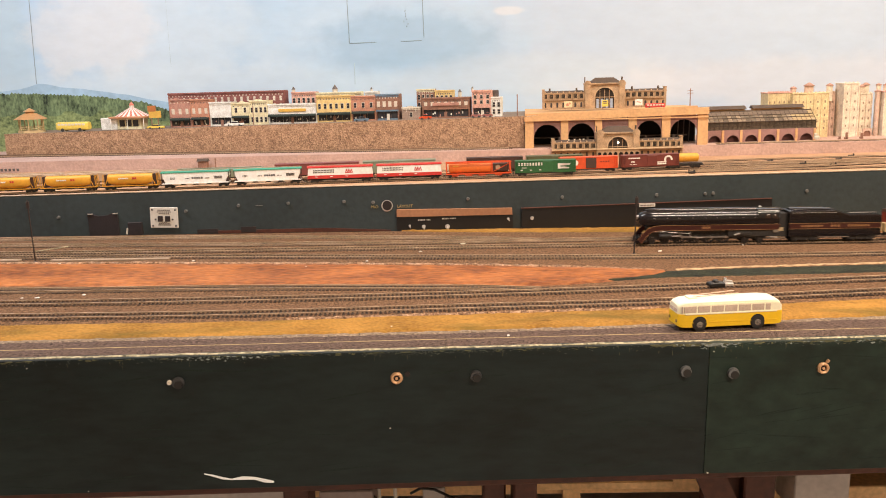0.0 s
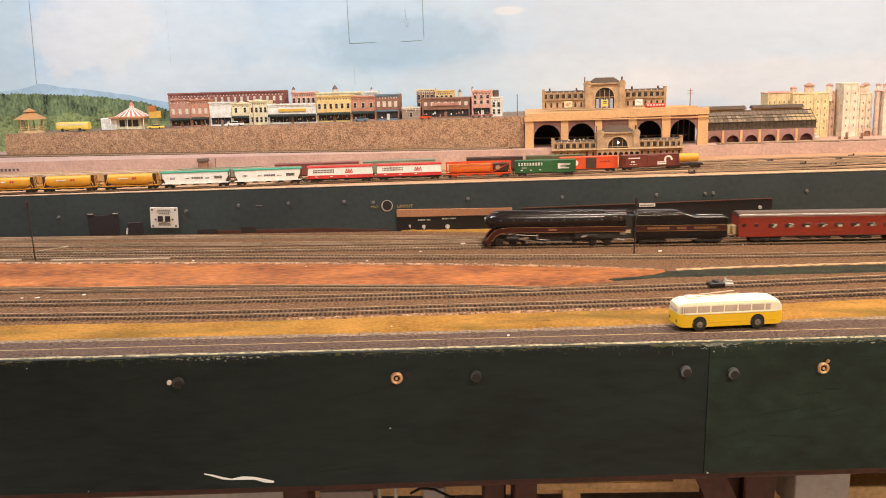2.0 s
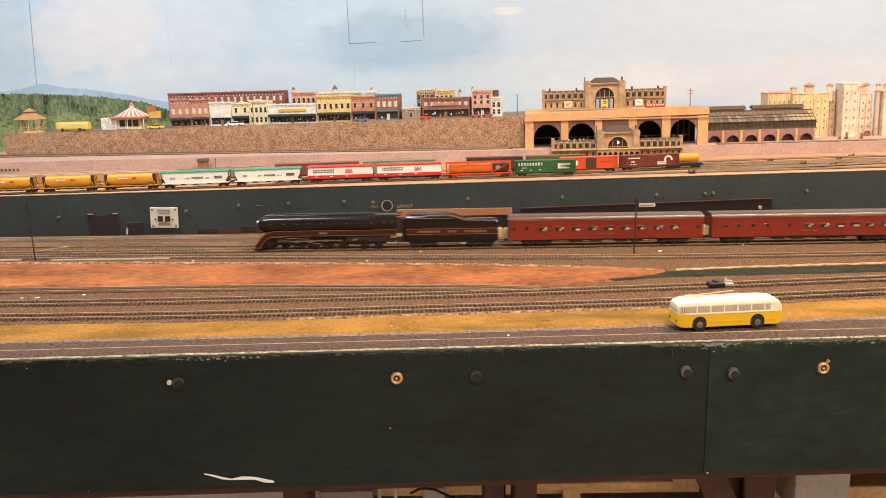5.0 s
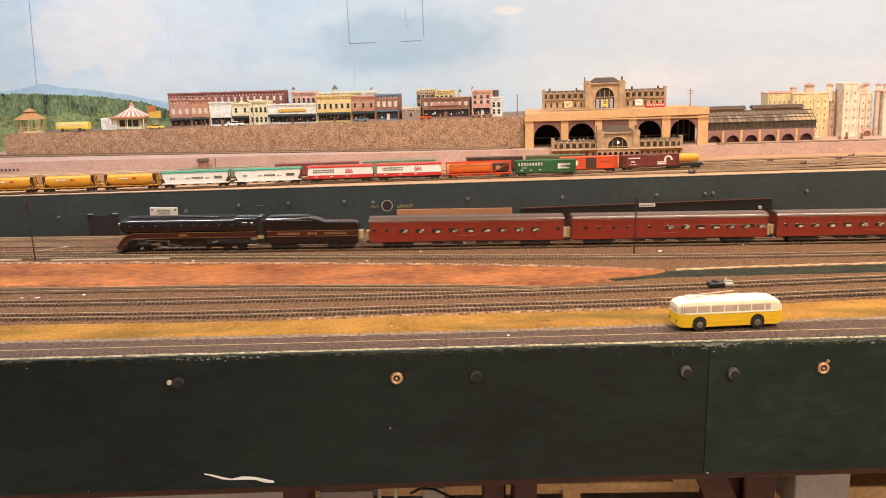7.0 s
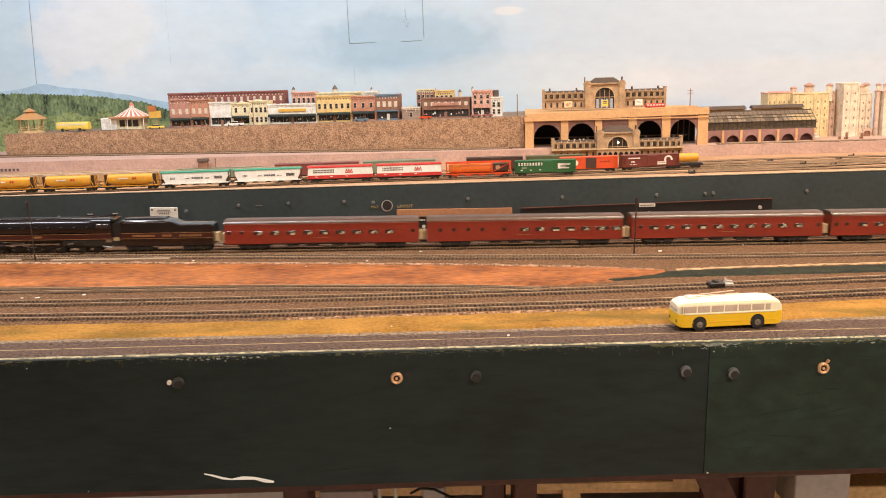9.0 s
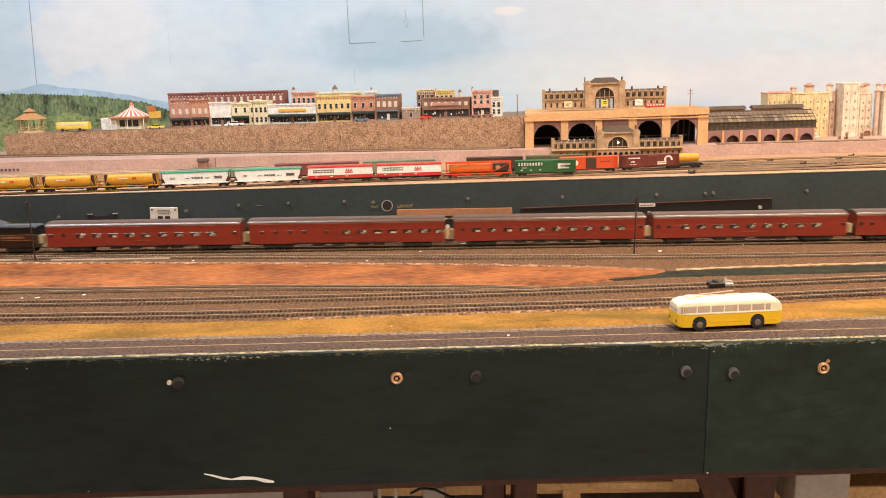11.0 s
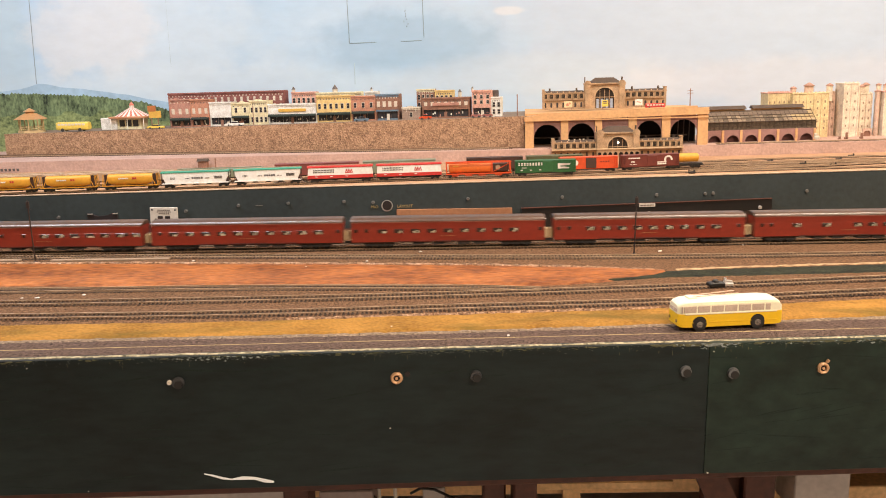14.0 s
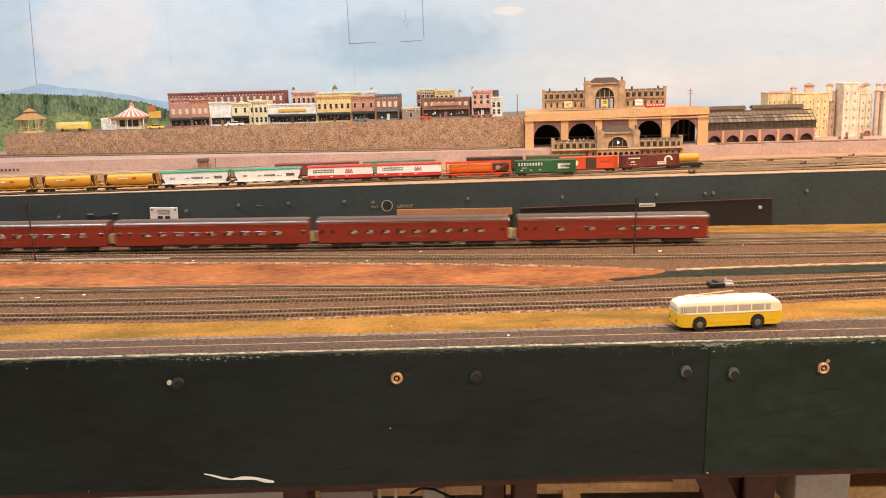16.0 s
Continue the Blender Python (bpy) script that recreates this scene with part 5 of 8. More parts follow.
def building(u0, u1, top, off, wall, wins=0, rows=1, shop=True, awning=None, trim=None, sign=None, depth=0.036, label="", base=None, wz=None, trimwin=None):
    """A shop or house front with cornice, windows, shop glass and awning; local x runs along the street."""
    w0 = (street_at(u0) if base is None else base) - 0.001
    L = (u1 - u0) / CT - 0.0008
    H = top - w0
    t = thing("building", at_wall(u0, off, w0), label, "building", "buildings of the model town")
    shop_h = 0.0235 if shop else 0.0
    goods = random.Random(int(u0 * 10000) + 77)
    bm = B()
    box(bm, 0, L, 0, depth, shop_h, H, 0.0004)
    if shop:
        box(bm, 0, 0.0022, 0, depth, 0, shop_h)
        box(bm, L - 0.0022, L, 0, depth, 0, shop_h)
        box(bm, 0.0022, L - 0.0022, 0.006, depth, 0, shop_h)
    part("wall", bm, wall, t)
    bm = B()
    box(bm, -0.0008, L + 0.0008, -0.0018, 0.004, H - 0.0030, H + 0.0006, 0.0004)
    box(bm, 0, L, -0.0009, 0.003, H - 0.0058, H - 0.0046)
    for k in range(max(3, int(L / 0.006))):
        x = (k + 0.5) * L / max(3, int(L / 0.006))
        box(bm, x - 0.0007, x + 0.0007, -0.0014, 0.001, H - 0.0044, H - 0.0030)
    part("cornice", bm, trim or wall, t)
    for x in (0.0, L - 0.0026):
        bm = B()
        box(bm, x, x + 0.0026, -0.0011, 0.002, shop_h + 0.0005, H - 0.0062, 0.0003)
        part("pilaster", bm, wall, t)
    if wins:
        bm = B()
        for k in range(wins * 2):
            x = (k + 0.5) * L / (wins * 2)
            box(bm, x - 0.0011, x + 0.0011, -0.0004, 0.001, H - 0.0092, H - 0.0068)
        tagged(part("frieze", bm, K_ROOF if goods.random() < 0.6 else K_TRIM, t, "row of small recesses under the cornice"), kind="stuff")
    if goods.random() < 0.4 and off < 0.06:
        bm = B()
        c = L * goods.uniform(0.35, 0.6)
        extrude(bm, [(c - 0.007, H + 0.0006), (c + 0.007, H + 0.0006), (c + 0.005, H + 0.0024), (c, H + 0.0036), (c - 0.005, H + 0.0024)], -0.0012, 0.0014, "y")
        part("pediment", bm, trim or wall, t)
    bm = B()
    box(bm, 0.001, L - 0.001, 0.003, depth + 0.0005, H - 0.001, H + 0.0002)
    part("roof", bm, K_ROOF, t)
    if shop:
        n = max(2, int(L / 0.016))
        for k in range(n):
            a, b = 0.0028 + k * (L - 0.0056) / n, 0.0028 + (k + 1) * (L - 0.0056) / n - 0.0012
            bm = B()
            box(bm, a, b, 0.0030, 0.0042, 0.0045, shop_h - 0.0035)
            part("shop_window", bm, K_GLASS, t)
            bm = B()
            box(bm, a, b, 0.0022, 0.0050, 0.0, 0.0045)
            part("stall_riser", bm, trim or wall, t)
            if goods.random() < 0.75:
                bm = B()
                for q in range(goods.randint(1, 3)):
                    c, w = a + (b - a) * goods.uniform(0.15, 0.75), goods.uniform(0.0012, 0.0035)
                    z = 0.0048 + goods.uniform(0.0, 0.006)
                    box(bm, c, min(c + w, b), 0.0024, 0.0031, z, z + goods.uniform(0.0015, 0.0055))
                part("window_display", bm, goods.choice((K_TRIM, K_TRIM, K_WHITE, K_BRICK)), t, "small goods shown in the shop window")
        bm = B()
        box(bm, L * 0.46, L * 0.46 + 0.0065, 0.0018, 0.0034, 0.0, 0.0150)
        part("door", bm, K_TRIM if trim else K_BROWN, t)
        bm = B()
        box(bm, 0.0005, L - 0.0005, -0.0010, 0.0035, shop_h - 0.0035, shop_h)
        part("fascia_board", bm, trim or wall, t)
    if awning:
        bm = B()
        extrude(bm, [(-0.0075, shop_h - 0.0035), (0.0, shop_h - 0.0003), (0.0, shop_h - 0.0013), (-0.0075, shop_h - 0.0062)], 0.0015, L - 0.0015, "x")
        part("awning", bm, awning, t, "sloping shop awning")
    z0 = shop_h + 0.004
    rh = (H - 0.008 - z0) / max(rows, 1)
    for r in range(rows if wins else 0):
        for k in range(wins):
            x = (k + 0.5) * L / wins
            ww, hh = min(0.0055, L / wins * 0.5), min(0.0110, rh * 0.66)
            z = z0 + r * rh + rh * 0.14
            bm = B()
            box(bm, x - ww / 2 - 0.0007, x + ww / 2 + 0.0007, -0.0007, 0.001, z - 0.0007, z + hh + 0.0007)
            f = part("window", bm, trimwin or K_TRIM, t, "pale framed window")
            bm = B()
            for s in (0, 1):
                box(bm, x - ww / 2, x + ww / 2, -0.0010, 0.0, z + s * hh / 2 + 0.0002, z + (s + 1) * hh / 2 - 0.0002)
            part("pane", bm, K_GLASS if wz is None else wz, f)
    if sign:
        bm = B()
        box(bm, L * 0.22, L * 0.78, -0.0022, -0.0002, H * 0.62, H * 0.62 + 0.0065, 0.0004)
        part("sign_board", bm, sign, t, "blank coloured sign board")
    return t


def town():
    building(-0.644, -0.3595, 0.1567, 0.085, K_MAROON, 18, 4, False, label="long dark maroon brick block behind the shops", depth=0.03, trimwin=K_MAROON, wz=K_TRIM)
    building(-0.6294, -0.5780, 0.1434, 0.045, K_BRICK, 3, 1, True, K_TEALD, label="dull red brick shop with three pale windows", wz=K_TRIM)
    building(-0.5780, -0.5326, 0.1421, 0.045, K_BRICK2, 3, 1, True, K_TEALD, label="orange brick shop with a dark awning", wz=K_TRIM)
    building(-0.5322, -0.4790, 0.1345, 0.045, K_WHITE, 0, 1, True, None, label="white stucco shop with a plain upper front")
    building(-0.4790, -0.4356, 0.1321, 0.045, K_CREAM, 2, 1, True, K_TEALD, label="cream shop with a wide window and dark awning")
    building(-0.4355, -0.3925, 0.1361, 0.045, K_CREAM, 4, 2, False, label="cream two-storey house with small windows")
    building(-0.3923, -0.2784, 0.1266, 0.045, K_WHITE, 0, 1, True, K_TEALD, sign=K_SIGN, label="long white shop with an ochre sign and awning")
    building(-0.2781, -0.1988, 0.1430, 0.045, K_YEL, 6, 1, True, K_TEALD, trim=None, label="ochre yellow shop block with six windows")
    building(-0.1987, -0.1434, 0.1400, 0.045, K_BRICK2, 3, 1, True, K_TEALD, label="orange-red brick shop with a teal awning")
    building(-0.1434, -0.0912, 0.1423, 0.045, K_BROWN, 4, 1, True, None, trim=K_BLUE, label="brown brick shop with a blue shopfront", wz=K_TRIM)
    building(-0.0848, -0.0432, 0.1127, 0.045, K_GREYB, 1, 1, False, label="low grey-brown brick workshop with one door", trim=K_TRIM)
    building(-0.0394, 0.0650, 0.1317, 0.045, K_BROWN, 7, 1, True, None, sign=K_BRICK, label="long brown brick warehouse with a row of white windows", wz=K_TRIM)
    building(0.0700, 0.1116, 0.1454, 0.045, K_PINK, 3, 2, True, None, label="salmon three-storey brick house", trim=K_PINK)
    building(0.1116, 0.1335, 0.1301, 0.045, K_WHITE, 2, 2, False, label="narrow white house beside the salmon house")
    building(0.1080, 0.1290, 0.1440, 0.082, K_ROOF, 0, 1, False, label="dark grey block behind the white house", depth=0.02)
    building(-0.3420, -0.2844, 0.1518, 0.085, K_PINK, 5, 3, False, label="salmon brick house behind the white shop", depth=0.025)
    building(-0.2840, -0.1784, 0.1490, 0.085, K_CREAM, 7, 3, False, label="cream building behind the yellow shops", depth=0.025)
    building(-0.1700, -0.1400, 0.1485, 0.085, K_WHITE, 2, 3, False, label="pale building behind the brick shop", depth=0.025)
    building(-0.0520, -0.0112, 0.1505, 0.085, K_BROWN, 4, 3, False, label="brown brick block behind the warehouse", trim=K_CREAM, depth=0.025)
    building(-0.0108, 0.0309, 0.1470, 0.085, K_YEL, 4, 3, False, label="ochre block behind the warehouse", depth=0.025)
    for u, w, r, h in ((-0.338, 0.1518, 0.004, 0.006), (-0.240, 0.149, 0.006, 0.007), (-0.155, 0.1485, 0.003, 0.005), (0.045, 0.130, 0.004, 0.012), (0.073, 0.1454, 0.0025, 0.004)):
        t = thing("rooftop_tank", at_wall(u, 0.092, w), "small pale rooftop tank with a conical lid", "roof tank", "rooftop tanks")
        bm = B()
        rod(bm, (0, 0, -0.002), (0, 0, h), r, n=14)
        part("drum", bm, K_TRIM, t)
        bm = B()
        rod(bm, (0, 0, h), (0, 0, h + r * 1.7), r * 1.15, r * 0.1, n=14)
        part("lid", bm, K_ROOF, t)


town()


def town_car(u, off, color, label, L=0.032):
    t = thing("model_car", at_wall(u, off, street_at(u) + 0.0002), label, "car", "cars parked on the street")
    k = L / 0.032
    bm = B()
    rings = []
    for y, s in ((-0.0058, 0.94), (-0.0050, 1.0), (0.0050, 1.0), (0.0058, 0.94)):
        rings.append([(x * k, y, 0.0018 + (z - 0.0018) * s) for x, z in ((0.0, 0.002), (0.0, 0.0052), (0.002, 0.0062), (0.009, 0.0066), (0.0125, 0.0068), (0.0215, 0.0068), (0.0305, 0.0062), (0.032, 0.0052), (0.032, 0.002))])
    loft(bm, rings)
    part("body", bm, color, t)
    bm = B()
    loft(bm, [[(x * k, y, z) for x, z in ((0.0095, 0.0066), (0.0125, 0.0098), (0.0205, 0.0098), (0.0245, 0.0066))] for y in (-0.0046, 0.0046)])
    c = part("cabin", bm, K_GLASS, t, "dark glazed cabin")
    bm = B()
    box(bm, 0.0122 * k, 0.0208 * k, -0.0044, 0.0044, 0.0097, 0.0104, 0.0003)
    part("roof", bm, color, c)
    for x in (0.0065, 0.0255):
        for y in (-0.0055, 0.0055):
            bm = B()
            rod(bm, (x * k, y - 0.0006, 0.0022), (x * k, y + 0.0006, 0.0022), 0.0022, n=12)
            part("wheel", bm, M_DGREY, t)


def mini_bus():
    t = thing("model_bus", at_wall(-0.9057, 0.022, street_at(-0.87)), "yellow model coach bus parked on the upper street", "bus")
    L = 0.083
    bm = B()
    loft(bm, [shell(x, 0.0085 * k, 0.0095 * k, 0.0130, n=20, p=5) for x, k in ((0.0, 0.80), (0.002, 0.93), (0.006, 1), (L - 0.006, 1), (L - 0.002, 0.93), (L, 0.82))])
    part("body", bm, P_YEL2, t)
    for k in range(8):
        bm = B()
        box(bm, 0.006 + k * 0.0089, 0.0135 + k * 0.0089, -0.0089, -0.0080, 0.0145, 0.0190, 0.0004)
        part("window", bm, K_TRIM, t, "pale glazed window")
    for x in (0.017, 0.062):
        for s in (-1, 1):
            bm = B()
            rod(bm, (x, s * 0.0080, 0.0042), (x, s * 0.0088, 0.0042), 0.0042, n=14)
            part("wheel", bm, M_DGREY, t)


P_YEL2 = paint("lemon_yellow_paint", (0.80, 0.60, 0.11), 0.35)


def gazebo():
    t = thing("gazebo", at_wall(-0.980, 0.035, street_at(-0.98)), "tan wooden gazebo with a hipped orange roof", "gazebo")
    tan, roof = paint("pale_tan_timber", (0.60, 0.45, 0.24)), paint("orange_tan_shingle", (0.50, 0.26, 0.10))
    n = 8
    R = 0.030
    bm = B()
    rod(bm, (0, 0, 0), (0, 0, 0.006), R, n=n)
    part("base", bm, tan, t)
    for k in range(n):
        a = 2 * math.pi * (k + 0.5) / n
        bm = B()
        rod(bm, (0.027 * math.cos(a), 0.027 * math.sin(a), 0.006), (0.027 * math.cos(a), 0.027 * math.sin(a), 0.033), 0.0014, n=8)
        part("post", bm, tan, t)
        b = 2 * math.pi * (k + 1.5) / n
        bm = B()
        for z in (0.010, 0.0145):
            rod(bm, (0.027 * math.cos(a), 0.027 * math.sin(a), z), (0.027 * math.cos(b), 0.027 * math.sin(b), z), 0.0008, n=6)
        part("railing", bm, tan, t)
    bm = B()
    rod(bm, (0, 0, 0.032), (0, 0, 0.046), 0.038, 0.014, n=n)
    rod(bm, (0, 0, 0.046), (0, 0, 0.050), 0.010, n=n)
    rod(bm, (0, 0, 0.050), (0, 0, 0.058), 0.015, 0.001, n=n)
    part("roof", bm, roof, t, "hipped orange-tan roof")


def diner():
    t = thing("drive_in_diner", at_wall(-0.735, 0.045, street_at(-0.735)), "white drive-in diner with a red and white striped roof", "diner")
    red, white = paint("diner_red", (0.55, 0.17, 0.11)), K_WHITE
    bm = B()
    box(bm, -0.060, -0.020, -0.018, 0.018, 0, 0.027, 0.0006)
    part("kitchen_wall", bm, white, t, "plain white kitchen block")
    bm = B()
    box(bm, -0.020, 0.040, -0.014, 0.018, 0, 0.026, 0.0006)
    part("dining_wall", bm, K_CREAM, t)
    for k in range(3):
        bm = B()
        box(bm, -0.014 + k * 0.017, -0.001 + k * 0.017, -0.0152, -0.0130, 0.007, 0.022)
        part("window", bm, K_GLASS, t)
    n = 40
    for k in range(n):
        a, b = 2 * math.pi * k / n, 2 * math.pi * (k + 1) / n
        bm = B()
        p = [(0.012 + 0.044 * math.cos(a), 0.026 * math.sin(a), 0.030), (0.012 + 0.044 * math.cos(b), 0.026 * math.sin(b), 0.030), (0.012 + 0.005 * math.cos(b), 0.005 * math.sin(b), 0.050), (0.012 + 0.005 * math.cos(a), 0.005 * math.sin(a), 0.050)]
        vs = [bm.verts.new(q) for q in p] + [bm.verts.new((q[0], q[1], q[2] - 0.0012)) for q in p]
        for f in ((0, 1, 2, 3), (7, 6, 5, 4), (0, 4, 5, 1), (1, 5, 6, 2), (2, 6, 7, 3), (3, 7, 4, 0)):
            bm.faces.new([vs[i] for i in f])
        part("roof_segment", bm, red if k % 2 else white, t, "red roof segment" if k % 2 else "white roof segment")
    bm = B()
    rod(bm, (0.012, 0, 0.049), (0.012, 0, 0.055), 0.0055, n=12)
    part("cupola", bm, white, t)
    bm = B()
    rod(bm, (0.012, 0, 0.055), (0.012, 0, 0.063), 0.0062, 0.001, n=12)
    part("finial", bm, red, t, "pointed red finial")
    bm = B()
    box(bm, -0.034, 0.058, -0.028, 0.026, 0.026, 0.0302, 0.0006)
    part("eaves", bm, paint("salmon_eaves", (0.52, 0.26, 0.14)), t)
    for x in (-0.030, 0.012, 0.053):
        bm = B()
        rod(bm, (x, -0.026, 0), (x, -0.026, 0.026), 0.0010, n=8)
        part("post", bm, white, t)


def town_bits():
    town_car(-0.675, 0.012, P_YEL2, "yellow model car parked by the diner", 0.039)
    town_car(-0.487, 0.014, K_WHITE, "white model saloon car parked before the shops", 0.043)
    town_car(-0.190, 0.014, K_BLUE, "blue-grey model car parked before the shops")
    town_car(-0.045, 0.012, P_ORG2, "red-orange model car near the warehouse", 0.026)
    town_car(0.066, 0.012, K_MAROON, "dark maroon model car by the salmon house", 0.022)
    town_car(0.090, 0.012, K_MAROON, "maroon model car by the salmon house", 0.022)
    mini_bus()
    gazebo()
    diner()
    t = thing("roadside_sign", at_wall(-0.663, 0.030, street_at(-0.66)), "yellow roadside sign with an orange panel on posts", "sign")
    for x in (-0.008, 0.008):
        bm = B()
        rod(bm, (x, 0, 0), (x, 0, 0.030), 0.0012, n=8)
        part("post", bm, K_BROWN, t)
    bm = B()
    box(bm, -0.013, 0.016, -0.002, 0.002, 0.024, 0.040, 0.0005)
    part("panel", bm, K_SIGN, t)
    bm = B()
    box(bm, -0.015, 0.004, -0.0025, 0.0015, 0.039, 0.052, 0.0005)
    part("top_panel", bm, paint("rust_orange", (0.45, 0.16, 0.05)), t)
    for u, w, h, off in ((0.165, 0.0895, 0.046, 0.02), (0.516, 0.100, 0.038, 0.02), (-0.425, street_at(-0.425), 0.044, 0.030)):
        t = thing("utility_pole", at_wall(u, off, w), "thin brown utility pole with short crossarms", "utility pole", "utility poles on the upper street")
        bm = B()
        rod(bm, (0, 0, 0), (0, 0, h), 0.0011, 0.0008, n=8)
        part("pole", bm, K_BROWN, t)
        for z in ((0.004, 0.009) if u > 0.4 else (0.003,)):
            bm = B()
            box(bm, -0.006 if u > 0.4 else -0.002, 0.006 if u > 0.4 else 0.002, -0.0006, 0.0006, h - z - 0.0008, h - z)
            part("crossarm", bm, K_BROWN, t)


town_bits()

# ---- station ----
M_STA = mat("grey_tan_station_stone", (0.40, 0.275, 0.165), 0.9, 0, 0.4, 80, 0.3)
M_STAR = mat("brown_slate_roof", (0.085, 0.060, 0.045), 0.85, 0, 0.2, 50)


def arch(bm, x0, x1, z0, z1, w0, w1, spring, y0, y1, n=16):
    """A panel from x0..x1, z0..z1 with an arched opening from w0..w1 that springs at spring; it goes through."""
    r = (w1 - w0) / 2
    c = (w0 + w1) / 2
    cache = {}

    def V(x, y, z):
        key = (round(x, 7), round(y, 7), round(z, 7))
        if key not in cache:
            cache[key] = bm.verts.new((x, y, z))
        return cache[key]
    arc = [(c - r * math.cos(math.pi * i / n), spring + r * math.sin(math.pi * i / n)) for i in range(n + 1)]
    loops = [[(x0, z0), (w0, z0), arc[0], (w0, z1), (x0, z1)], [(w1, z0), (x1, z0), (x1, z1), (w1, z1), arc[n]]]
    loops += [[arc[i], arc[i + 1], (arc[i + 1][0], z1), (arc[i][0], z1)] for i in range(n)]
    for lp in loops:
        bm.faces.new([V(x, y0, z) for x, z in lp])
        bm.faces.new([V(x, y1, z) for x, z in lp[::-1]])
    rim = [(x0, z0), (w0, z0)] + arc + [(w1, z0), (x1, z0), (x1, z1), (w1, z1)] + [(a[0], z1) for a in arc[1:n][::-1]] + [(w0, z1), (x0, z1)]
    for a, b in zip(rim, rim[1:] + rim[:1]):
        bm.faces.new((V(a[0], y0, a[1]), V(b[0], y0, b[1]), V(b[0], y1, b[1]), V(a[0], y1, a[1])))


def station(m, label):
    """A station building: two low wings, a tall middle with a great arch and a hipped roof."""
    t = thing("station_building", m, label, "station building", "station buildings")
    W, c0, c1, D = 0.267, 0.0915, 0.179, 0.026
    for a, b in ((0.0, c0), (c1, W)):
        bm = B()
        box(bm, a, b, 0, D, 0, 0.0345, 0.0005)
        part("wing_wall", bm, M_STA, t)
        bm = B()
        box(bm, a - 0.001, b + 0.001, -0.0015, D, 0.0340, 0.0362, 0.0004)
        box(bm, a, b, -0.0034, 0, 0.0197, 0.0217)
        part("cornice", bm, M_STA, t)
        bm = B()
        loft(bm, [[(a, -0.001, 0.0362), (b, -0.001, 0.0362), (b, D, 0.0362), (a, D, 0.0362)], [(a + 0.003, 0.008, 0.0398), (b - 0.003, 0.008, 0.0398), (b - 0.003, 0.018, 0.0398), (a + 0.003, 0.018, 0.0398)]])
        part("wing_roof", bm, M_STAR, t, "low brown slate roof")
        n = 7
        for k in range(n):
            x = a + (k + 0.5) * (b - a) / n
            bm = B()
            arch(bm, x - 0.0034, x + 0.0034, 0.004, 0.0180, x - 0.0022, x + 0.0022, 0.0125, -0.0006, 0.0006)
            f = part("window", bm, M_STA, t)
            bm = B()
            box(bm, x - 0.0025, x + 0.0025, -0.0002, 0.0004, 0.004, 0.0155)
            part("pane", bm, K_GLASS, f)
            for q in (-0.0026, 0.0, 0.0026):
                bm = B()
                box(bm, x + q - 0.0011, x + q + 0.0011, -0.0006, 0.0004, 0.0238, 0.0322)
                part("pane", bm, M_STAGL, t)
            bm = B()
            for q in (-0.0048, 0.0048):
                box(bm, x + q - 0.0007, x + q + 0.0007, -0.0016, 0.0002, 0.0222, 0.0335)
            part("column", bm, M_STAL, t, "pale stone colonnade")
            bm = B()
            box(bm, x - 0.0011, x + 0.0011, -0.0010, 0.0012, 0.0362, 0.0388, 0.0003)
            part("balustrade_block", bm, M_STAL, t)
        x = a + 0.0025 if a == 0.0 else b - 0.0025
        bm = B()
        box(bm, x - 0.0028, x + 0.0028, -0.0022, 0.012, 0.0, 0.0425, 0.0004)
        box(bm, x - 0.0034, x + 0.0034, -0.0028, 0.013, 0.0420, 0.0440, 0.0004)
        part("end_pier", bm, M_STA, t, "stone corner pier with a cap")
        for k in (0.18, 0.82):
            bm = B()
            box(bm, a + (b - a) * k - 0.0020, a + (b - a) * k + 0.0020, 0.010, 0.014, 0.037, 0.0455, 0.0004)
            part("chimney", bm, M_STAR, t)
    bm = B()
    arch(bm, c0, c1, 0, 0.052, c0 + 0.0235, c1 - 0.0235, 0.0245, -0.004, 0.0)
    box(bm, c0, c1, 0.006, D, 0, 0.052)
    for x in (c0 + 0.001, c1 - 0.013):
        box(bm, x, x + 0.012, -0.0065, -0.0038, 0, 0.053, 0.0004)
    part("pavilion_wall", bm, M_STA, t)
    bm = B()
    box(bm, c0 - 0.001, c1 + 0.001, -0.0075, D, 0.0515, 0.0548, 0.0005)
    for x in (c0 + 0.007, c1 - 0.007):
        rod(bm, (x, -0.0075, 0.0525), (x, -0.002, 0.0525), 0.0078, n=20)
    part("pavilion_cornice", bm, M_STA, t)
    bm = B()
    loft(bm, [[(c0 + 0.008, -0.005, 0.0548), (c1 - 0.008, -0.005, 0.0548), (c1 - 0.008, D, 0.0548), (c0 + 0.008, D, 0.0548)], [(c0 + 0.024, 0.007, 0.0660), (c1 - 0.024, 0.007, 0.0660), (c1 - 0.024, 0.016, 0.0660), (c0 + 0.024, 0.016, 0.0660)]])
    part("pavilion_roof", bm, M_STAR, t, "hipped brown slate roof")
    bm = B()
    x0, x1 = c0 + 0.0235, c1 - 0.0235
    box(bm, x0, x1, 0.001, 0.002, 0.0, 0.046)
    part("arch_glass", bm, M_ARCHGL, t, "dark arched window glass")
    for k in (0.06, 0.30, 0.56, 0.80):
        bm = B()
        box(bm, x0 + (x1 - x0) * k, x0 + (x1 - x0) * (k + 0.14), 0.0002, 0.0012, 0.001, 0.0205)
        part("arch_door", bm, K_BLUEW, t, "pale grey-blue glazed door leaf")
    bm = B()
    n = 18
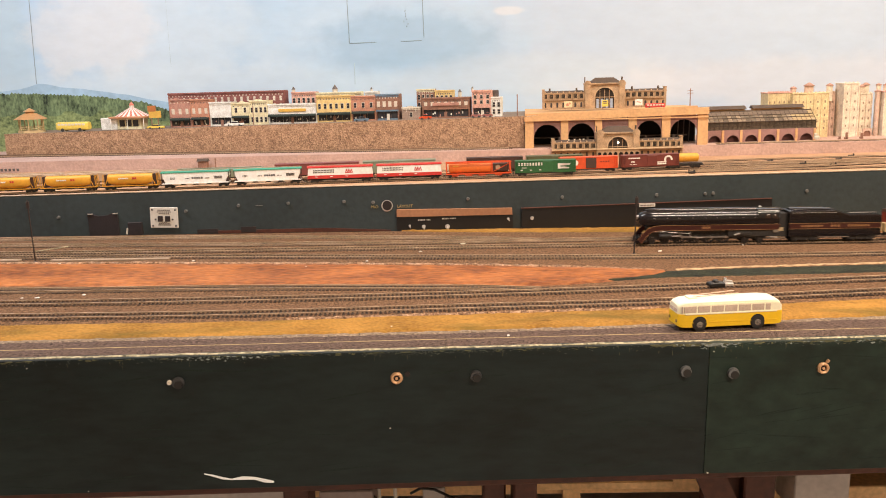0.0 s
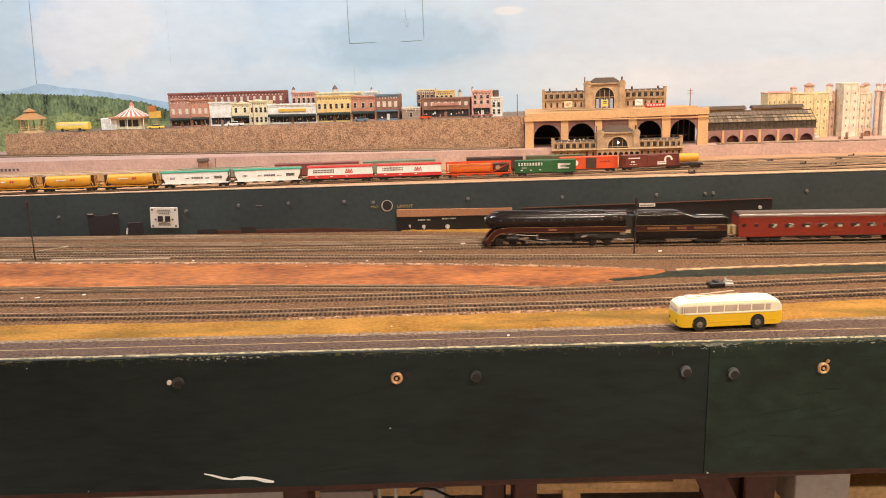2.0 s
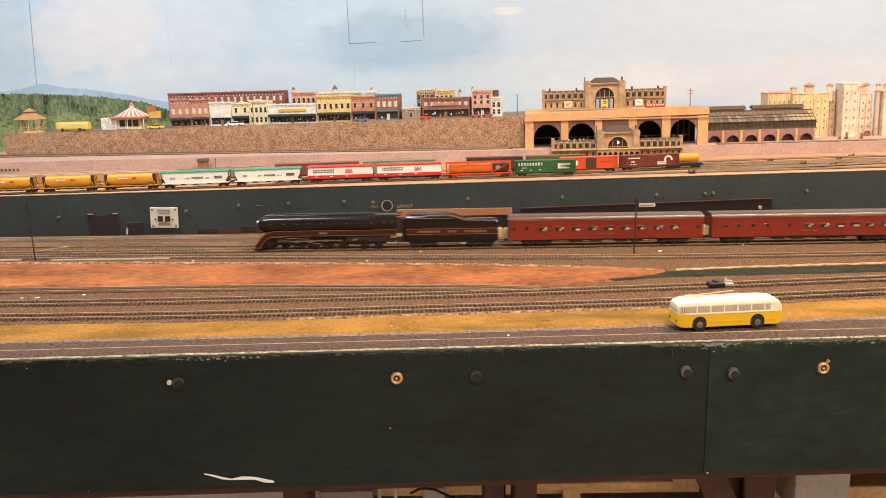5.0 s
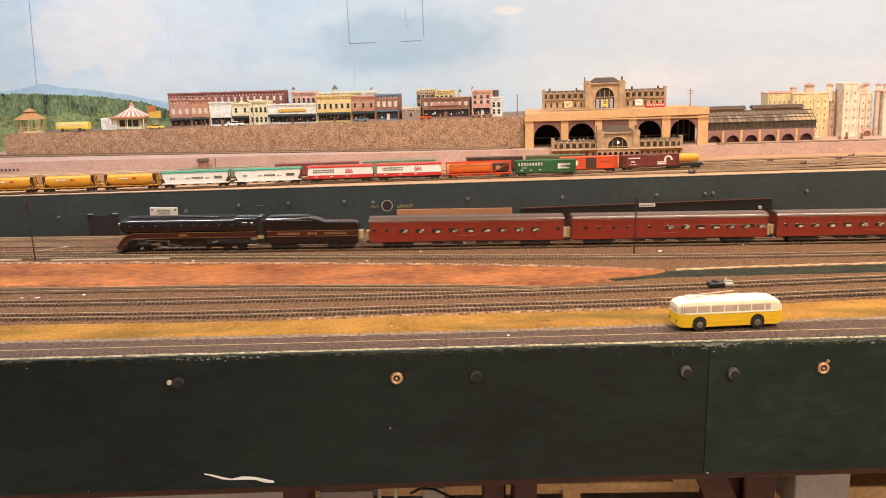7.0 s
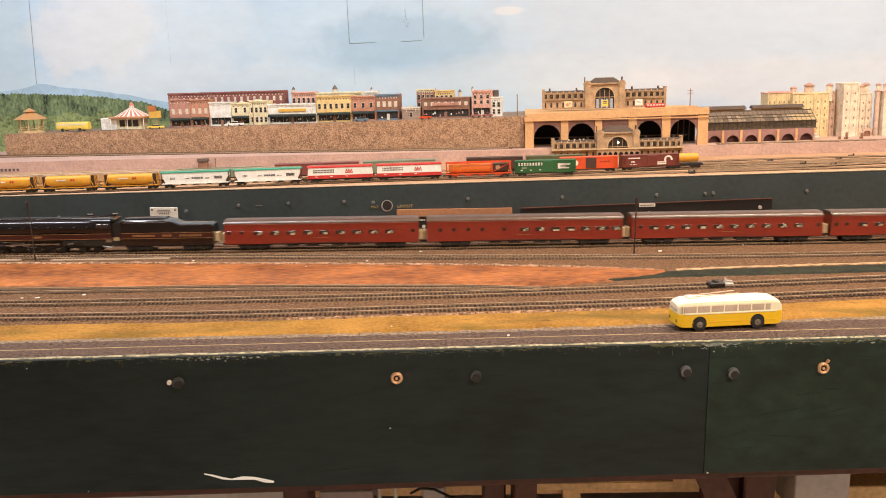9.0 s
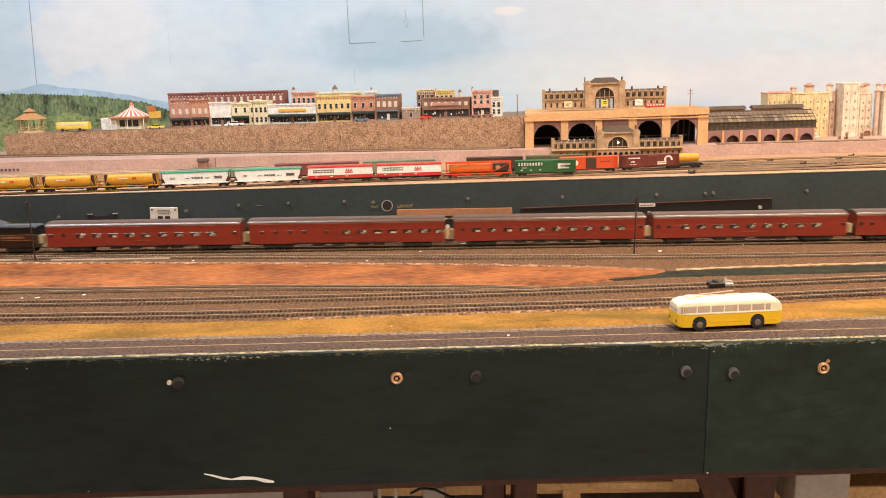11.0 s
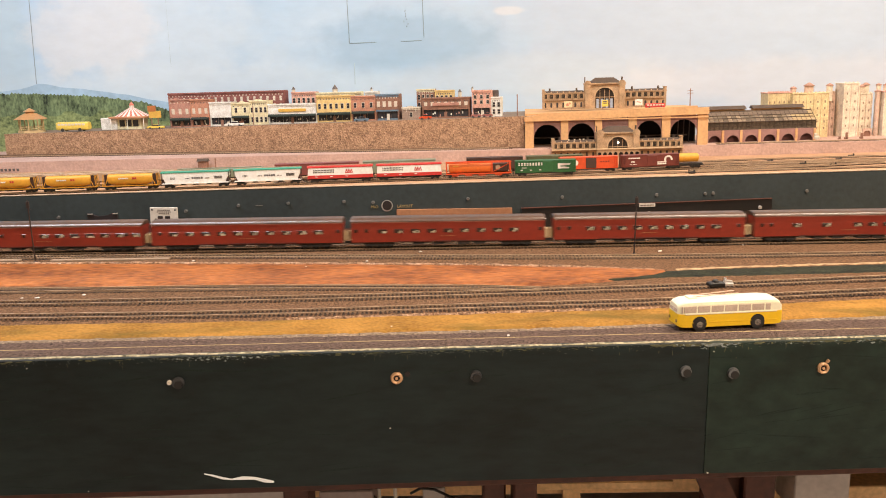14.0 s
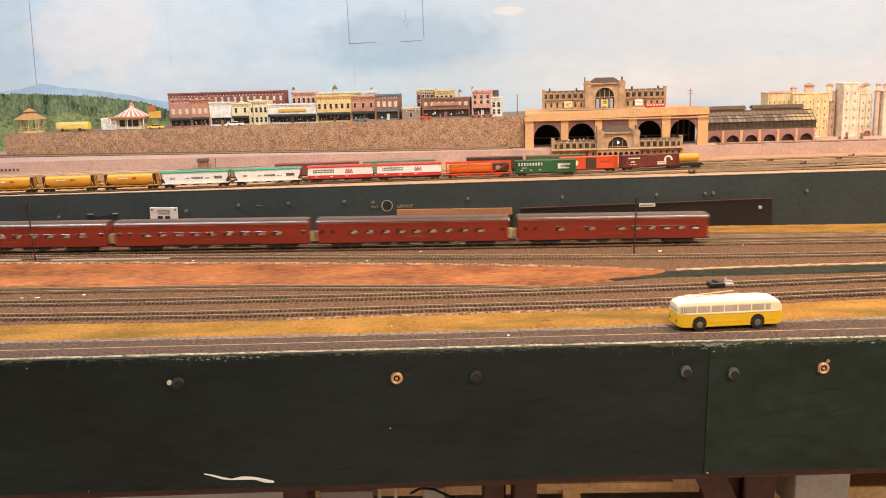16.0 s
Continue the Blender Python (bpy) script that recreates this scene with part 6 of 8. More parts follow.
    c, q = (x0 + x1) / 2, (x1 - x0) / 2
    ring = [(c - (q + 0.0012) * math.cos(math.pi * i / n), 0.0245 + (q + 0.0012) * math.sin(math.pi * i / n)) for i in range(n + 1)]
    ribbon(bm, ring, 0.0022, -0.0052, -0.0038)
    part("arch_moulding", bm, M_STAL, t, "pale moulded arch ring")
    bm = B()
    box(bm, x0, x1, -0.0006, 0.0010, 0.0235, 0.0250)
    for k in (0.25, 0.5, 0.75):
        box(bm, x0 + (x1 - x0) * k - 0.0005, x0 + (x1 - x0) * k + 0.0005, -0.0006, 0.0010, 0.0, 0.0400)
    part("glazing_bars", bm, M_STA, t)
    bm = B()
    rod(bm, (c0 + 0.001, 0.004, 0.053), (c0 + 0.001, 0.004, 0.068), 0.0011, n=8)
    rod(bm, (c1 - 0.006, 0.010, 0.053), (c1 - 0.006, 0.010, 0.067), 0.0020, n=8)
    part("chimney", bm, M_STAR, t)
    return t


M_STAL = mat("pale_tan_station_stone", (0.50, 0.36, 0.22), 0.9, 0, 0.3, 80, 0.2)
K_BLUEW = paint("pale_blue_panel", (0.35, 0.42, 0.55), 0.6)
M_STAGL = paint("station_window_glass", (0.032, 0.024, 0.018), 0.3)
M_ARCHGL = paint("great_arch_glass", (0.045, 0.034, 0.028), 0.25)


def arcade():
    u0, u1 = 0.1776, 0.551
    ang = math.degrees(math.atan2(-0.1, 1))
    m = on_deck(u0, 1.800, 0.0, ang)
    k = 1 / math.cos(radians(ang))
    t = thing("station_arcade", m, "tan station arcade with dark arches and mauve panels", "arcade")

    def X(u):
        return (u - u0) * k

    def top(u):
        return 0.0805 + 0.0055 * (u - u0) / (u1 - u0)
    piers = [(0.1776, 0.1955), (0.2520, 0.2672), (0.3222, 0.3366), (0.3906, 0.4075), (0.4585, 0.4755), (0.5305, 0.551)]
    for i, (a, b) in enumerate(piers):
        bm = B()
        box(bm, X(a), X(b), -0.0045, 0.008, 0.0, top(a) - 0.0005, 0.0006)
        part("pier", bm, M_TAN, t)
    for i in range(5):
        a, b = X(piers[i][1]), X(piers[i + 1][0])
        bm = B()
        h = top(piers[i][1]) - 0.0005
        if i == 2:
            box(bm, a, b, 0.0, 0.004, 0.035, h)
        else:
            r = (b - a) / 2 - 0.0006
            arch(bm, a, b, 0.0, h, a + 0.0006, b - 0.0006, h - 0.0085 - r * 1.0, 0.0, 0.004)
        part("spandrel_panel", bm, M_MAUVE, t, "mauve brick-paper panel with a round arch" if i != 2 else "mauve brick-paper panel")
    # parapet beam that climbs with the street
    bm = B()
    L = X(u1)
    loft(bm, [[(x, y, z) for y, z in ((-0.0065, a), (0.012, a), (0.012, b), (-0.0065, b))] for x, a, b in ((-0.001, 0.0800, 0.0890), (0.028, 0.0805, 0.0905), (0.0285, 0.0805, 0.0955), (L - 0.022, 0.0855, 0.1030), (L - 0.0215, 0.0855, 0.0985), (L + 0.001, 0.0860, 0.0995))])
    part("parapet", bm, M_TAN, t, "long tan parapet beam")
    bm = B()
    box(bm, -0.0005, L, -0.0075, -0.006, 0.0795, 0.0815)
    part("string_course", bm, M_TAN, t)
    # the shade inside the arcade is put into the walls' near-black colour
    bm = B()
    box(bm, 0.006, L - 0.006, 0.0105, 0.1005, 0.0, 0.0005)
    box(bm, 0.006, L - 0.006, 0.0995, 0.1005, 0.0, 0.08)
    box(bm, 0.0, 0.006, 0.008, 0.1005, 0.0, 0.08)
    part("inner_wall", bm, M_DARK, t, "arcade inner walls in near-black, painted as shade")
    bm = B()
    for z in (0.022, 0.044):
        rod(bm, (0.008, 0.060, z - 0.004), (L - 0.03, 0.060, z - 0.004), 0.0016, n=8)
    for i in range(5):
        rod(bm, (L - 0.050 + i * 0.012, 0.07, 0.012), (L - 0.047 + i * 0.012, 0.07, 0.078), 0.0012, n=6)
    part("inner_rail", bm, M_GREYIN, t)
    # deck over the arcade
    bm = B()
    box(bm, 0.0, L, 0.0125, 0.26, 0.0905, 0.0945)
    part("upper_floor", bm, M_TAN, t)
    t2 = station(on_deck(0.2296, 1.7655, 0.0, -3.4), "grey-tan stone station building in front of the arcade")
    # the lower building has a ledge over an arcaded ground floor
    W, c0, c1 = 0.267, 0.0915, 0.179
    bm = B()
    box(bm, -0.001, W + 0.001, -0.0125, -0.0035, 0.0196, 0.0218, 0.0004)
    part("ledge", bm, M_STAL, t2, "pale stone ledge over the ground floor")
    # a near-black sheet carries the porch shade in its colour
    bm = B()
    box(bm, c0, c1, -0.0078, -0.0070, 0.0, 0.0195)
    part("porch_shade", bm, M_DARK, t2, "near-black sheet painted as porch shade behind the arches")
    for k in range(8):
        a = c0 + (c1 - c0) * k / 8
        b = c0 + (c1 - c0) * (k + 1) / 8
        bm = B()
        arch(bm, a, b, 0.0, 0.0196, a + 0.0016, b - 0.0016, 0.0105, -0.0105, -0.0080)
        part("porch_arch", bm, M_STA, t2, "stone arch of the ground floor")
    station(on_deck(0.2256, 1.8944, 0.0985, ang), "grey-tan stone station building on top of the arcade")
    for du in (0.035, 0.047, 0.058, 0.066):
        bm = B()
        rod(bm, (0, 0, 0), (0, 0, 0.003), 0.0016, n=8)
        single("roof_vent", bm, K_TRIM, "small pale roof vent", "roof vent", on_deck(0.2296 + du, 1.766, 0.0395), "roof vents")
    # lit lamp under the arch, posters and cars on top
    bm = B()
    bmesh.ops.create_uvsphere(bm, u_segments=12, v_segments=8, radius=0.0020)
    single("station_lamp", bm, M_LIT, "small lit lamp hanging under the station arch", "lamp", on_deck(0.3645, 1.752, 0.0335))
    for u, v, w, a, h, col, lab in ((0.2705, 1.872, 0.100, 0.0175, 0.0165, K_CREAM2, "cream billboard with orange shapes"), (0.4185, 1.842, 0.101, 0.0155, 0.0165, K_WHITE, "white billboard with a brown stripe"), (0.3465, 1.840, 0.101, 0.0135, 0.0165, P_YEL2, "yellow billboard with dark bars")):
        t = thing("billboard", on_deck(u, v, w, ang), lab, "billboard", "billboards on the station deck")
        for x in (0.002, a - 0.002):
            bm = B()
            rod(bm, (x, 0.001, -0.002), (x, 0.001, 0.006), 0.0006, n=6)
            part("post", bm, K_BROWN, t)
        bm = B()
        box(bm, 0, a, -0.0008, 0.0008, 0.003, h, 0.0002)
        p = part("panel", bm, col, t)
        bm = B()
        if col is P_YEL2:
            box(bm, 0.0025, a - 0.0025, -0.0012, -0.0007, h - 0.004, h - 0.0018)
            box(bm, 0.0025, a - 0.0025, -0.0012, -0.0007, h - 0.0075, h - 0.0053)
        elif col is K_WHITE:
            ribbon(bm, [(0.003, 0.012), (0.008, 0.010), (0.012, 0.009)], 0.0018, -0.0012, -0.0007)
        else:
            rod(bm, (0.007, -0.0012, 0.009), (0.007, -0.0007, 0.009), 0.0034, n=12)
            rod(bm, (0.012, -0.0012, 0.012), (0.012, -0.0007, 0.012), 0.0022, n=12)
        part("artwork", bm, P_INK if col is P_YEL2 else K_BRICK2, p, "simple printed shapes")
    t = thing("model_tram", on_deck(0.430, 1.800, 0.0985, ang), "red model bus parked on the station deck", "bus")
    bm = B()
    box(bm, 0, 0.040, -0.005, 0.005, 0.002, 0.0105, 0.001)
    part("body", bm, P_RED, t)
    for k in range(6):
        bm = B()
        box(bm, 0.003 + k * 0.006, 0.0075 + k * 0.006, -0.0054, -0.0045, 0.0062, 0.0088)
        part("window", bm, K_TRIM, t)
    for x in (0.008, 0.032):
        bm = B()
        rod(bm, (x, -0.0053, 0.0022), (x, -0.0045, 0.0022), 0.0022, n=10)
        part("wheel", bm, M_DGREY, t)
    bm = B()
    box(bm, 0.0, 0.006, 0.0, 0.0012, 0.0, 0.012)
    single("blue_door", bm, K_BLUEW, "pale blue lit doorway of the upper station", "door", on_deck(0.326, 1.8855, 0.099, ang))


K_CREAM2 = paint("cream_billboard", (0.70, 0.58, 0.36), 0.7)
M_GREYIN = mat("dim_grey_rail", (0.12, 0.10, 0.09), 0.8, 0, 0.2, 40)
M_LIT = mat("lit_lamp_glass", (0.9, 0.85, 0.7), 0.3, emit=(1.0, 0.88, 0.66, 5.0))
arcade()


def train_shed():
    m = on_deck(0.556, 1.792, 0.0215, 0)
    t = thing("train_shed", m, "glass-roofed train shed on an arched brick wall", "train shed")
    L = 0.2315
    n = 6
    for k in range(n):
        a, b = k * L / n, (k + 1) * L / n
        bm = B()
        arch(bm, a, b, 0.0, 0.0275, a + 0.0065, b - 0.0055, 0.0030, 0.0, 0.003)
        part("arch_panel", bm, M_MAUVE, t)
        bm = B()
        box(bm, b - 0.0048, b + 0.0002, -0.0025, 0.0, 0.0, 0.0270, 0.0004)
        part("pilaster", bm, M_TAN, t, "tan pilaster")
    bm = B()
    box(bm, 0.0, L, 0.012, 0.06, 0.0, 0.028)
    part("inner_wall", bm, M_MAUVE2, t)
    bm = B()
    box(bm, 0.0, L, 0.002, 0.0030, 0.0275, 0.0430)
    part("clerestory_glass", bm, M_SHEDGL, t, "dim greenish glazing")
    bm = B()
    for k in range(25):
        x = k * L / 24
        box(bm, x - 0.0004, x + 0.0004, 0.0006, 0.0024, 0.0275, 0.0430)
    for z in (0.0275, 0.0350, 0.0425):
        box(bm, 0, L, 0.0002, 0.0024, z, z + 0.0010)
    part("clerestory_bars", bm, M_STAR, t)
    bm = B()
    n2 = 24
    for k in range(n2):
        a, b = k * L / n2 + 0.0005, (k + 1) * L / n2 - 0.0005
        bm2 = B()
        loft(bm2, [[(a, 0.0, 0.0438), (b, 0.0, 0.0438), (b, 0.030, 0.0640), (a, 0.030, 0.0640)], [(a, 0.001, 0.0428), (b, 0.001, 0.0428), (b, 0.031, 0.0630), (a, 0.031, 0.0630)]])
        part("roof_pane", bm2, M_SHEDGL if k < 19 else M_SHEDGL2, t)
    for k in range(n2 + 1):
        x = k * L / n2
        rod(bm, (x, -0.0006, 0.0436), (x, 0.030, 0.0646), 0.0006, n=5)
    for f in (0.0, 0.36, 0.62, 1.0):
        rod(bm, (0, 0.030 * f - 0.0008, 0.0438 + 0.0206 * f), (L, 0.030 * f - 0.0008, 0.0438 + 0.0206 * f), 0.0008, n=5)
    part("roof_lattice", bm, M_STAR, t, "dark glazing bars")
    bm = B()
    loft(bm, [[(0.0, 0.018, 0.0560), (L - 0.010, 0.018, 0.0560), (L - 0.010, 0.06, 0.0560), (0.0, 0.06, 0.0560)], [(0.0, 0.031, 0.0655), (L - 0.012, 0.031, 0.0655), (L - 0.012, 0.055, 0.0655), (0.0, 0.055, 0.0655)]])
    part("upper_roof", bm, M_SHEDR, t, "grey-brown upper roof")
    for a, b in ((0.0, 0.092), (0.111, 0.215)):
        bm = B()
        box(bm, a, b, 0.034, 0.050, 0.0655, 0.0700)
        lant = part("lantern", bm, M_TAN, t)
        bm = B()
        extrude(bm, [(0.028, 0.0695), (0.042, 0.0760), (0.056, 0.0695), (0.042, 0.0705)], a - 0.003, b + 0.003, "x")
        part("lantern_roof", bm, M_STAR, lant, "dark lantern roof")
    t = thing("parked_wagon", on_deck(0.778, 1.764, 0.0265), "small pale trackside machine by the shed end", "trackside machine")
    bm = B()
    box(bm, -0.006, 0.006, -0.003, 0.003, 0.0, 0.008, 0.002)
    part("body", bm, K_TRIM, t)
    bm = B()
    rod(bm, (-0.002, -0.003, 0.010), (-0.002, 0.003, 0.010), 0.003, n=12)
    part("drum", bm, K_TRIM, t)


M_MAUVE2 = mat("deep_mauve_paper", (0.115, 0.050, 0.045), 0.9, 0, 0.12, 60)
M_SHEDGL = mat("dim_shed_glass", (0.19, 0.145, 0.10), 0.35, 0, 0.6, 160, 0, 3, island=0.7)
M_SHEDGL2 = paint("pale_clear_glass", (0.42, 0.32, 0.18), 0.2)
M_SHEDR = paint("grey_brown_roof", (0.16, 0.12, 0.09), 0.8)
train_shed()


K_MILLW = paint("dim_mill_window", (0.27, 0.185, 0.12), 0.6)


def elevators():
    cream, pale, pinkish = paint("cream_mill_wall", (0.74, 0.58, 0.33), 0.9), paint("pale_plaster_wall", (0.76, 0.63, 0.50), 0.9), paint("pinkish_plaster_wall", (0.60, 0.43, 0.34), 0.9)
    capm = paint("dusty_rose_cap", (0.42, 0.25, 0.19), 0.9)
    w = 0.020

    def block(u0, u1, top, v, color, wins, rows, label, roof=None):
        t = thing("mill_building", on_deck(u0, v, w), label, "mill building", "mill buildings beyond the shed")
        L, H = u1 - u0, top - w
        bm = B()
        box(bm, 0, L, 0, 0.04, 0, H, 0.0006)
        part("wall", bm, color, t)
        bm = B()
        box(bm, -0.0008, L + 0.0008, -0.0012, 0.041, H, H + 0.0025, 0.0004)
        part("parapet", bm, roof or color, t)
        for k in range(wins + 1):
            x = min(max(k * L / wins, 0.0012), L - 0.0012)
            bm = B()
            box(bm, x - 0.0012, x + 0.0012, -0.0022, 0.001, 0, H - 0.001, 0.0004)
            part("buttress", bm, color, t)
        bm = B()
        for k in range(wins * 2):
            x = (k + 0.5) * L / (wins * 2)
            box(bm, x - 0.0012, x + 0.0012, 0.0, 0.004, H + 0.0022, H + 0.0050, 0.0004)
        tagged(part("crenels", bm, roof or color, t, "stepped blocks along the parapet"), kind="stuff")
        for r in range(rows):
            for k in range(wins):
                x, z = (k + 0.5) * L / wins, H * (0.16 + 0.74 * (r + 0.5) / rows)
                bm = B()
                box(bm, x - 0.0013, x + 0.0013, -0.0006, 0.0006, z - 0.0022, z + 0.0022)
                part("window", bm, K_MILLW, t, "small dim window")
        return t

    def silo(u, v, top, r, color, label, base=w):
        t = thing("silo", on_deck(u, v, base), label, "silo", "silos of the mill")
        bm = B()
        rod(bm, (0, 0, 0), (0, 0, top - base), r, n=20)
        part("drum", bm, color, t)
        bm = B()
        rod(bm, (0, 0, top - base - 0.0005), (0, 0, top - base + 0.0012), r * 1.22, n=20)
        rod(bm, (0, 0, top - base + 0.0012), (0, 0, top - base + r * 0.75), r * 1.15, r * 0.15, n=20)
        part("cap", bm, capm, t, "brownish conical cap")
    block(0.7127, 0.765, 0.1195, 1.87, cream, 5, 4, "cream mill block with a salmon roof edge", K_PINK)
    block(0.763, 0.842, 0.1165, 1.86, cream, 5, 5, "cream mill building with many small windows")
    block(0.846, 0.864, 0.1165, 1.880, pinkish, 2, 4, "pinkish plaster mill annex")
    block(0.868, 0.902, 0.1355, 1.85, pale, 2, 5, "tall pale plaster elevator tower")
    block(0.902, 0.940, 0.1120, 1.868, pale, 3, 4, "pale plaster mill building with a dark gateway")
    block(0.953, 1.06, 0.1160, 1.845, pale, 5, 4, "pale mill building at the end of the row", K_PINK)
    for u, v, top, r, b in ((0.772, 1.88, 0.129, 0.006, 0.10), (0.808, 1.885, 0.1335, 0.0095, 0.10), (0.851, 1.88, 0.1330, 0.0065, 0.10), (0.918, 1.875, 0.1285, 0.007, 0.10), (0.930, 1.88, 0.1320, 0.007, 0.10), (0.958, 1.88, 0.1310, 0.005, 0.10), (0.975, 1.88, 0.1300, 0.006, 0.10)):
        silo(u, v, top, r, pale if u > 0.85 else pinkish, "small rooftop silo with a conical cap", b)
    silo(0.945, 1.855, 0.118, 0.0045, pinkish, "slim pinkish plaster silo beside the mill")
    bm = B()
    arch(bm, 0.0, 0.020, 0, 0.020, 0.002, 0.018, 0.008, 0.0, 0.003)
    single("mill_gateway", bm, pinkish, "arched plaster gateway at the mill", "gateway", on_deck(0.913, 1.846, w))
    bm = B()
    box(bm, 0.002, 0.018, 0.0, 0.001, 0, 0.015)
    single("gateway_door", bm, K_BROWN, "dark timber door in the mill gateway", "door", on_deck(0.913, 1.8485, w))
    for u, h in ((0.852, 0.014), (0.884, 0.012), (0.838, 0.006)):
        bm = B()
        box(bm, -0.002, 0.002, -0.002, 0.002, 0, h, 0.0005)
        box(bm, -0.004, 0.003, -0.002, 0.002, 0, h * 0.3, 0.0005)
        single("loading_crate", bm, K_BROWN, "dark brown crate beside the terrace track", "crate", on_deck(u, 1.79, 0.0232), "crates by the mill")


elevators()

# ---- lower table: bus, posts, clutter ----
M_BUSY = mat("bright_yellow_bus_paint", (0.80, 0.50, 0.020), 0.3, 0, 0.05, 40)
M_BUSC = mat("cream_bus_paint", (0.84, 0.79, 0.60), 0.35, 0, 0.05, 40)
M_BUSG = mat("smoky_bus_glazing", (0.56, 0.44, 0.36), 0.12, 0, 0.15, 60)
M_TYRE = mat("black_rubber_tyre", (0.018, 0.016, 0.015), 0.7, 0, 0.2, 80)
M_HUB = mat("grey_metal_hub", (0.40, 0.38, 0.37), 0.25, 0.9, 0.1, 80)
M_POLE = mat("pink_copper_wire", (0.62, 0.42, 0.32), 0.4, 0.4, 0.1, 60)


def body_ring(x, hw, z0, z1, tilt=0.0, crown=0.004, n=9):
    """A bus cross-section: straight sides, domed roof."""
    r = [(x, -hw, z0), (x, -hw, (z0 + z1) * 0.55), (x, -hw + tilt, z1 - crown * 1.3)]
    for i in range(1, n):
        a = math.pi * (1 - i / n)
        c, s = math.cos(a), math.sin(a)
        r.append((x, (hw - tilt) * math.copysign(abs(c) ** 0.5, c), z1 - crown * 1.3 + crown * 1.3 * abs(s) ** 0.6))
    r += [(x, hw - tilt, z1 - crown * 1.3), (x, hw, (z0 + z1) * 0.55), (x, hw, z0)]
    return r


def trolleybus():
    ang = math.degrees(math.atan2(0.0068, 0.0610))
    # its origin lies under the middle of the front axle
    m = pose(0.2578, 0.8247, 1.0003, 0, 0, ang) @ pose(0, 0.0125, 0)
    t = thing("trolleybus", m, "yellow and cream model trolleybus standing on the road", "bus")
    HW = 0.0142
    F, R = -0.0222, 0.0885
    belt = 0.0180
    bm = B()
    loft(bm, [[(x, -HW * k, z0), (x, -HW * k, belt), (x, HW * k, belt), (x, HW * k, z0)] for x, k, z0 in ((F, 0.80, 0.0062), (F + 0.002, 0.92, 0.0048), (F + 0.007, 1.0, 0.0042), (R - 0.007, 1.0, 0.0042), (R - 0.002, 0.93, 0.0048), (R, 0.82, 0.0062))])
    body = part("lower_body", bm, M_BUSY, t, "bright yellow lower body")
    bm = B()
    loft(bm, [body_ring(x, HW * k, belt, z1, 0.0012) for x, k, z1 in ((F + 0.0003, 0.79, 0.0272), (F + 0.003, 0.91, 0.0298), (F + 0.009, 0.99, 0.0314), (F + 0.020, 0.995, 0.0318), (R - 0.018, 0.995, 0.0318), (R - 0.007, 0.97, 0.0304), (R - 0.002, 0.90, 0.0272), (R - 0.0003, 0.80, 0.0240))])
    part("upper_body", bm, M_BUSC, t, "cream upper body and domed roof")
    bm = B()
    box(bm, F + 0.007, R - 0.007, -HW - 0.0005, HW + 0.0005, belt - 0.0008, belt + 0.0006, 0.0003)
    part("belt_moulding", bm, M_BUSC, t)
    bm = B()
    box(bm, F + 0.008, R - 0.007, -HW - 0.0004, HW + 0.0004, 0.0088, 0.0095)
    part("lower_moulding", bm, M_BUSY, t)
    xs = [(-0.0190, -0.0174)] + [(-0.0165 + 0.0143 * k, -0.0035 + 0.0143 * k) for k in range(7)]
    xs[-1] = (xs[-1][0], xs[-1][0] + 0.0055)
    for s in (-1, 1):
        for a, b in xs:
            bm = B()
            box(bm, a, b, s * (HW - 0.0003) - 0.0006, s * (HW - 0.0003) + 0.0006, 0.0194, 0.0262, 0.0005)
            part("window", bm, M_BUSG, t, "smoky side window", Matrix.Translation((0, 0, 0)))
    for k in (-1, 1):
        bm = B()
        loft(bm, [[(F + 0.0012 + dx, k * 0.0008 + min(0, k) * 0.0085, z), (F + 0.0012 + dx, k * 0.0008 + max(0, k) * 0.0085, z), (F + 0.004 + dx, k * 0.0008 + max(0, k) * 0.0085, z), (F + 0.004 + dx, k * 0.0008 + min(0, k) * 0.0085, z)] for dx, z in ((-0.0015, 0.0200), (0.0002, 0.0275))])
        part("windscreen", bm, M_BUSG, t, "smoky windscreen")
        bm = B()
        rod(bm, (F - 0.0006, k * 0.0088, 0.0105), (F + 0.003, k * 0.0088, 0.0105), 0.0017, n=12)
        part("headlight", bm, M_HUB, t)
    bm = B()
    box(bm, F + 0.0002, F + 0.004, -0.0118, 0.0125, 0.0052, 0.0072, 0.0006)
    part("bumper", bm, M_BUSY, t)
    for x in (0.0, 0.0614):
        for s in (-1, 1):
            bm = B()
            rod(bm, (x, s * (HW - 0.006), 0.0078), (x, s * (HW + 0.0003), 0.0078), 0.0076, n=24)
            arch_ob = part("wheel_arch", bm, M_TYRE, t, "dark wheel arch")
            bm = B()
            rod(bm, (x, s * (HW - 0.004), 0.0070), (x, s * (HW + 0.0009), 0.0070), 0.0070, n=24)
            rod(bm, (x, s * (HW - 0.004), 0.0070), (x, s * (HW + 0.0012), 0.0070), 0.0058, n=24)
            w = part("wheel", bm, M_TYRE, t, "black rubber tyre")
            bm = B()
            rod(bm, (x, s * HW, 0.0070), (x, s * (HW + 0.0014), 0.0070), 0.0041, 0.0034, n=20)
            rod(bm, (x, s * HW, 0.0070), (x, s * (HW + 0.0019), 0.0070), 0.0014, 0.0010, n=12)
            part("hub", bm, M_HUB, w, "grey metal hub")
    for k in (-1, 1):
        bm = B()
        rod(bm, (-0.004, k * 0.0035, 0.0330), (0.044, k * 0.0052, 0.0358), 0.00055, n=8)
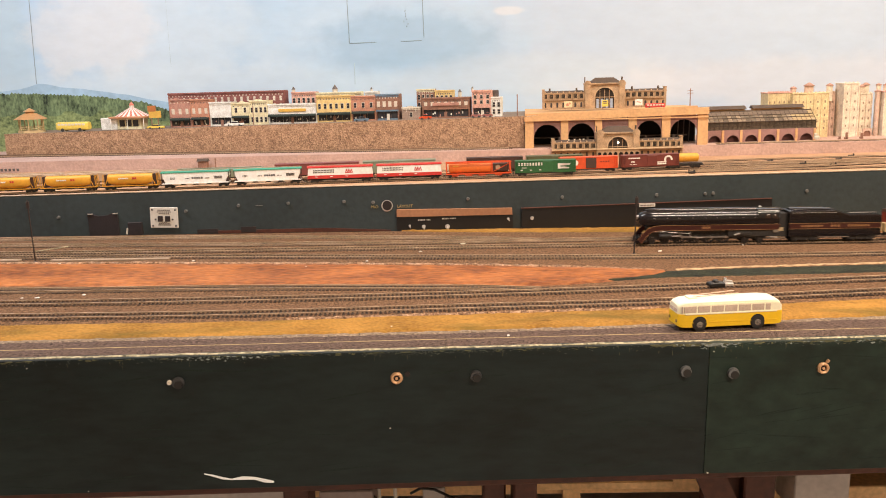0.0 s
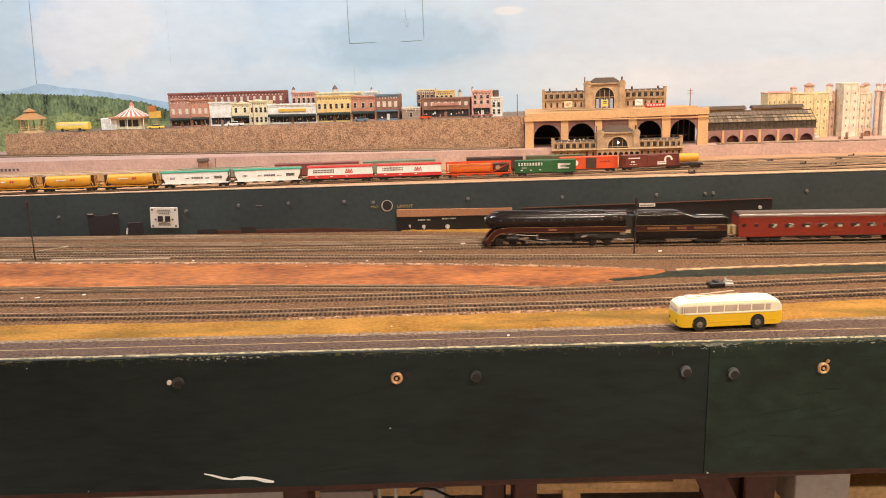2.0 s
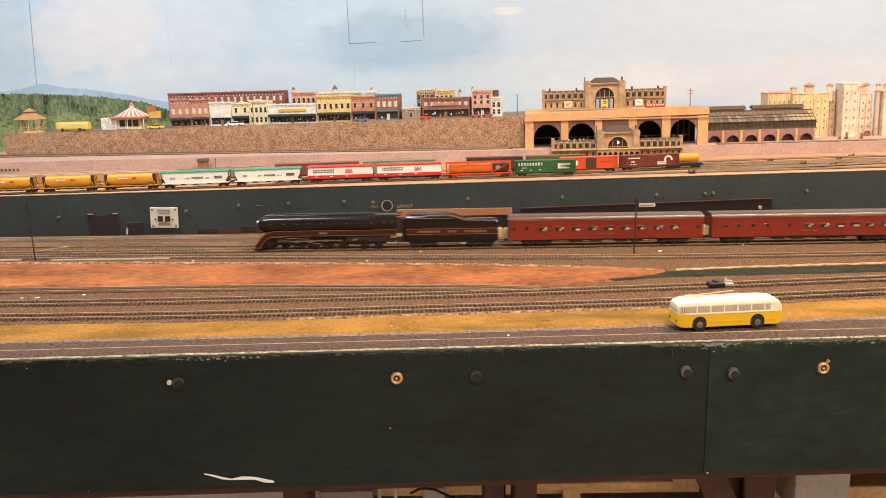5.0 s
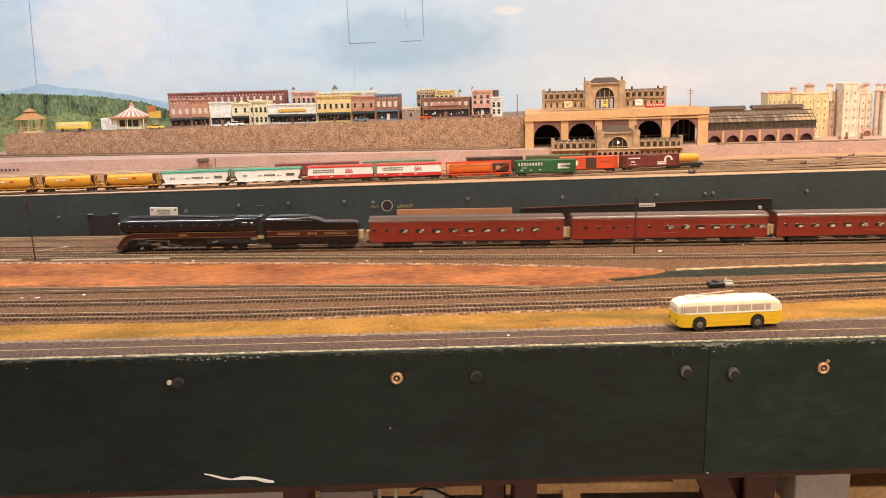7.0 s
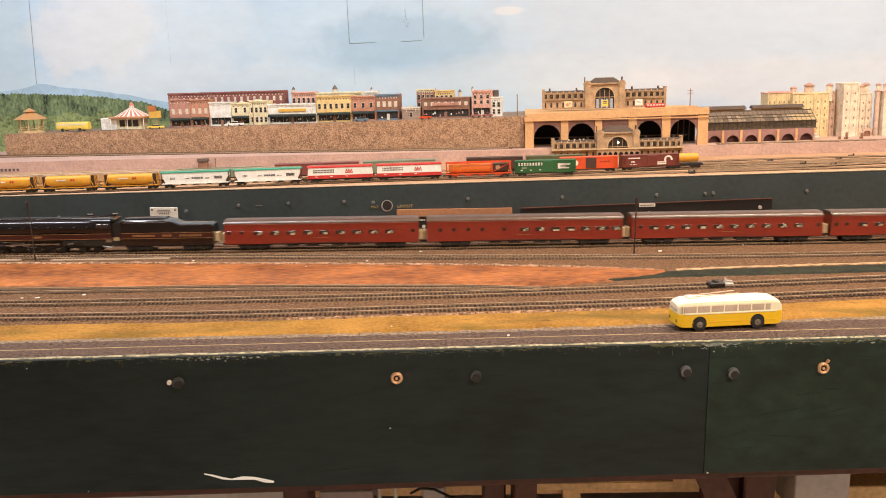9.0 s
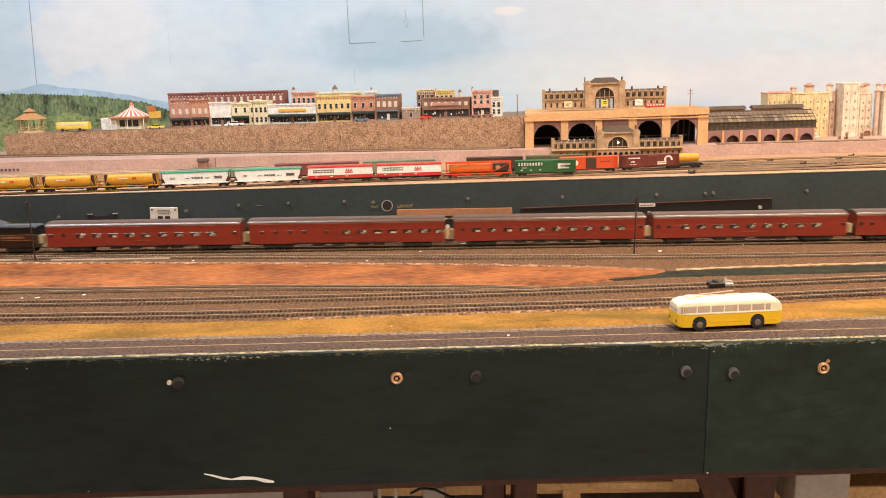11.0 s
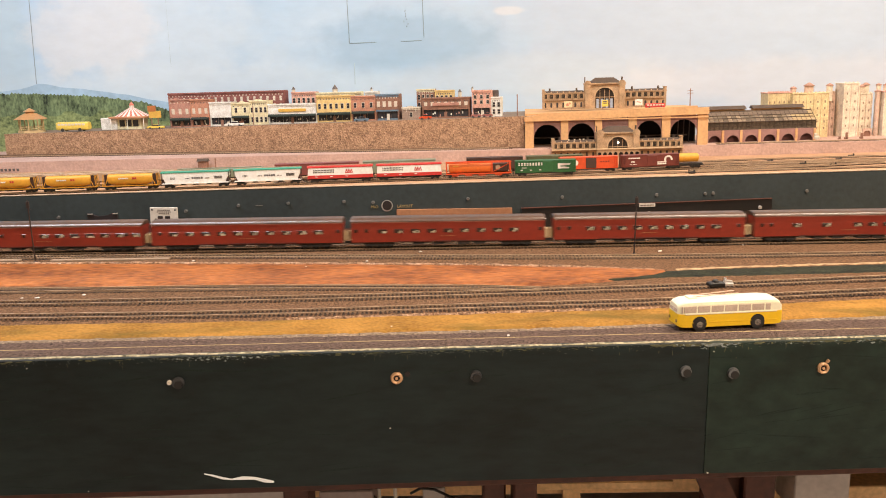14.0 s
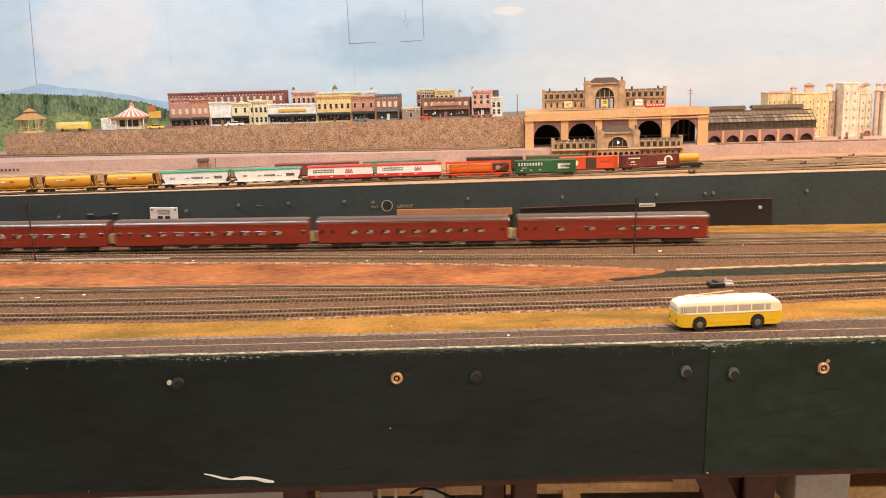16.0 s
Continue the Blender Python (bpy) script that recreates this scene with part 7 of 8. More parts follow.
        part("trolley_pole", bm, M_POLE, t, "thin pinkish trolley pole")
    bm = B()
    box(bm, -0.009, 0.000, -0.0055, 0.0055, 0.0312, 0.0334, 0.0005)
    part("pole_base", bm, M_BUSC, t)


trolleybus()


def lower_clutter():
    for x, y, h, lab in ((0.2769, 1.2023, 0.086, "thin dark signal post between the tracks"), (-0.5945, 1.2091, 0.0915, "thin dark signal post beside the bare earth")):
        t = thing("signal_post", pose(x, y, 0.9995, 0, 1.2 if x > 0 else -1.5, 0), lab, "signal post", "signal posts by the track")
        bm = B()
        rod(bm, (0, 0, 0), (0, 0, h), 0.0011, 0.0008, n=8)
        part("mast", bm, M_DARKW, t)
        bm = B()
        box(bm, -0.0022, 0.0022, -0.0012, 0.0012, h - 0.012, h - 0.002, 0.0005)
        part("signal_head", bm, M_DARKW, t)
        bm = B()
        rod(bm, (0, 0, 0), (0, 0, 0.0015), 0.003, n=10)
        part("foot", bm, M_DARKW, t)
        bm = B()
        rod(bm, (-0.003, 0, h - 0.014), (0.004, 0, h - 0.014), 0.0004, n=6)
        part("arm", bm, M_DARKW, t)
    t = thing("switch_machine", pose(0.338, 1.004, 1.0005, 0, 0, 8), "black and silver switch machine lying by the track", "switch machine")
    bm = B()
    box(bm, -0.016, 0.004, -0.006, 0.006, 0, 0.006, 0.0012)
    box(bm, -0.010, -0.003, -0.004, 0.003, 0.004, 0.009, 0.0015)
    part("housing", bm, M_BLACK, t)
    bm = B()
    box(bm, 0.002, 0.016, -0.004, 0.004, 0, 0.005, 0.0012)
    rod(bm, (0.004, -0.003, 0.008), (0.014, -0.002, 0.006), 0.0012, n=8)
    rod(bm, (0.006, 0.002, 0.004), (0.007, 0.002, 0.010), 0.0016, n=8)
    part("coil", bm, M_STEEL, t, "bright metal coil frame")
    # white specks and small rail pieces in the ballast
    rnd = random.Random(11)
    for x, y, s in ((-0.1081, 1.176, 1.0), (0.3179, 1.2155, 1.6), (-0.033, 1.238, 1.0), (0.4514, 1.250, 0.8), (0.0313, 1.294, 1.8), (0.1302, 0.942, 1.2), (-0.055, 0.8527, 0.5), (0.0644, 0.8154, 1.0), (-0.4913, 0.994, 1.3), (-0.44, 1.006, 1.2), (-0.51, 0.994, 1.0), (0.46, 0.843, 1.0), (-0.19, 1.145, 0.7), (-0.36, 1.195, 1.0), (-0.55, 1.188, 1.0)):
        bm = B()
        bmesh.ops.create_icosphere(bm, subdivisions=2, radius=0.0015 * s)
        for v in bm.verts:
            v.co = Vector((v.co.x * rnd.uniform(1.1, 2.0), v.co.y, v.co.z * 0.45)) * (1 + 0.4 * noise.noise(v.co * 900))
        single("plaster_crumb", bm, M_CRUMB, "small pale plaster crumb lying on the ground", "crumb", pose(x, y, 1.0014, 0, 0, rnd.uniform(0, 90)), "plaster crumbs")
    for x0, x1, y in ((-0.80, -0.6207, 1.2180), (-0.5735, -0.40, 1.2135)):
        bm = B()
        box(bm, x0, x1, y - 0.005, y + 0.005, 0.9990, 1.0022, 0.0005)
        single("platform_board", bm, M_PLANK, "pale flat board lying beside the track", "board", group="boards beside the track")
    bm = B()
    rod(bm, (-0.6225, 1.262, 1.0045), (-0.585, 1.302, 1.0045), 0.0008, n=8)
    single("loose_wire", bm, M_EDGE, "short pale wire lying across the tracks", "wire")


M_DARKW = mat("dark_brown_post", (0.030, 0.018, 0.014), 0.6, 0, 0.2, 60)
M_CRUMB = mat("white_plaster_crumb", (0.62, 0.56, 0.48), 0.9, 0, 0.1, 90)
M_PLANK = mat("pale_grey_tan_board", (0.30, 0.215, 0.145), 0.85, 0, 0.15, 50)
lower_clutter()


def words(text, x, z, size, material, parent):
    cu = bpy.data.curves.new("lettering", "FONT")
    cu.body, cu.size, cu.extrude = text, size, 0.0003
    cu.materials.append(material)
    ob = new("lettering", cu)
    ob.parent = parent
    ob.matrix_basis = pose(x, BACK - 0.0006, z, 90, 0, 0)
    return ob


def rear_fascia_fittings():
    t = thing("layout_sign", DECK.copy(), "yellow lettering round a hole in the fascia", "sign")
    bm = B()
    n = 28
    ring_o = [(-0.0946 + 0.0096 * math.cos(2 * math.pi * i / n), -0.0352 + 0.0096 * math.sin(2 * math.pi * i / n)) for i in range(n)]
    extrude(bm, ring_o, BACK - 0.0012, BACK + 0.0002, "y")
    part("ring", bm, M_STEEL, t, "worn metal ring")
    bm = B()
    extrude(bm, [(-0.0946 + (a + 0.0946) * 0.84 + 0.0004, -0.0345 + (b + 0.0352) * 0.88) for a, b in ring_o], BACK - 0.0016, BACK + 0.0002, "y")
    part("hole", bm, M_HOLE, t, "dark brown hole")
    words("PRO", -0.1225, -0.0388, 0.0068, M_LETTER, t)
    words("LAYOUT", -0.0775, -0.0388, 0.0068, M_LETTER, t)

    # black switch panels let into the fascia
    t = thing("control_console", DECK.copy(), "black switch panel under a bare plywood strip", "switch panel", "switch panels")
    bm = B()
    extrude(bm, [(-0.0785, -0.090), (0.1190, -0.092), (0.1185, -0.0560), (-0.0785, -0.0545)], BACK - 0.004, BACK + 0.001, "y")
    part("board", bm, M_BLACK, t)
    bm = B()
    extrude(bm, [(-0.0785, -0.0543), (0.1180, -0.0556), (0.1175, -0.0445), (-0.0785, -0.0418)], BACK - 0.0055, BACK + 0.001, "y")
    part("plywood_strip", bm, M_ORANGE, t, "bare plywood strip")
    for x, z, s in ((-0.0333, -0.0722, 1.0), (0.0072, -0.0735, 1.2), (-0.057, -0.0700, 0.6), (0.111, -0.063, 0.6)):
        bm = B()
        rod(bm, (x, BACK - 0.0040, z), (x, BACK - 0.0075, z), 0.0034 * s, 0.0030 * s, n=14)
        rod(bm, (x, BACK - 0.007, z), (x + 0.001, BACK - 0.015, z - 0.002), 0.0012 * s, n=8)
        part("toggle", bm, M_STEEL, t, "bright metal toggle switch")
    for x, z, n in ((-0.0425, -0.0618, 9), (-0.002, -0.0606, 10)):
        bm = B()
        for i in range(n):
            if i != 5:
                box(bm, x + i * 0.0024, x + i * 0.0024 + 0.0016, BACK - 0.0044, BACK - 0.0038, z, z + 0.0022)
        tagged(part("lettering_bars", bm, M_WHITE, t, "tiny white lettering bars"), kind="stuff")
    t = thing("control_console", DECK.copy(), "long black switch panel screwed to the fascia", "switch panel", "switch panels")
    bm = B()
    extrude(bm, [(0.1335, -0.090), (0.5600, -0.0885), (0.5580, -0.0418), (0.1340, -0.0462)], BACK - 0.005, BACK + 0.001, "y")
    part("board", bm, M_BLACK, t)
    bm = B()
    extrude(bm, [(0.1335, -0.0462), (0.5585, -0.0420), (0.5585, -0.0410), (0.1335, -0.0452)], BACK - 0.006, BACK + 0.001, "y")
    part("top_edge", bm, M_WOODD, t, "thin brown wood top edge")
    for x, z in ((0.151, -0.063), (0.350, -0.0600), (0.538, -0.0560)):
        bm = B()
        rod(bm, (x, BACK - 0.005, z), (x, BACK - 0.0085, z), 0.0032, 0.0027, n=14)
        part("knob", bm, M_STEEL, t, "bright metal knob")
    t = thing("label_plate", DECK.copy(), "small white label plate with a line of lettering", "label")
    bm = B()
    box(bm, 0.3331, 0.3600, BACK - 0.0062, BACK - 0.0050, -0.0492, -0.0432)
    part("plate", bm, M_WHITE, t)
    bm = B()
    for i in range(9):
        box(bm, 0.335 + i * 0.0026, 0.337 + i * 0.0026, BACK - 0.0066, BACK - 0.0060, -0.0470, -0.0456)
    tagged(part("lettering_bars", bm, P_INK, t), kind="stuff")

    # white connector plate
    t = thing("connector_plate", DECK @ Matrix.Translation((-0.4744, BACK - 0.0012, -0.0438)) @ pose(0, 0, 0, 0, 2.0, 0), "white connector plate with two dark sockets and print", "connector plate")
    bm = B()
    box(bm, -0.0235, 0.0235, -0.0012, 0.001, -0.0175, 0.0175, 0.0005)
    part("plate", bm, M_WHITE, t)
    for x in (-0.0062, 0.0062):
        bm = B()
        box(bm, x - 0.0042, x + 0.0042, -0.0030, -0.0010, -0.0065, 0.0030, 0.0004)
        part("socket", bm, M_HOLE, t, "dark socket")
    for x, z in ((-0.0195, 0.0135), (0.0195, 0.0135), (-0.0195, -0.0140), (0.0195, -0.0140), (-0.0145, -0.0030), (0.0145, -0.0030)):
        bm = B()
        rod(bm, (x, -0.0010, z), (x, -0.0022, z), 0.0016, n=10)
        part("screw", bm, M_DGREY, t)
    bm = B()
    for k, (z, n) in enumerate(((0.0120, 7), (0.0090, 8), (0.0060, 6), (-0.0090, 3), (-0.0112, 6), (-0.0134, 7))):
        for i in range(n):
            x = (i - (n - 1) / 2) * 0.0031
            box(bm, x - 0.0010, x + 0.0010, -0.0016, -0.0011, z, z + 0.0017)
    tagged(part("lettering_bars", bm, P_INK, t, "small dark print bars"), kind="stuff")

    # dark pockets and a socket at the foot of the fascia
    t = thing("fascia_pocket", DECK.copy(), "dark notched cloth pocket hung on the fascia", "pocket")
    bm = B()
    extrude(bm, [(-0.603, -0.075), (-0.5525, -0.076), (-0.5530, -0.0345), (-0.5640, -0.0338), (-0.5680, -0.0362), (-0.5760, -0.0372), (-0.5850, -0.0380), (-0.5925, -0.0362), (-0.5945, -0.0335), (-0.6035, -0.0325)], BACK - 0.004, BACK + 0.001, "y")
    part("cloth", bm, M_POCKET, t)
    for x in (-0.5985, -0.5560):
        bm = B()
        box(bm, x - 0.004, x + 0.004, BACK - 0.0055, BACK - 0.0035, -0.0348, -0.0330)
        part("clip", bm, M_STEEL, t)
    bm = B()
    box(bm, -0.5360, -0.5125, BACK - 0.007, BACK + 0.001, -0.074, -0.0500, 0.0008)
    single("fascia_socket", bm, M_POCKET, "dark square socket at the foot of the fascia", "socket", DECK)
    bm = B()
    rod(bm, (-0.540, BACK - 0.004, -0.070), (-0.538, BACK - 0.003, -0.060), 0.0016, n=8)
    single("loose_plug", bm, M_CRUMB, "small pale plug hanging on the fascia", "plug", DECK)
    for a, b, z0, z1 in ((-0.42, -0.385, -0.0735, -0.0660), (-0.345, -0.320, -0.0735, -0.0640)):
        bm = B()
        box(bm, a, b, BACK - 0.002, BACK + 0.001, z0, z1)
        single("fascia_notch", bm, M_HOLE, "dark notch in the foot of the fascia", "notch", DECK, kind="structure")
    bm = B()
    extrude(bm, [(-0.39, -0.074), (-0.09, -0.0785), (-0.09, -0.0765), (-0.20, -0.0700), (-0.39, -0.0690)], BACK - 0.0012, BACK + 0.001, "y")
    single("bare_board_patch", bm, M_WOODD, "reddish bare board showing along the fascia foot", "board", DECK, kind="structure")
    for x, z in ((-0.6541, -0.0382), (-0.3469, -0.0271), (-0.2622, -0.0257), (-0.1671, -0.0257), (0.0431, -0.0272), (0.2033, -0.0291), (0.3635, -0.0300), (0.4459, -0.0306), (0.618, -0.0310), (-0.437, -0.034), (0.4595, -0.0302), (-0.118, -0.0285)):
        bm = B()
        rod(bm, (x, BACK + 0.001, z), (x, BACK - 0.0035, z), 0.0031, 0.0024, n=12)
        single("fascia_screw", bm, M_SCREW, "dull metal screw head in the fascia", "screw", DECK, "screws in the rear fascia")
    bm = B()
    box(bm, -0.318, -0.306, BACK - 0.0008, BACK + 0.0005, -0.0288, -0.0276)
    single("paint_scratch", bm, M_SCREW, "short pale scratch in the fascia paint", "scratch", DECK, kind="structure")
    # lettering on the terrace, too small to read
    t = thing("terrace_lettering", DECK.copy(), "small dark lettering bars on the plaster terrace", "lettering")
    for i in range(5):
        bm = B()
        box(bm, -0.955 + i * 0.009, -0.950 + i * 0.009, 1.8335 - i * 0.0006, 1.8350 - i * 0.0006, 0.004, 0.0095)
        part("letter_bar", bm, P_INK, t)
    t = thing("trackside_hut", on_deck(-0.506, 1.800, 0.0), "small dark brown hut before the terrace", "hut")
    bm = B()
    box(bm, -0.010, 0.010, -0.006, 0.006, 0, 0.017, 0.0006)
    part("wall", bm, K_BROWN, t)
    bm = B()
    extrude(bm, [(-0.008, 0.0165), (0, 0.022), (0.008, 0.0165)], -0.012, 0.012, "x")
    part("roof", bm, M_STAR, t)
    bm = B()
    rod(bm, (-0.480, 1.80, 0.0), (-0.480, 1.80, 0.022), 0.0012, n=8)
    single("trackside_post", bm, K_BROWN, "short brown post before the terrace", "post", DECK)


M_LETTER = mat("dull_yellow_lettering", (0.42, 0.33, 0.14), 0.7, 0, 0.1, 60)
M_HOLE = mat("dark_brown_recess", (0.022, 0.014, 0.012), 0.8, 0, 0.2, 60)
M_POCKET = mat("dark_plum_cloth", (0.018, 0.012, 0.013), 0.85, 0, 0.25, 60, 0.2)
M_SCREW = mat("dull_grey_screw", (0.20, 0.20, 0.19), 0.45, 0.5, 0.15, 60)
rear_fascia_fittings()


def front_fascia_fittings():
    ang = math.degrees(math.atan(0.0359))

    def at(x, z, m=None):
        return Matrix.Translation((x, 0.7777 + 0.0359 * x - 0.0003, z)) @ pose(0, 0, 0, 0, 0, ang)
    # round sockets and knobs: (x, z, kind)
    for x, z, kind in ((-0.2545, 0.9740, "black"), (0.0299, 0.9727, "black"), (0.2348, 0.9715, "grey"), (0.2819, 0.9684, "grey"), (-0.0465, 0.9726, "copper"), (0.3711, 0.9711, "copper"), (-0.0361, 0.9763, "tiny")):
        if kind == "tiny":
            bm = B()
            rod(bm, (0, 0, 0), (0, -0.0015, 0), 0.0026, n=12)
            single("screw_hole", bm, M_HOLE, "tiny dark screw hole in the fascia", "screw hole", at(x, z), kind="structure")
            continue
        if kind == "copper":
            t = thing("copper_grommet", at(x, z), "copper ring fitting in the dark green fascia", "grommet", "copper ring fittings")
            bm = B()
            n = 24
            rings = []
            for i in range(n):
                a = 2 * math.pi * i / n
                rings.append([(r * math.cos(a), y, r * math.sin(a)) for r, y in ((0.0030, 0.0), (0.0032, -0.0024), (0.0046, -0.0032), (0.0058, -0.0020), (0.0060, 0.0))])
            vs = [[bm.verts.new(p) for p in r] for r in rings]
            for i in range(n):
                a, b = vs[i], vs[(i + 1) % n]
                for j in range(4):
                    bm.faces.new((a[j], b[j], b[j + 1], a[j + 1]))
            part("ring", bm, M_COPPER, t)
            bm = B()
            rod(bm, (0, 0, 0), (0, -0.0010, 0), 0.0031, n=16)
            part("hole", bm, M_HOLE, t)
            bm = B()
            rod(bm, (0, 0, 0), (0, -0.0024, 0), 0.0014, n=10)
            part("pin", bm, M_COPPER, t)
            if x > 0.3:
                bm = B()
                rod(bm, (0.003, -0.001, 0.0062), (0.0045, -0.002, 0.0085), 0.0016, n=8)
                part("tab", bm, M_COPPER, t)
            continue
        t = thing("fascia_socket", at(x, z), "black round control knob on the fascia" if kind == "black" else "grey rimmed round socket on the fascia", "knob" if kind == "black" else "socket", "round fittings of the front fascia")
        bm = B()
        rod(bm, (0, 0, 0), (0, -0.0035, 0), 0.0058, 0.0052, n=24)
        part("rim", bm, M_DGREY if kind == "black" else M_RIM, t)
        bm = B()
        rod(bm, (0.0008, -0.003, -0.0010), (0.0008, -0.0050 if kind == "black" else -0.0040, -0.0010), 0.0043, 0.0040, n=20)
        part("core", bm, M_BLACK, t, "black centre")
        if kind == "black" and x < 0:
            bm = B()
            rod(bm, (-0.0085, 0, 0.0003), (-0.0085, -0.0030, 0.0003), 0.0026, 0.0018, n=12)
            part("pointer", bm, M_CRUMB, t, "pale pointer cap")
    # loose white strip that has come off the lower edge
    bm = B()
    pts = [(-0.2365, 0.8797), (-0.228, 0.8775), (-0.219, 0.8745), (-0.2106, 0.8730), (-0.200, 0.8742), (-0.188, 0.8735), (-0.178, 0.8705), (-0.1695, 0.8690)]
    ws = (0.0005, 0.0016, 0.0020, 0.0010, 0.0032, 0.0024, 0.0034, 0.0016)
    for i in range(len(pts) - 1):
        a, b = pts[i], pts[i + 1]
        q = []
        for (x, z), w in ((a, ws[i]), (b, ws[i + 1])):
            y = 0.7777 + 0.0359 * x - 0.0020
            q.append([(x, y, z - w / 2), (x, y, z + w / 2), (x, y + 0.0012, z + w / 2), (x, y + 0.0012, z - w / 2)])
        loft(bm, q)
    single("peeling_strip", bm, M_STRIP, "white strip of tape peeling from the fascia", "tape")
    # chipped paint spots
    rnd = random.Random(3)
    for x, z, s in ((-0.054, 0.9211, 0.7), (0.262, 0.8635, 0.9), (-0.395, 0.992, 0.6), (0.262, 0.991, 0.6), (-0.35, 0.8645, 0.5)):
        bm = B()
        bmesh.ops.create_icosphere(bm, subdivisions=2, radius=0.0010 * s)
        for v in bm.verts:
            v.co = Vector((v.co.x * 1.3, v.co.y * 0.3, v.co.z)) * (1 + 0.5 * noise.noise(v.co * 1500))
        single("paint_chip", bm, M_CRUMB, "pale chip in the green fascia paint", "paint chip", at(x, z), "paint chips")
    # worn paint along the top edge, too many marks to count: fine specks, then smears and drips
    def wear(count, spans, depth, size, material, label, lift):
        bm = B()
        for k in range(count):
            x = rnd.uniform(*rnd.choice(spans))
            z = 0.9990 - abs(rnd.gauss(0, depth))
            w, h = rnd.uniform(0.2, 1.0) * size[0], rnd.uniform(0.2, 1.0) * size[1]
            y = 0.7777 + 0.0359 * x - lift
            vs = [bm.verts.new((x + w * math.cos(0.785 * i) * rnd.uniform(0.3, 1.3), y, min(0.9993, z + h * math.sin(0.785 * i) * rnd.uniform(0.3, 1.3)))) for i in range(8)]
            bm.faces.new(vs)
        single("worn_paint", bm, material, label, "worn paint", kind="stuff")
    wear(900, ((-0.46, 0.5), (-0.46, 0.5), (-0.28, -0.16), (0.27, 0.5), (-0.08, 0.06)), 0.0022, (0.0011, 0.0006), M_SMEAR, "worn pale specks in the fascia paint", 0.0004)
    wear(260, ((-0.46, 0.5), (0.20, 0.27), (0.30, 0.5)), 0.0010, (0.0050, 0.0011), M_GRIME, "olive smears of scatter glue along the fascia edge", 0.0003)
    wear(150, ((0.33, 0.5), (0.38, 0.5), (0.25, 0.29), (-0.26, -0.17), (0.22, 0.27)), 0.0018, (0.0028, 0.0014), M_BLUISH, "bluish-white plaster smears on the fascia edge", 0.0005)
    wear(70, ((-0.46, -0.02), (0.25, 0.29), (0.0, 0.5)), 0.0050, (0.0004, 0.0030), M_GRIME, "thin runs down the fascia paint", 0.00045)
    # brush marks of a second coat on the boards
    bm = B()
    for k in range(90):
        x, z, w, h = rnd.uniform(-0.46, 0.5), rnd.uniform(0.868, 0.985), rnd.uniform(0.008, 0.035), rnd.uniform(0.0004, 0.0012)
        lean = rnd.uniform(-0.1, 0.25)
        n = 8
        top, low = [], []
        for i in range(n + 1):
            q = -1 + 2 * i / n
            e = h * (1 - q * q) * rnd.uniform(0.6, 1.1) + 0.00005
            cx = x + w * q
            top.append(bm.verts.new((cx, 0.7777 + 0.0359 * cx - 0.00015, z + lean * w * q + e)))
            low.append(bm.verts.new((cx, 0.7777 + 0.0359 * cx - 0.00015, z + lean * w * q - e)))
        for i in range(n):
            bm.faces.new((low[i], low[i + 1], top[i + 1], top[i]))
    single("brush_marks", bm, M_BRUSH, "dull brush marks in the dark green paint", "brush marks", kind="stuff")


M_GRIME = mat("olive_grime", (0.045, 0.050, 0.026), 0.85, 0, 0.5, 150, color2=(0.13, 0.125, 0.06))
M_BLUISH = mat("bluish_plaster_smear", (0.10, 0.13, 0.13), 0.8, 0, 0.5, 150, color2=(0.26, 0.29, 0.28))
M_BRUSH = mat("dull_green_brush_mark", (0.0085, 0.0165, 0.0140), 0.6, 0, 0.4, 60, spec=0.3)
M_RIM = mat("grey_plastic_rim", (0.11, 0.115, 0.12), 0.3, 0, 0.15, 80)
M_STRIP = mat("white_tape", (0.84, 0.86, 0.90), 0.6, 0, 0.08, 80)
M_SMEAR = mat("worn_grey_green_paint", (0.085, 0.10, 0.085), 0.8, 0, 0.3, 120)
front_fascia_fittings()


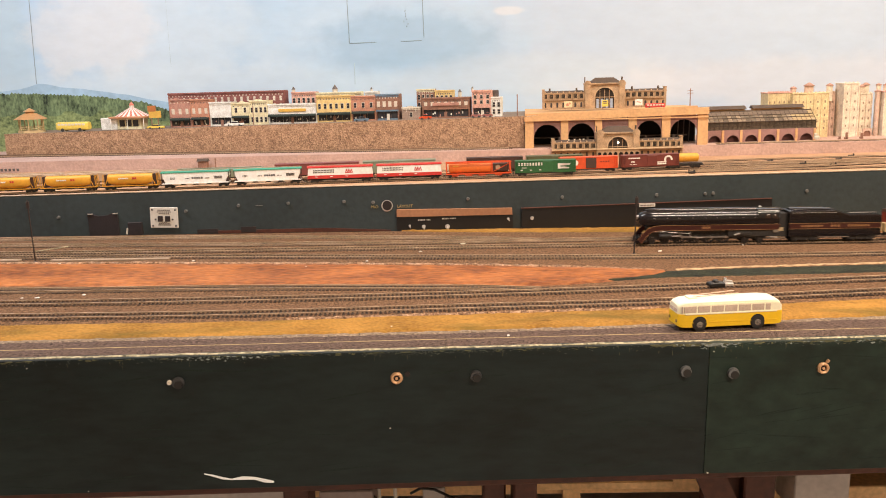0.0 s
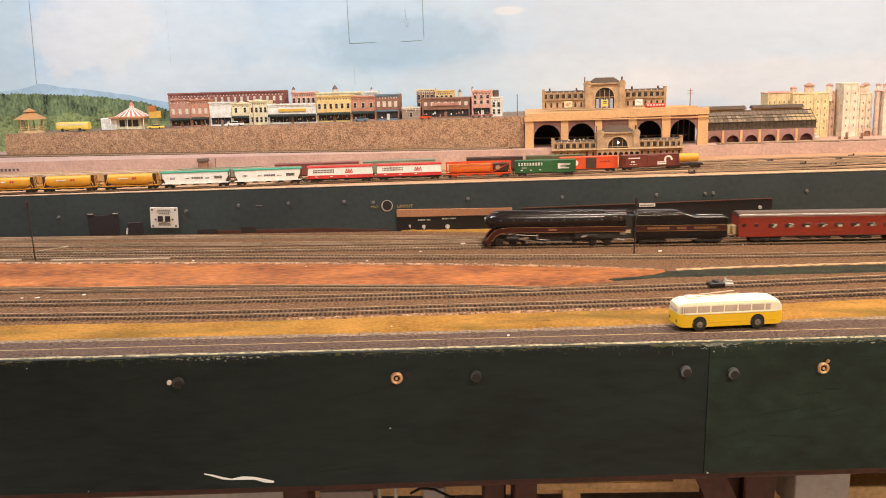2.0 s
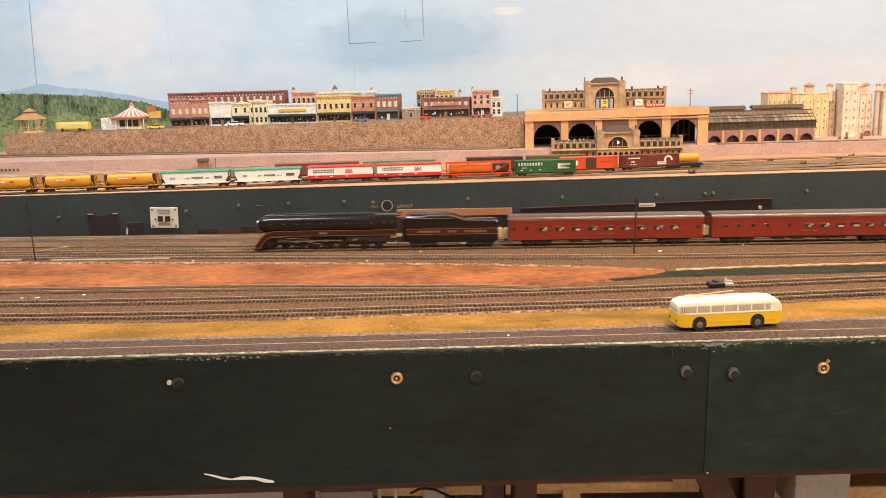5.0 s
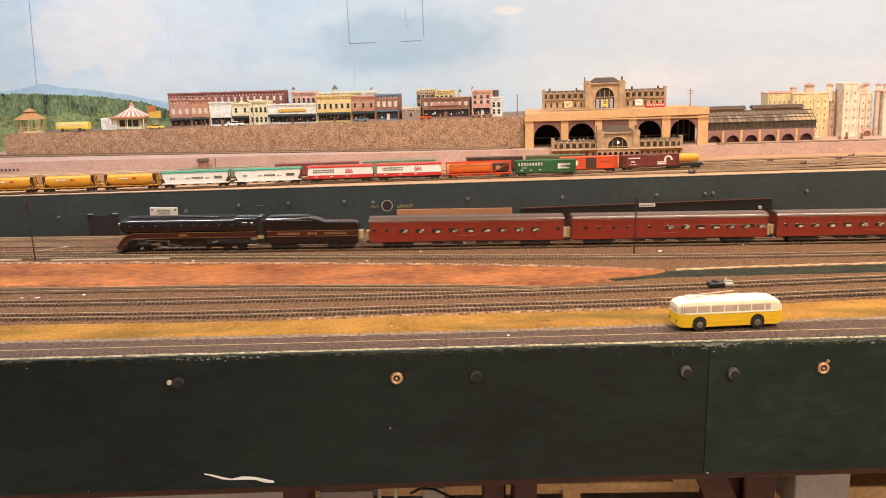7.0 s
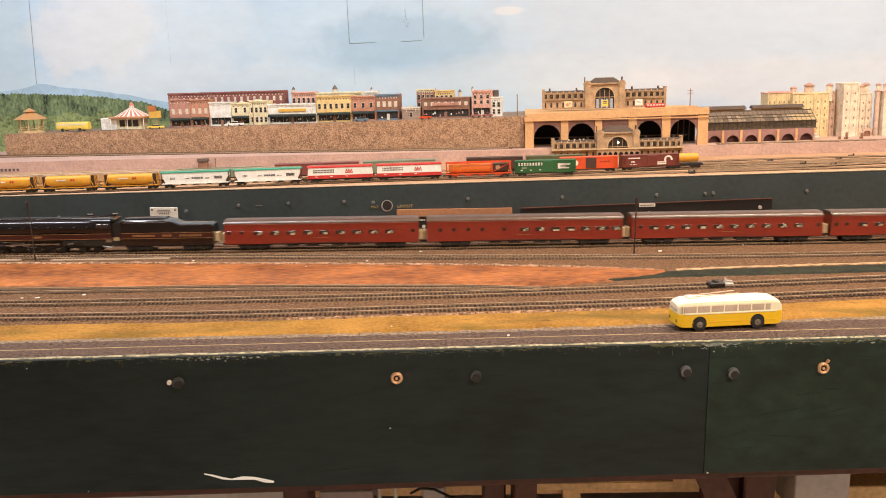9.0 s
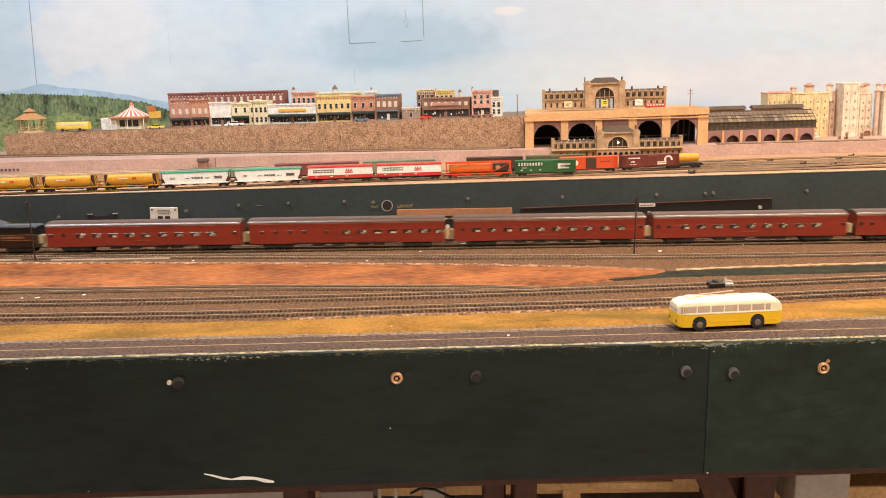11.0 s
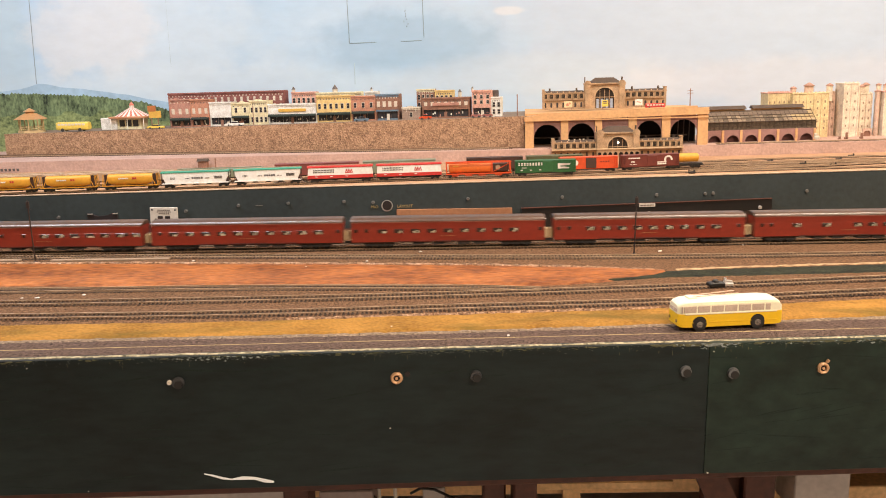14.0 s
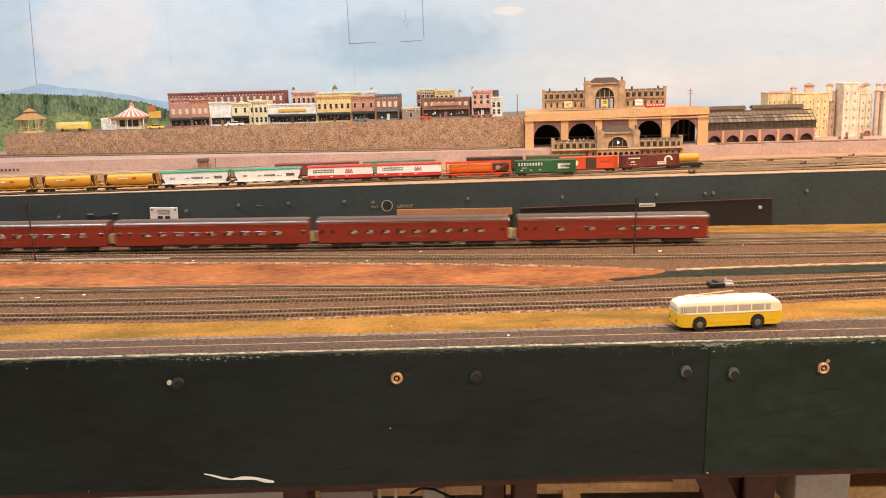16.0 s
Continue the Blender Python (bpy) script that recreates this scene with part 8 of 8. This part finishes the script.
def under_table():
    bm = B()
    box(bm, -2.7, 2.7, 0.013, 0.055, -0.152, -0.05, 0.002)
    single("table_beam", bm, M_WOODD, "red-brown stained beam under the table edge", "beam", Matrix.Translation((0, 0.7817, 0.9995)) @ pose(0, 0, 0, 0, 0, math.degrees(math.atan(0.0359))), kind="structure")
    for x0, x1, y in ((-0.178, -0.150, 0.85), (0.041, 0.066, 0.87), (0.073, 0.0985, 0.85), (0.292, 0.325, 0.86), (0.322, 0.356, 0.845), (-0.62, -0.58, 0.86), (-1.6, -1.55, 0.85), (-2.6, -2.55, 0.85), (1.55, 1.6, 0.90), (2.55, 2.6, 0.94)):
        bm = B()
        box(bm, x0, x1, y, y + 0.045, 0.0, 0.862, 0.002)
        single("table_leg", bm, M_WOODD, "red-brown stained timber table leg", "table leg", group="table legs")
    for x in (-2.5, -1.3, 1.3, 2.5):
        for y in (1.50, 2.26):
            bm = B()
            box(bm, x - 0.025, x + 0.025, y - 0.025, y + 0.025, 0.0, 1.0492 + 0.0151 * x)
            single("deck_leg", bm, M_WOODD, "red-brown stained timber leg of the upper deck", "deck leg", group="upper deck legs")
    bm = B()
    ribbon(bm, [(0.278, 0.845), (0.318, 0.760)], 0.03, 0.842, 0.856)
    single("leg_brace", bm, M_WOODD, "slanted red-brown brace beside the table leg", "brace")
    for i, (x0, x1, y0, y1, z0, z1, material, name, lab) in enumerate((
            (-0.20, 0.50, 1.02, 1.05, 0.720, 0.746, M_WOOD, "pine_board", "pale pine batten beneath the table"),
            (0.10, 0.27, 0.93, 1.01, 0.772, 0.782, M_WOOD, "pine_board", "pale pine board lying under the table"),
            (0.06, 0.16, 0.95, 0.99, 0.783, 0.791, M_ORANGE, "pine_board", "reddish board lying on the pine board"),
            (0.19, 0.24, 0.90, 0.94, 0.806, 0.812, M_WOOD, "pine_board", "short pale board under the table edge"),
            (0.36, 0.43, 0.92, 0.95, 0.800, 0.809, M_WOOD, "pine_board", "short pine batten beside the leg"),
            (-0.45, -0.20, 1.02, 1.06, 0.70, 0.752, M_WHITE2, "storage_box", "pale grey storage box under the table"),
            (-0.155, -0.09, 0.95, 1.08, 0.70, 0.765, M_GREYBOX, "storage_box", "grey cardboard box under the table"),
            (0.41, 0.475, 0.92, 0.98, 0.0, 0.806, M_WHITE2, "white_pillar", "whitish boxed pillar under the table"),
            (0.48, 0.90, 1.00, 1.04, 0.60, 0.735, M_WOOD, "pine_board", "wide pine board under the table end"),
            (-0.03, -0.002, 0.98, 1.0, 0.70, 0.752, M_WHITE2, "power_plug", "white power adapter under the table"),
            (-1.2, 1.2, 1.36, 1.40, 0.0, 0.52, M_GREYBOX, "storage_chest", "long dim grey storage chest behind the legs"))):
        bm = B()
        box(bm, x0, x1, y0, y1, z0, z1, 0.0015)
        single(name, bm, material, lab, name.replace("_", " "))
    for x0, x1, y, z0, z1 in ((0.158, 0.172, 1.0, 0.50, 0.775), (0.345, 0.40, 0.95, 0.74, 0.80)):
        bm = B()
        ribbon(bm, [(x0, z1), (x1, z0)], 0.022, y, y + 0.018)
        single("pine_strut", bm, M_WOOD, "pale pine strut beneath the table", "strut", group="pine struts")
    for pts in (((-0.105, 0.76), (-0.095, 0.752), (-0.08, 0.735)), ((-0.045, 0.750), (-0.032, 0.757), (-0.015, 0.755), (0.01, 0.742))):
        bm = B()
        for a, b in zip(pts, pts[1:]):
            rod(bm, (a[0], 0.97, a[1]), (b[0], 0.97, b[1]), 0.0018, n=8)
        single("power_cable", bm, M_BLACK, "black power cable looping under the table", "cable", group="power cables")
    for x in (-0.082, -0.062):
        bm = B()
        rod(bm, (x, 0.97, 0.70), (x - 0.002, 0.97, 0.758), 0.0024, n=8)
        single("white_cable", bm, M_WHITE, "white cable standing under the table", "cable", group="white cables")


M_WHITE2 = mat("off_white_board", (0.52, 0.475, 0.455), 0.7, 0, 0.15, 14)
M_GREYBOX = mat("purple_grey_card", (0.38, 0.32, 0.31), 0.8, 0, 0.15, 14)
under_table()


def motions():
    for ob, off in TRAIN:
        walk(ob, [(t, pose(x + off, MAIN_Y, RAIL_Z)) for t, x in NOSE])
    path = curve(NOSE)
    times = [i / 30 for i in range(481)]
    spin = [path(t) for t in times]
    for ob, x, y, z, r in WHEELS:
        base = pose(x, y, z)
        walk(ob, [(t, base @ pose(0, 0, 0, 0, math.degrees((s - spin[0]) / r), 0)) for t, s in zip(times, spin)])
    rc = 0.0042
    for ob, x, y, z, kind in RODS:
        rows = []
        for t, s in zip(times, spin):
            a = (s - spin[0]) / 0.0098
            dx, dz = rc * math.cos(a), -rc * math.sin(a)
            lean = 0.0 if kind == "side" else math.degrees(math.asin((dz - 0.0032) / 0.044))
            rows.append((t, pose(x + dx, y, z + dz, 0, -lean, 0)))
        walk(ob, rows)


motions()
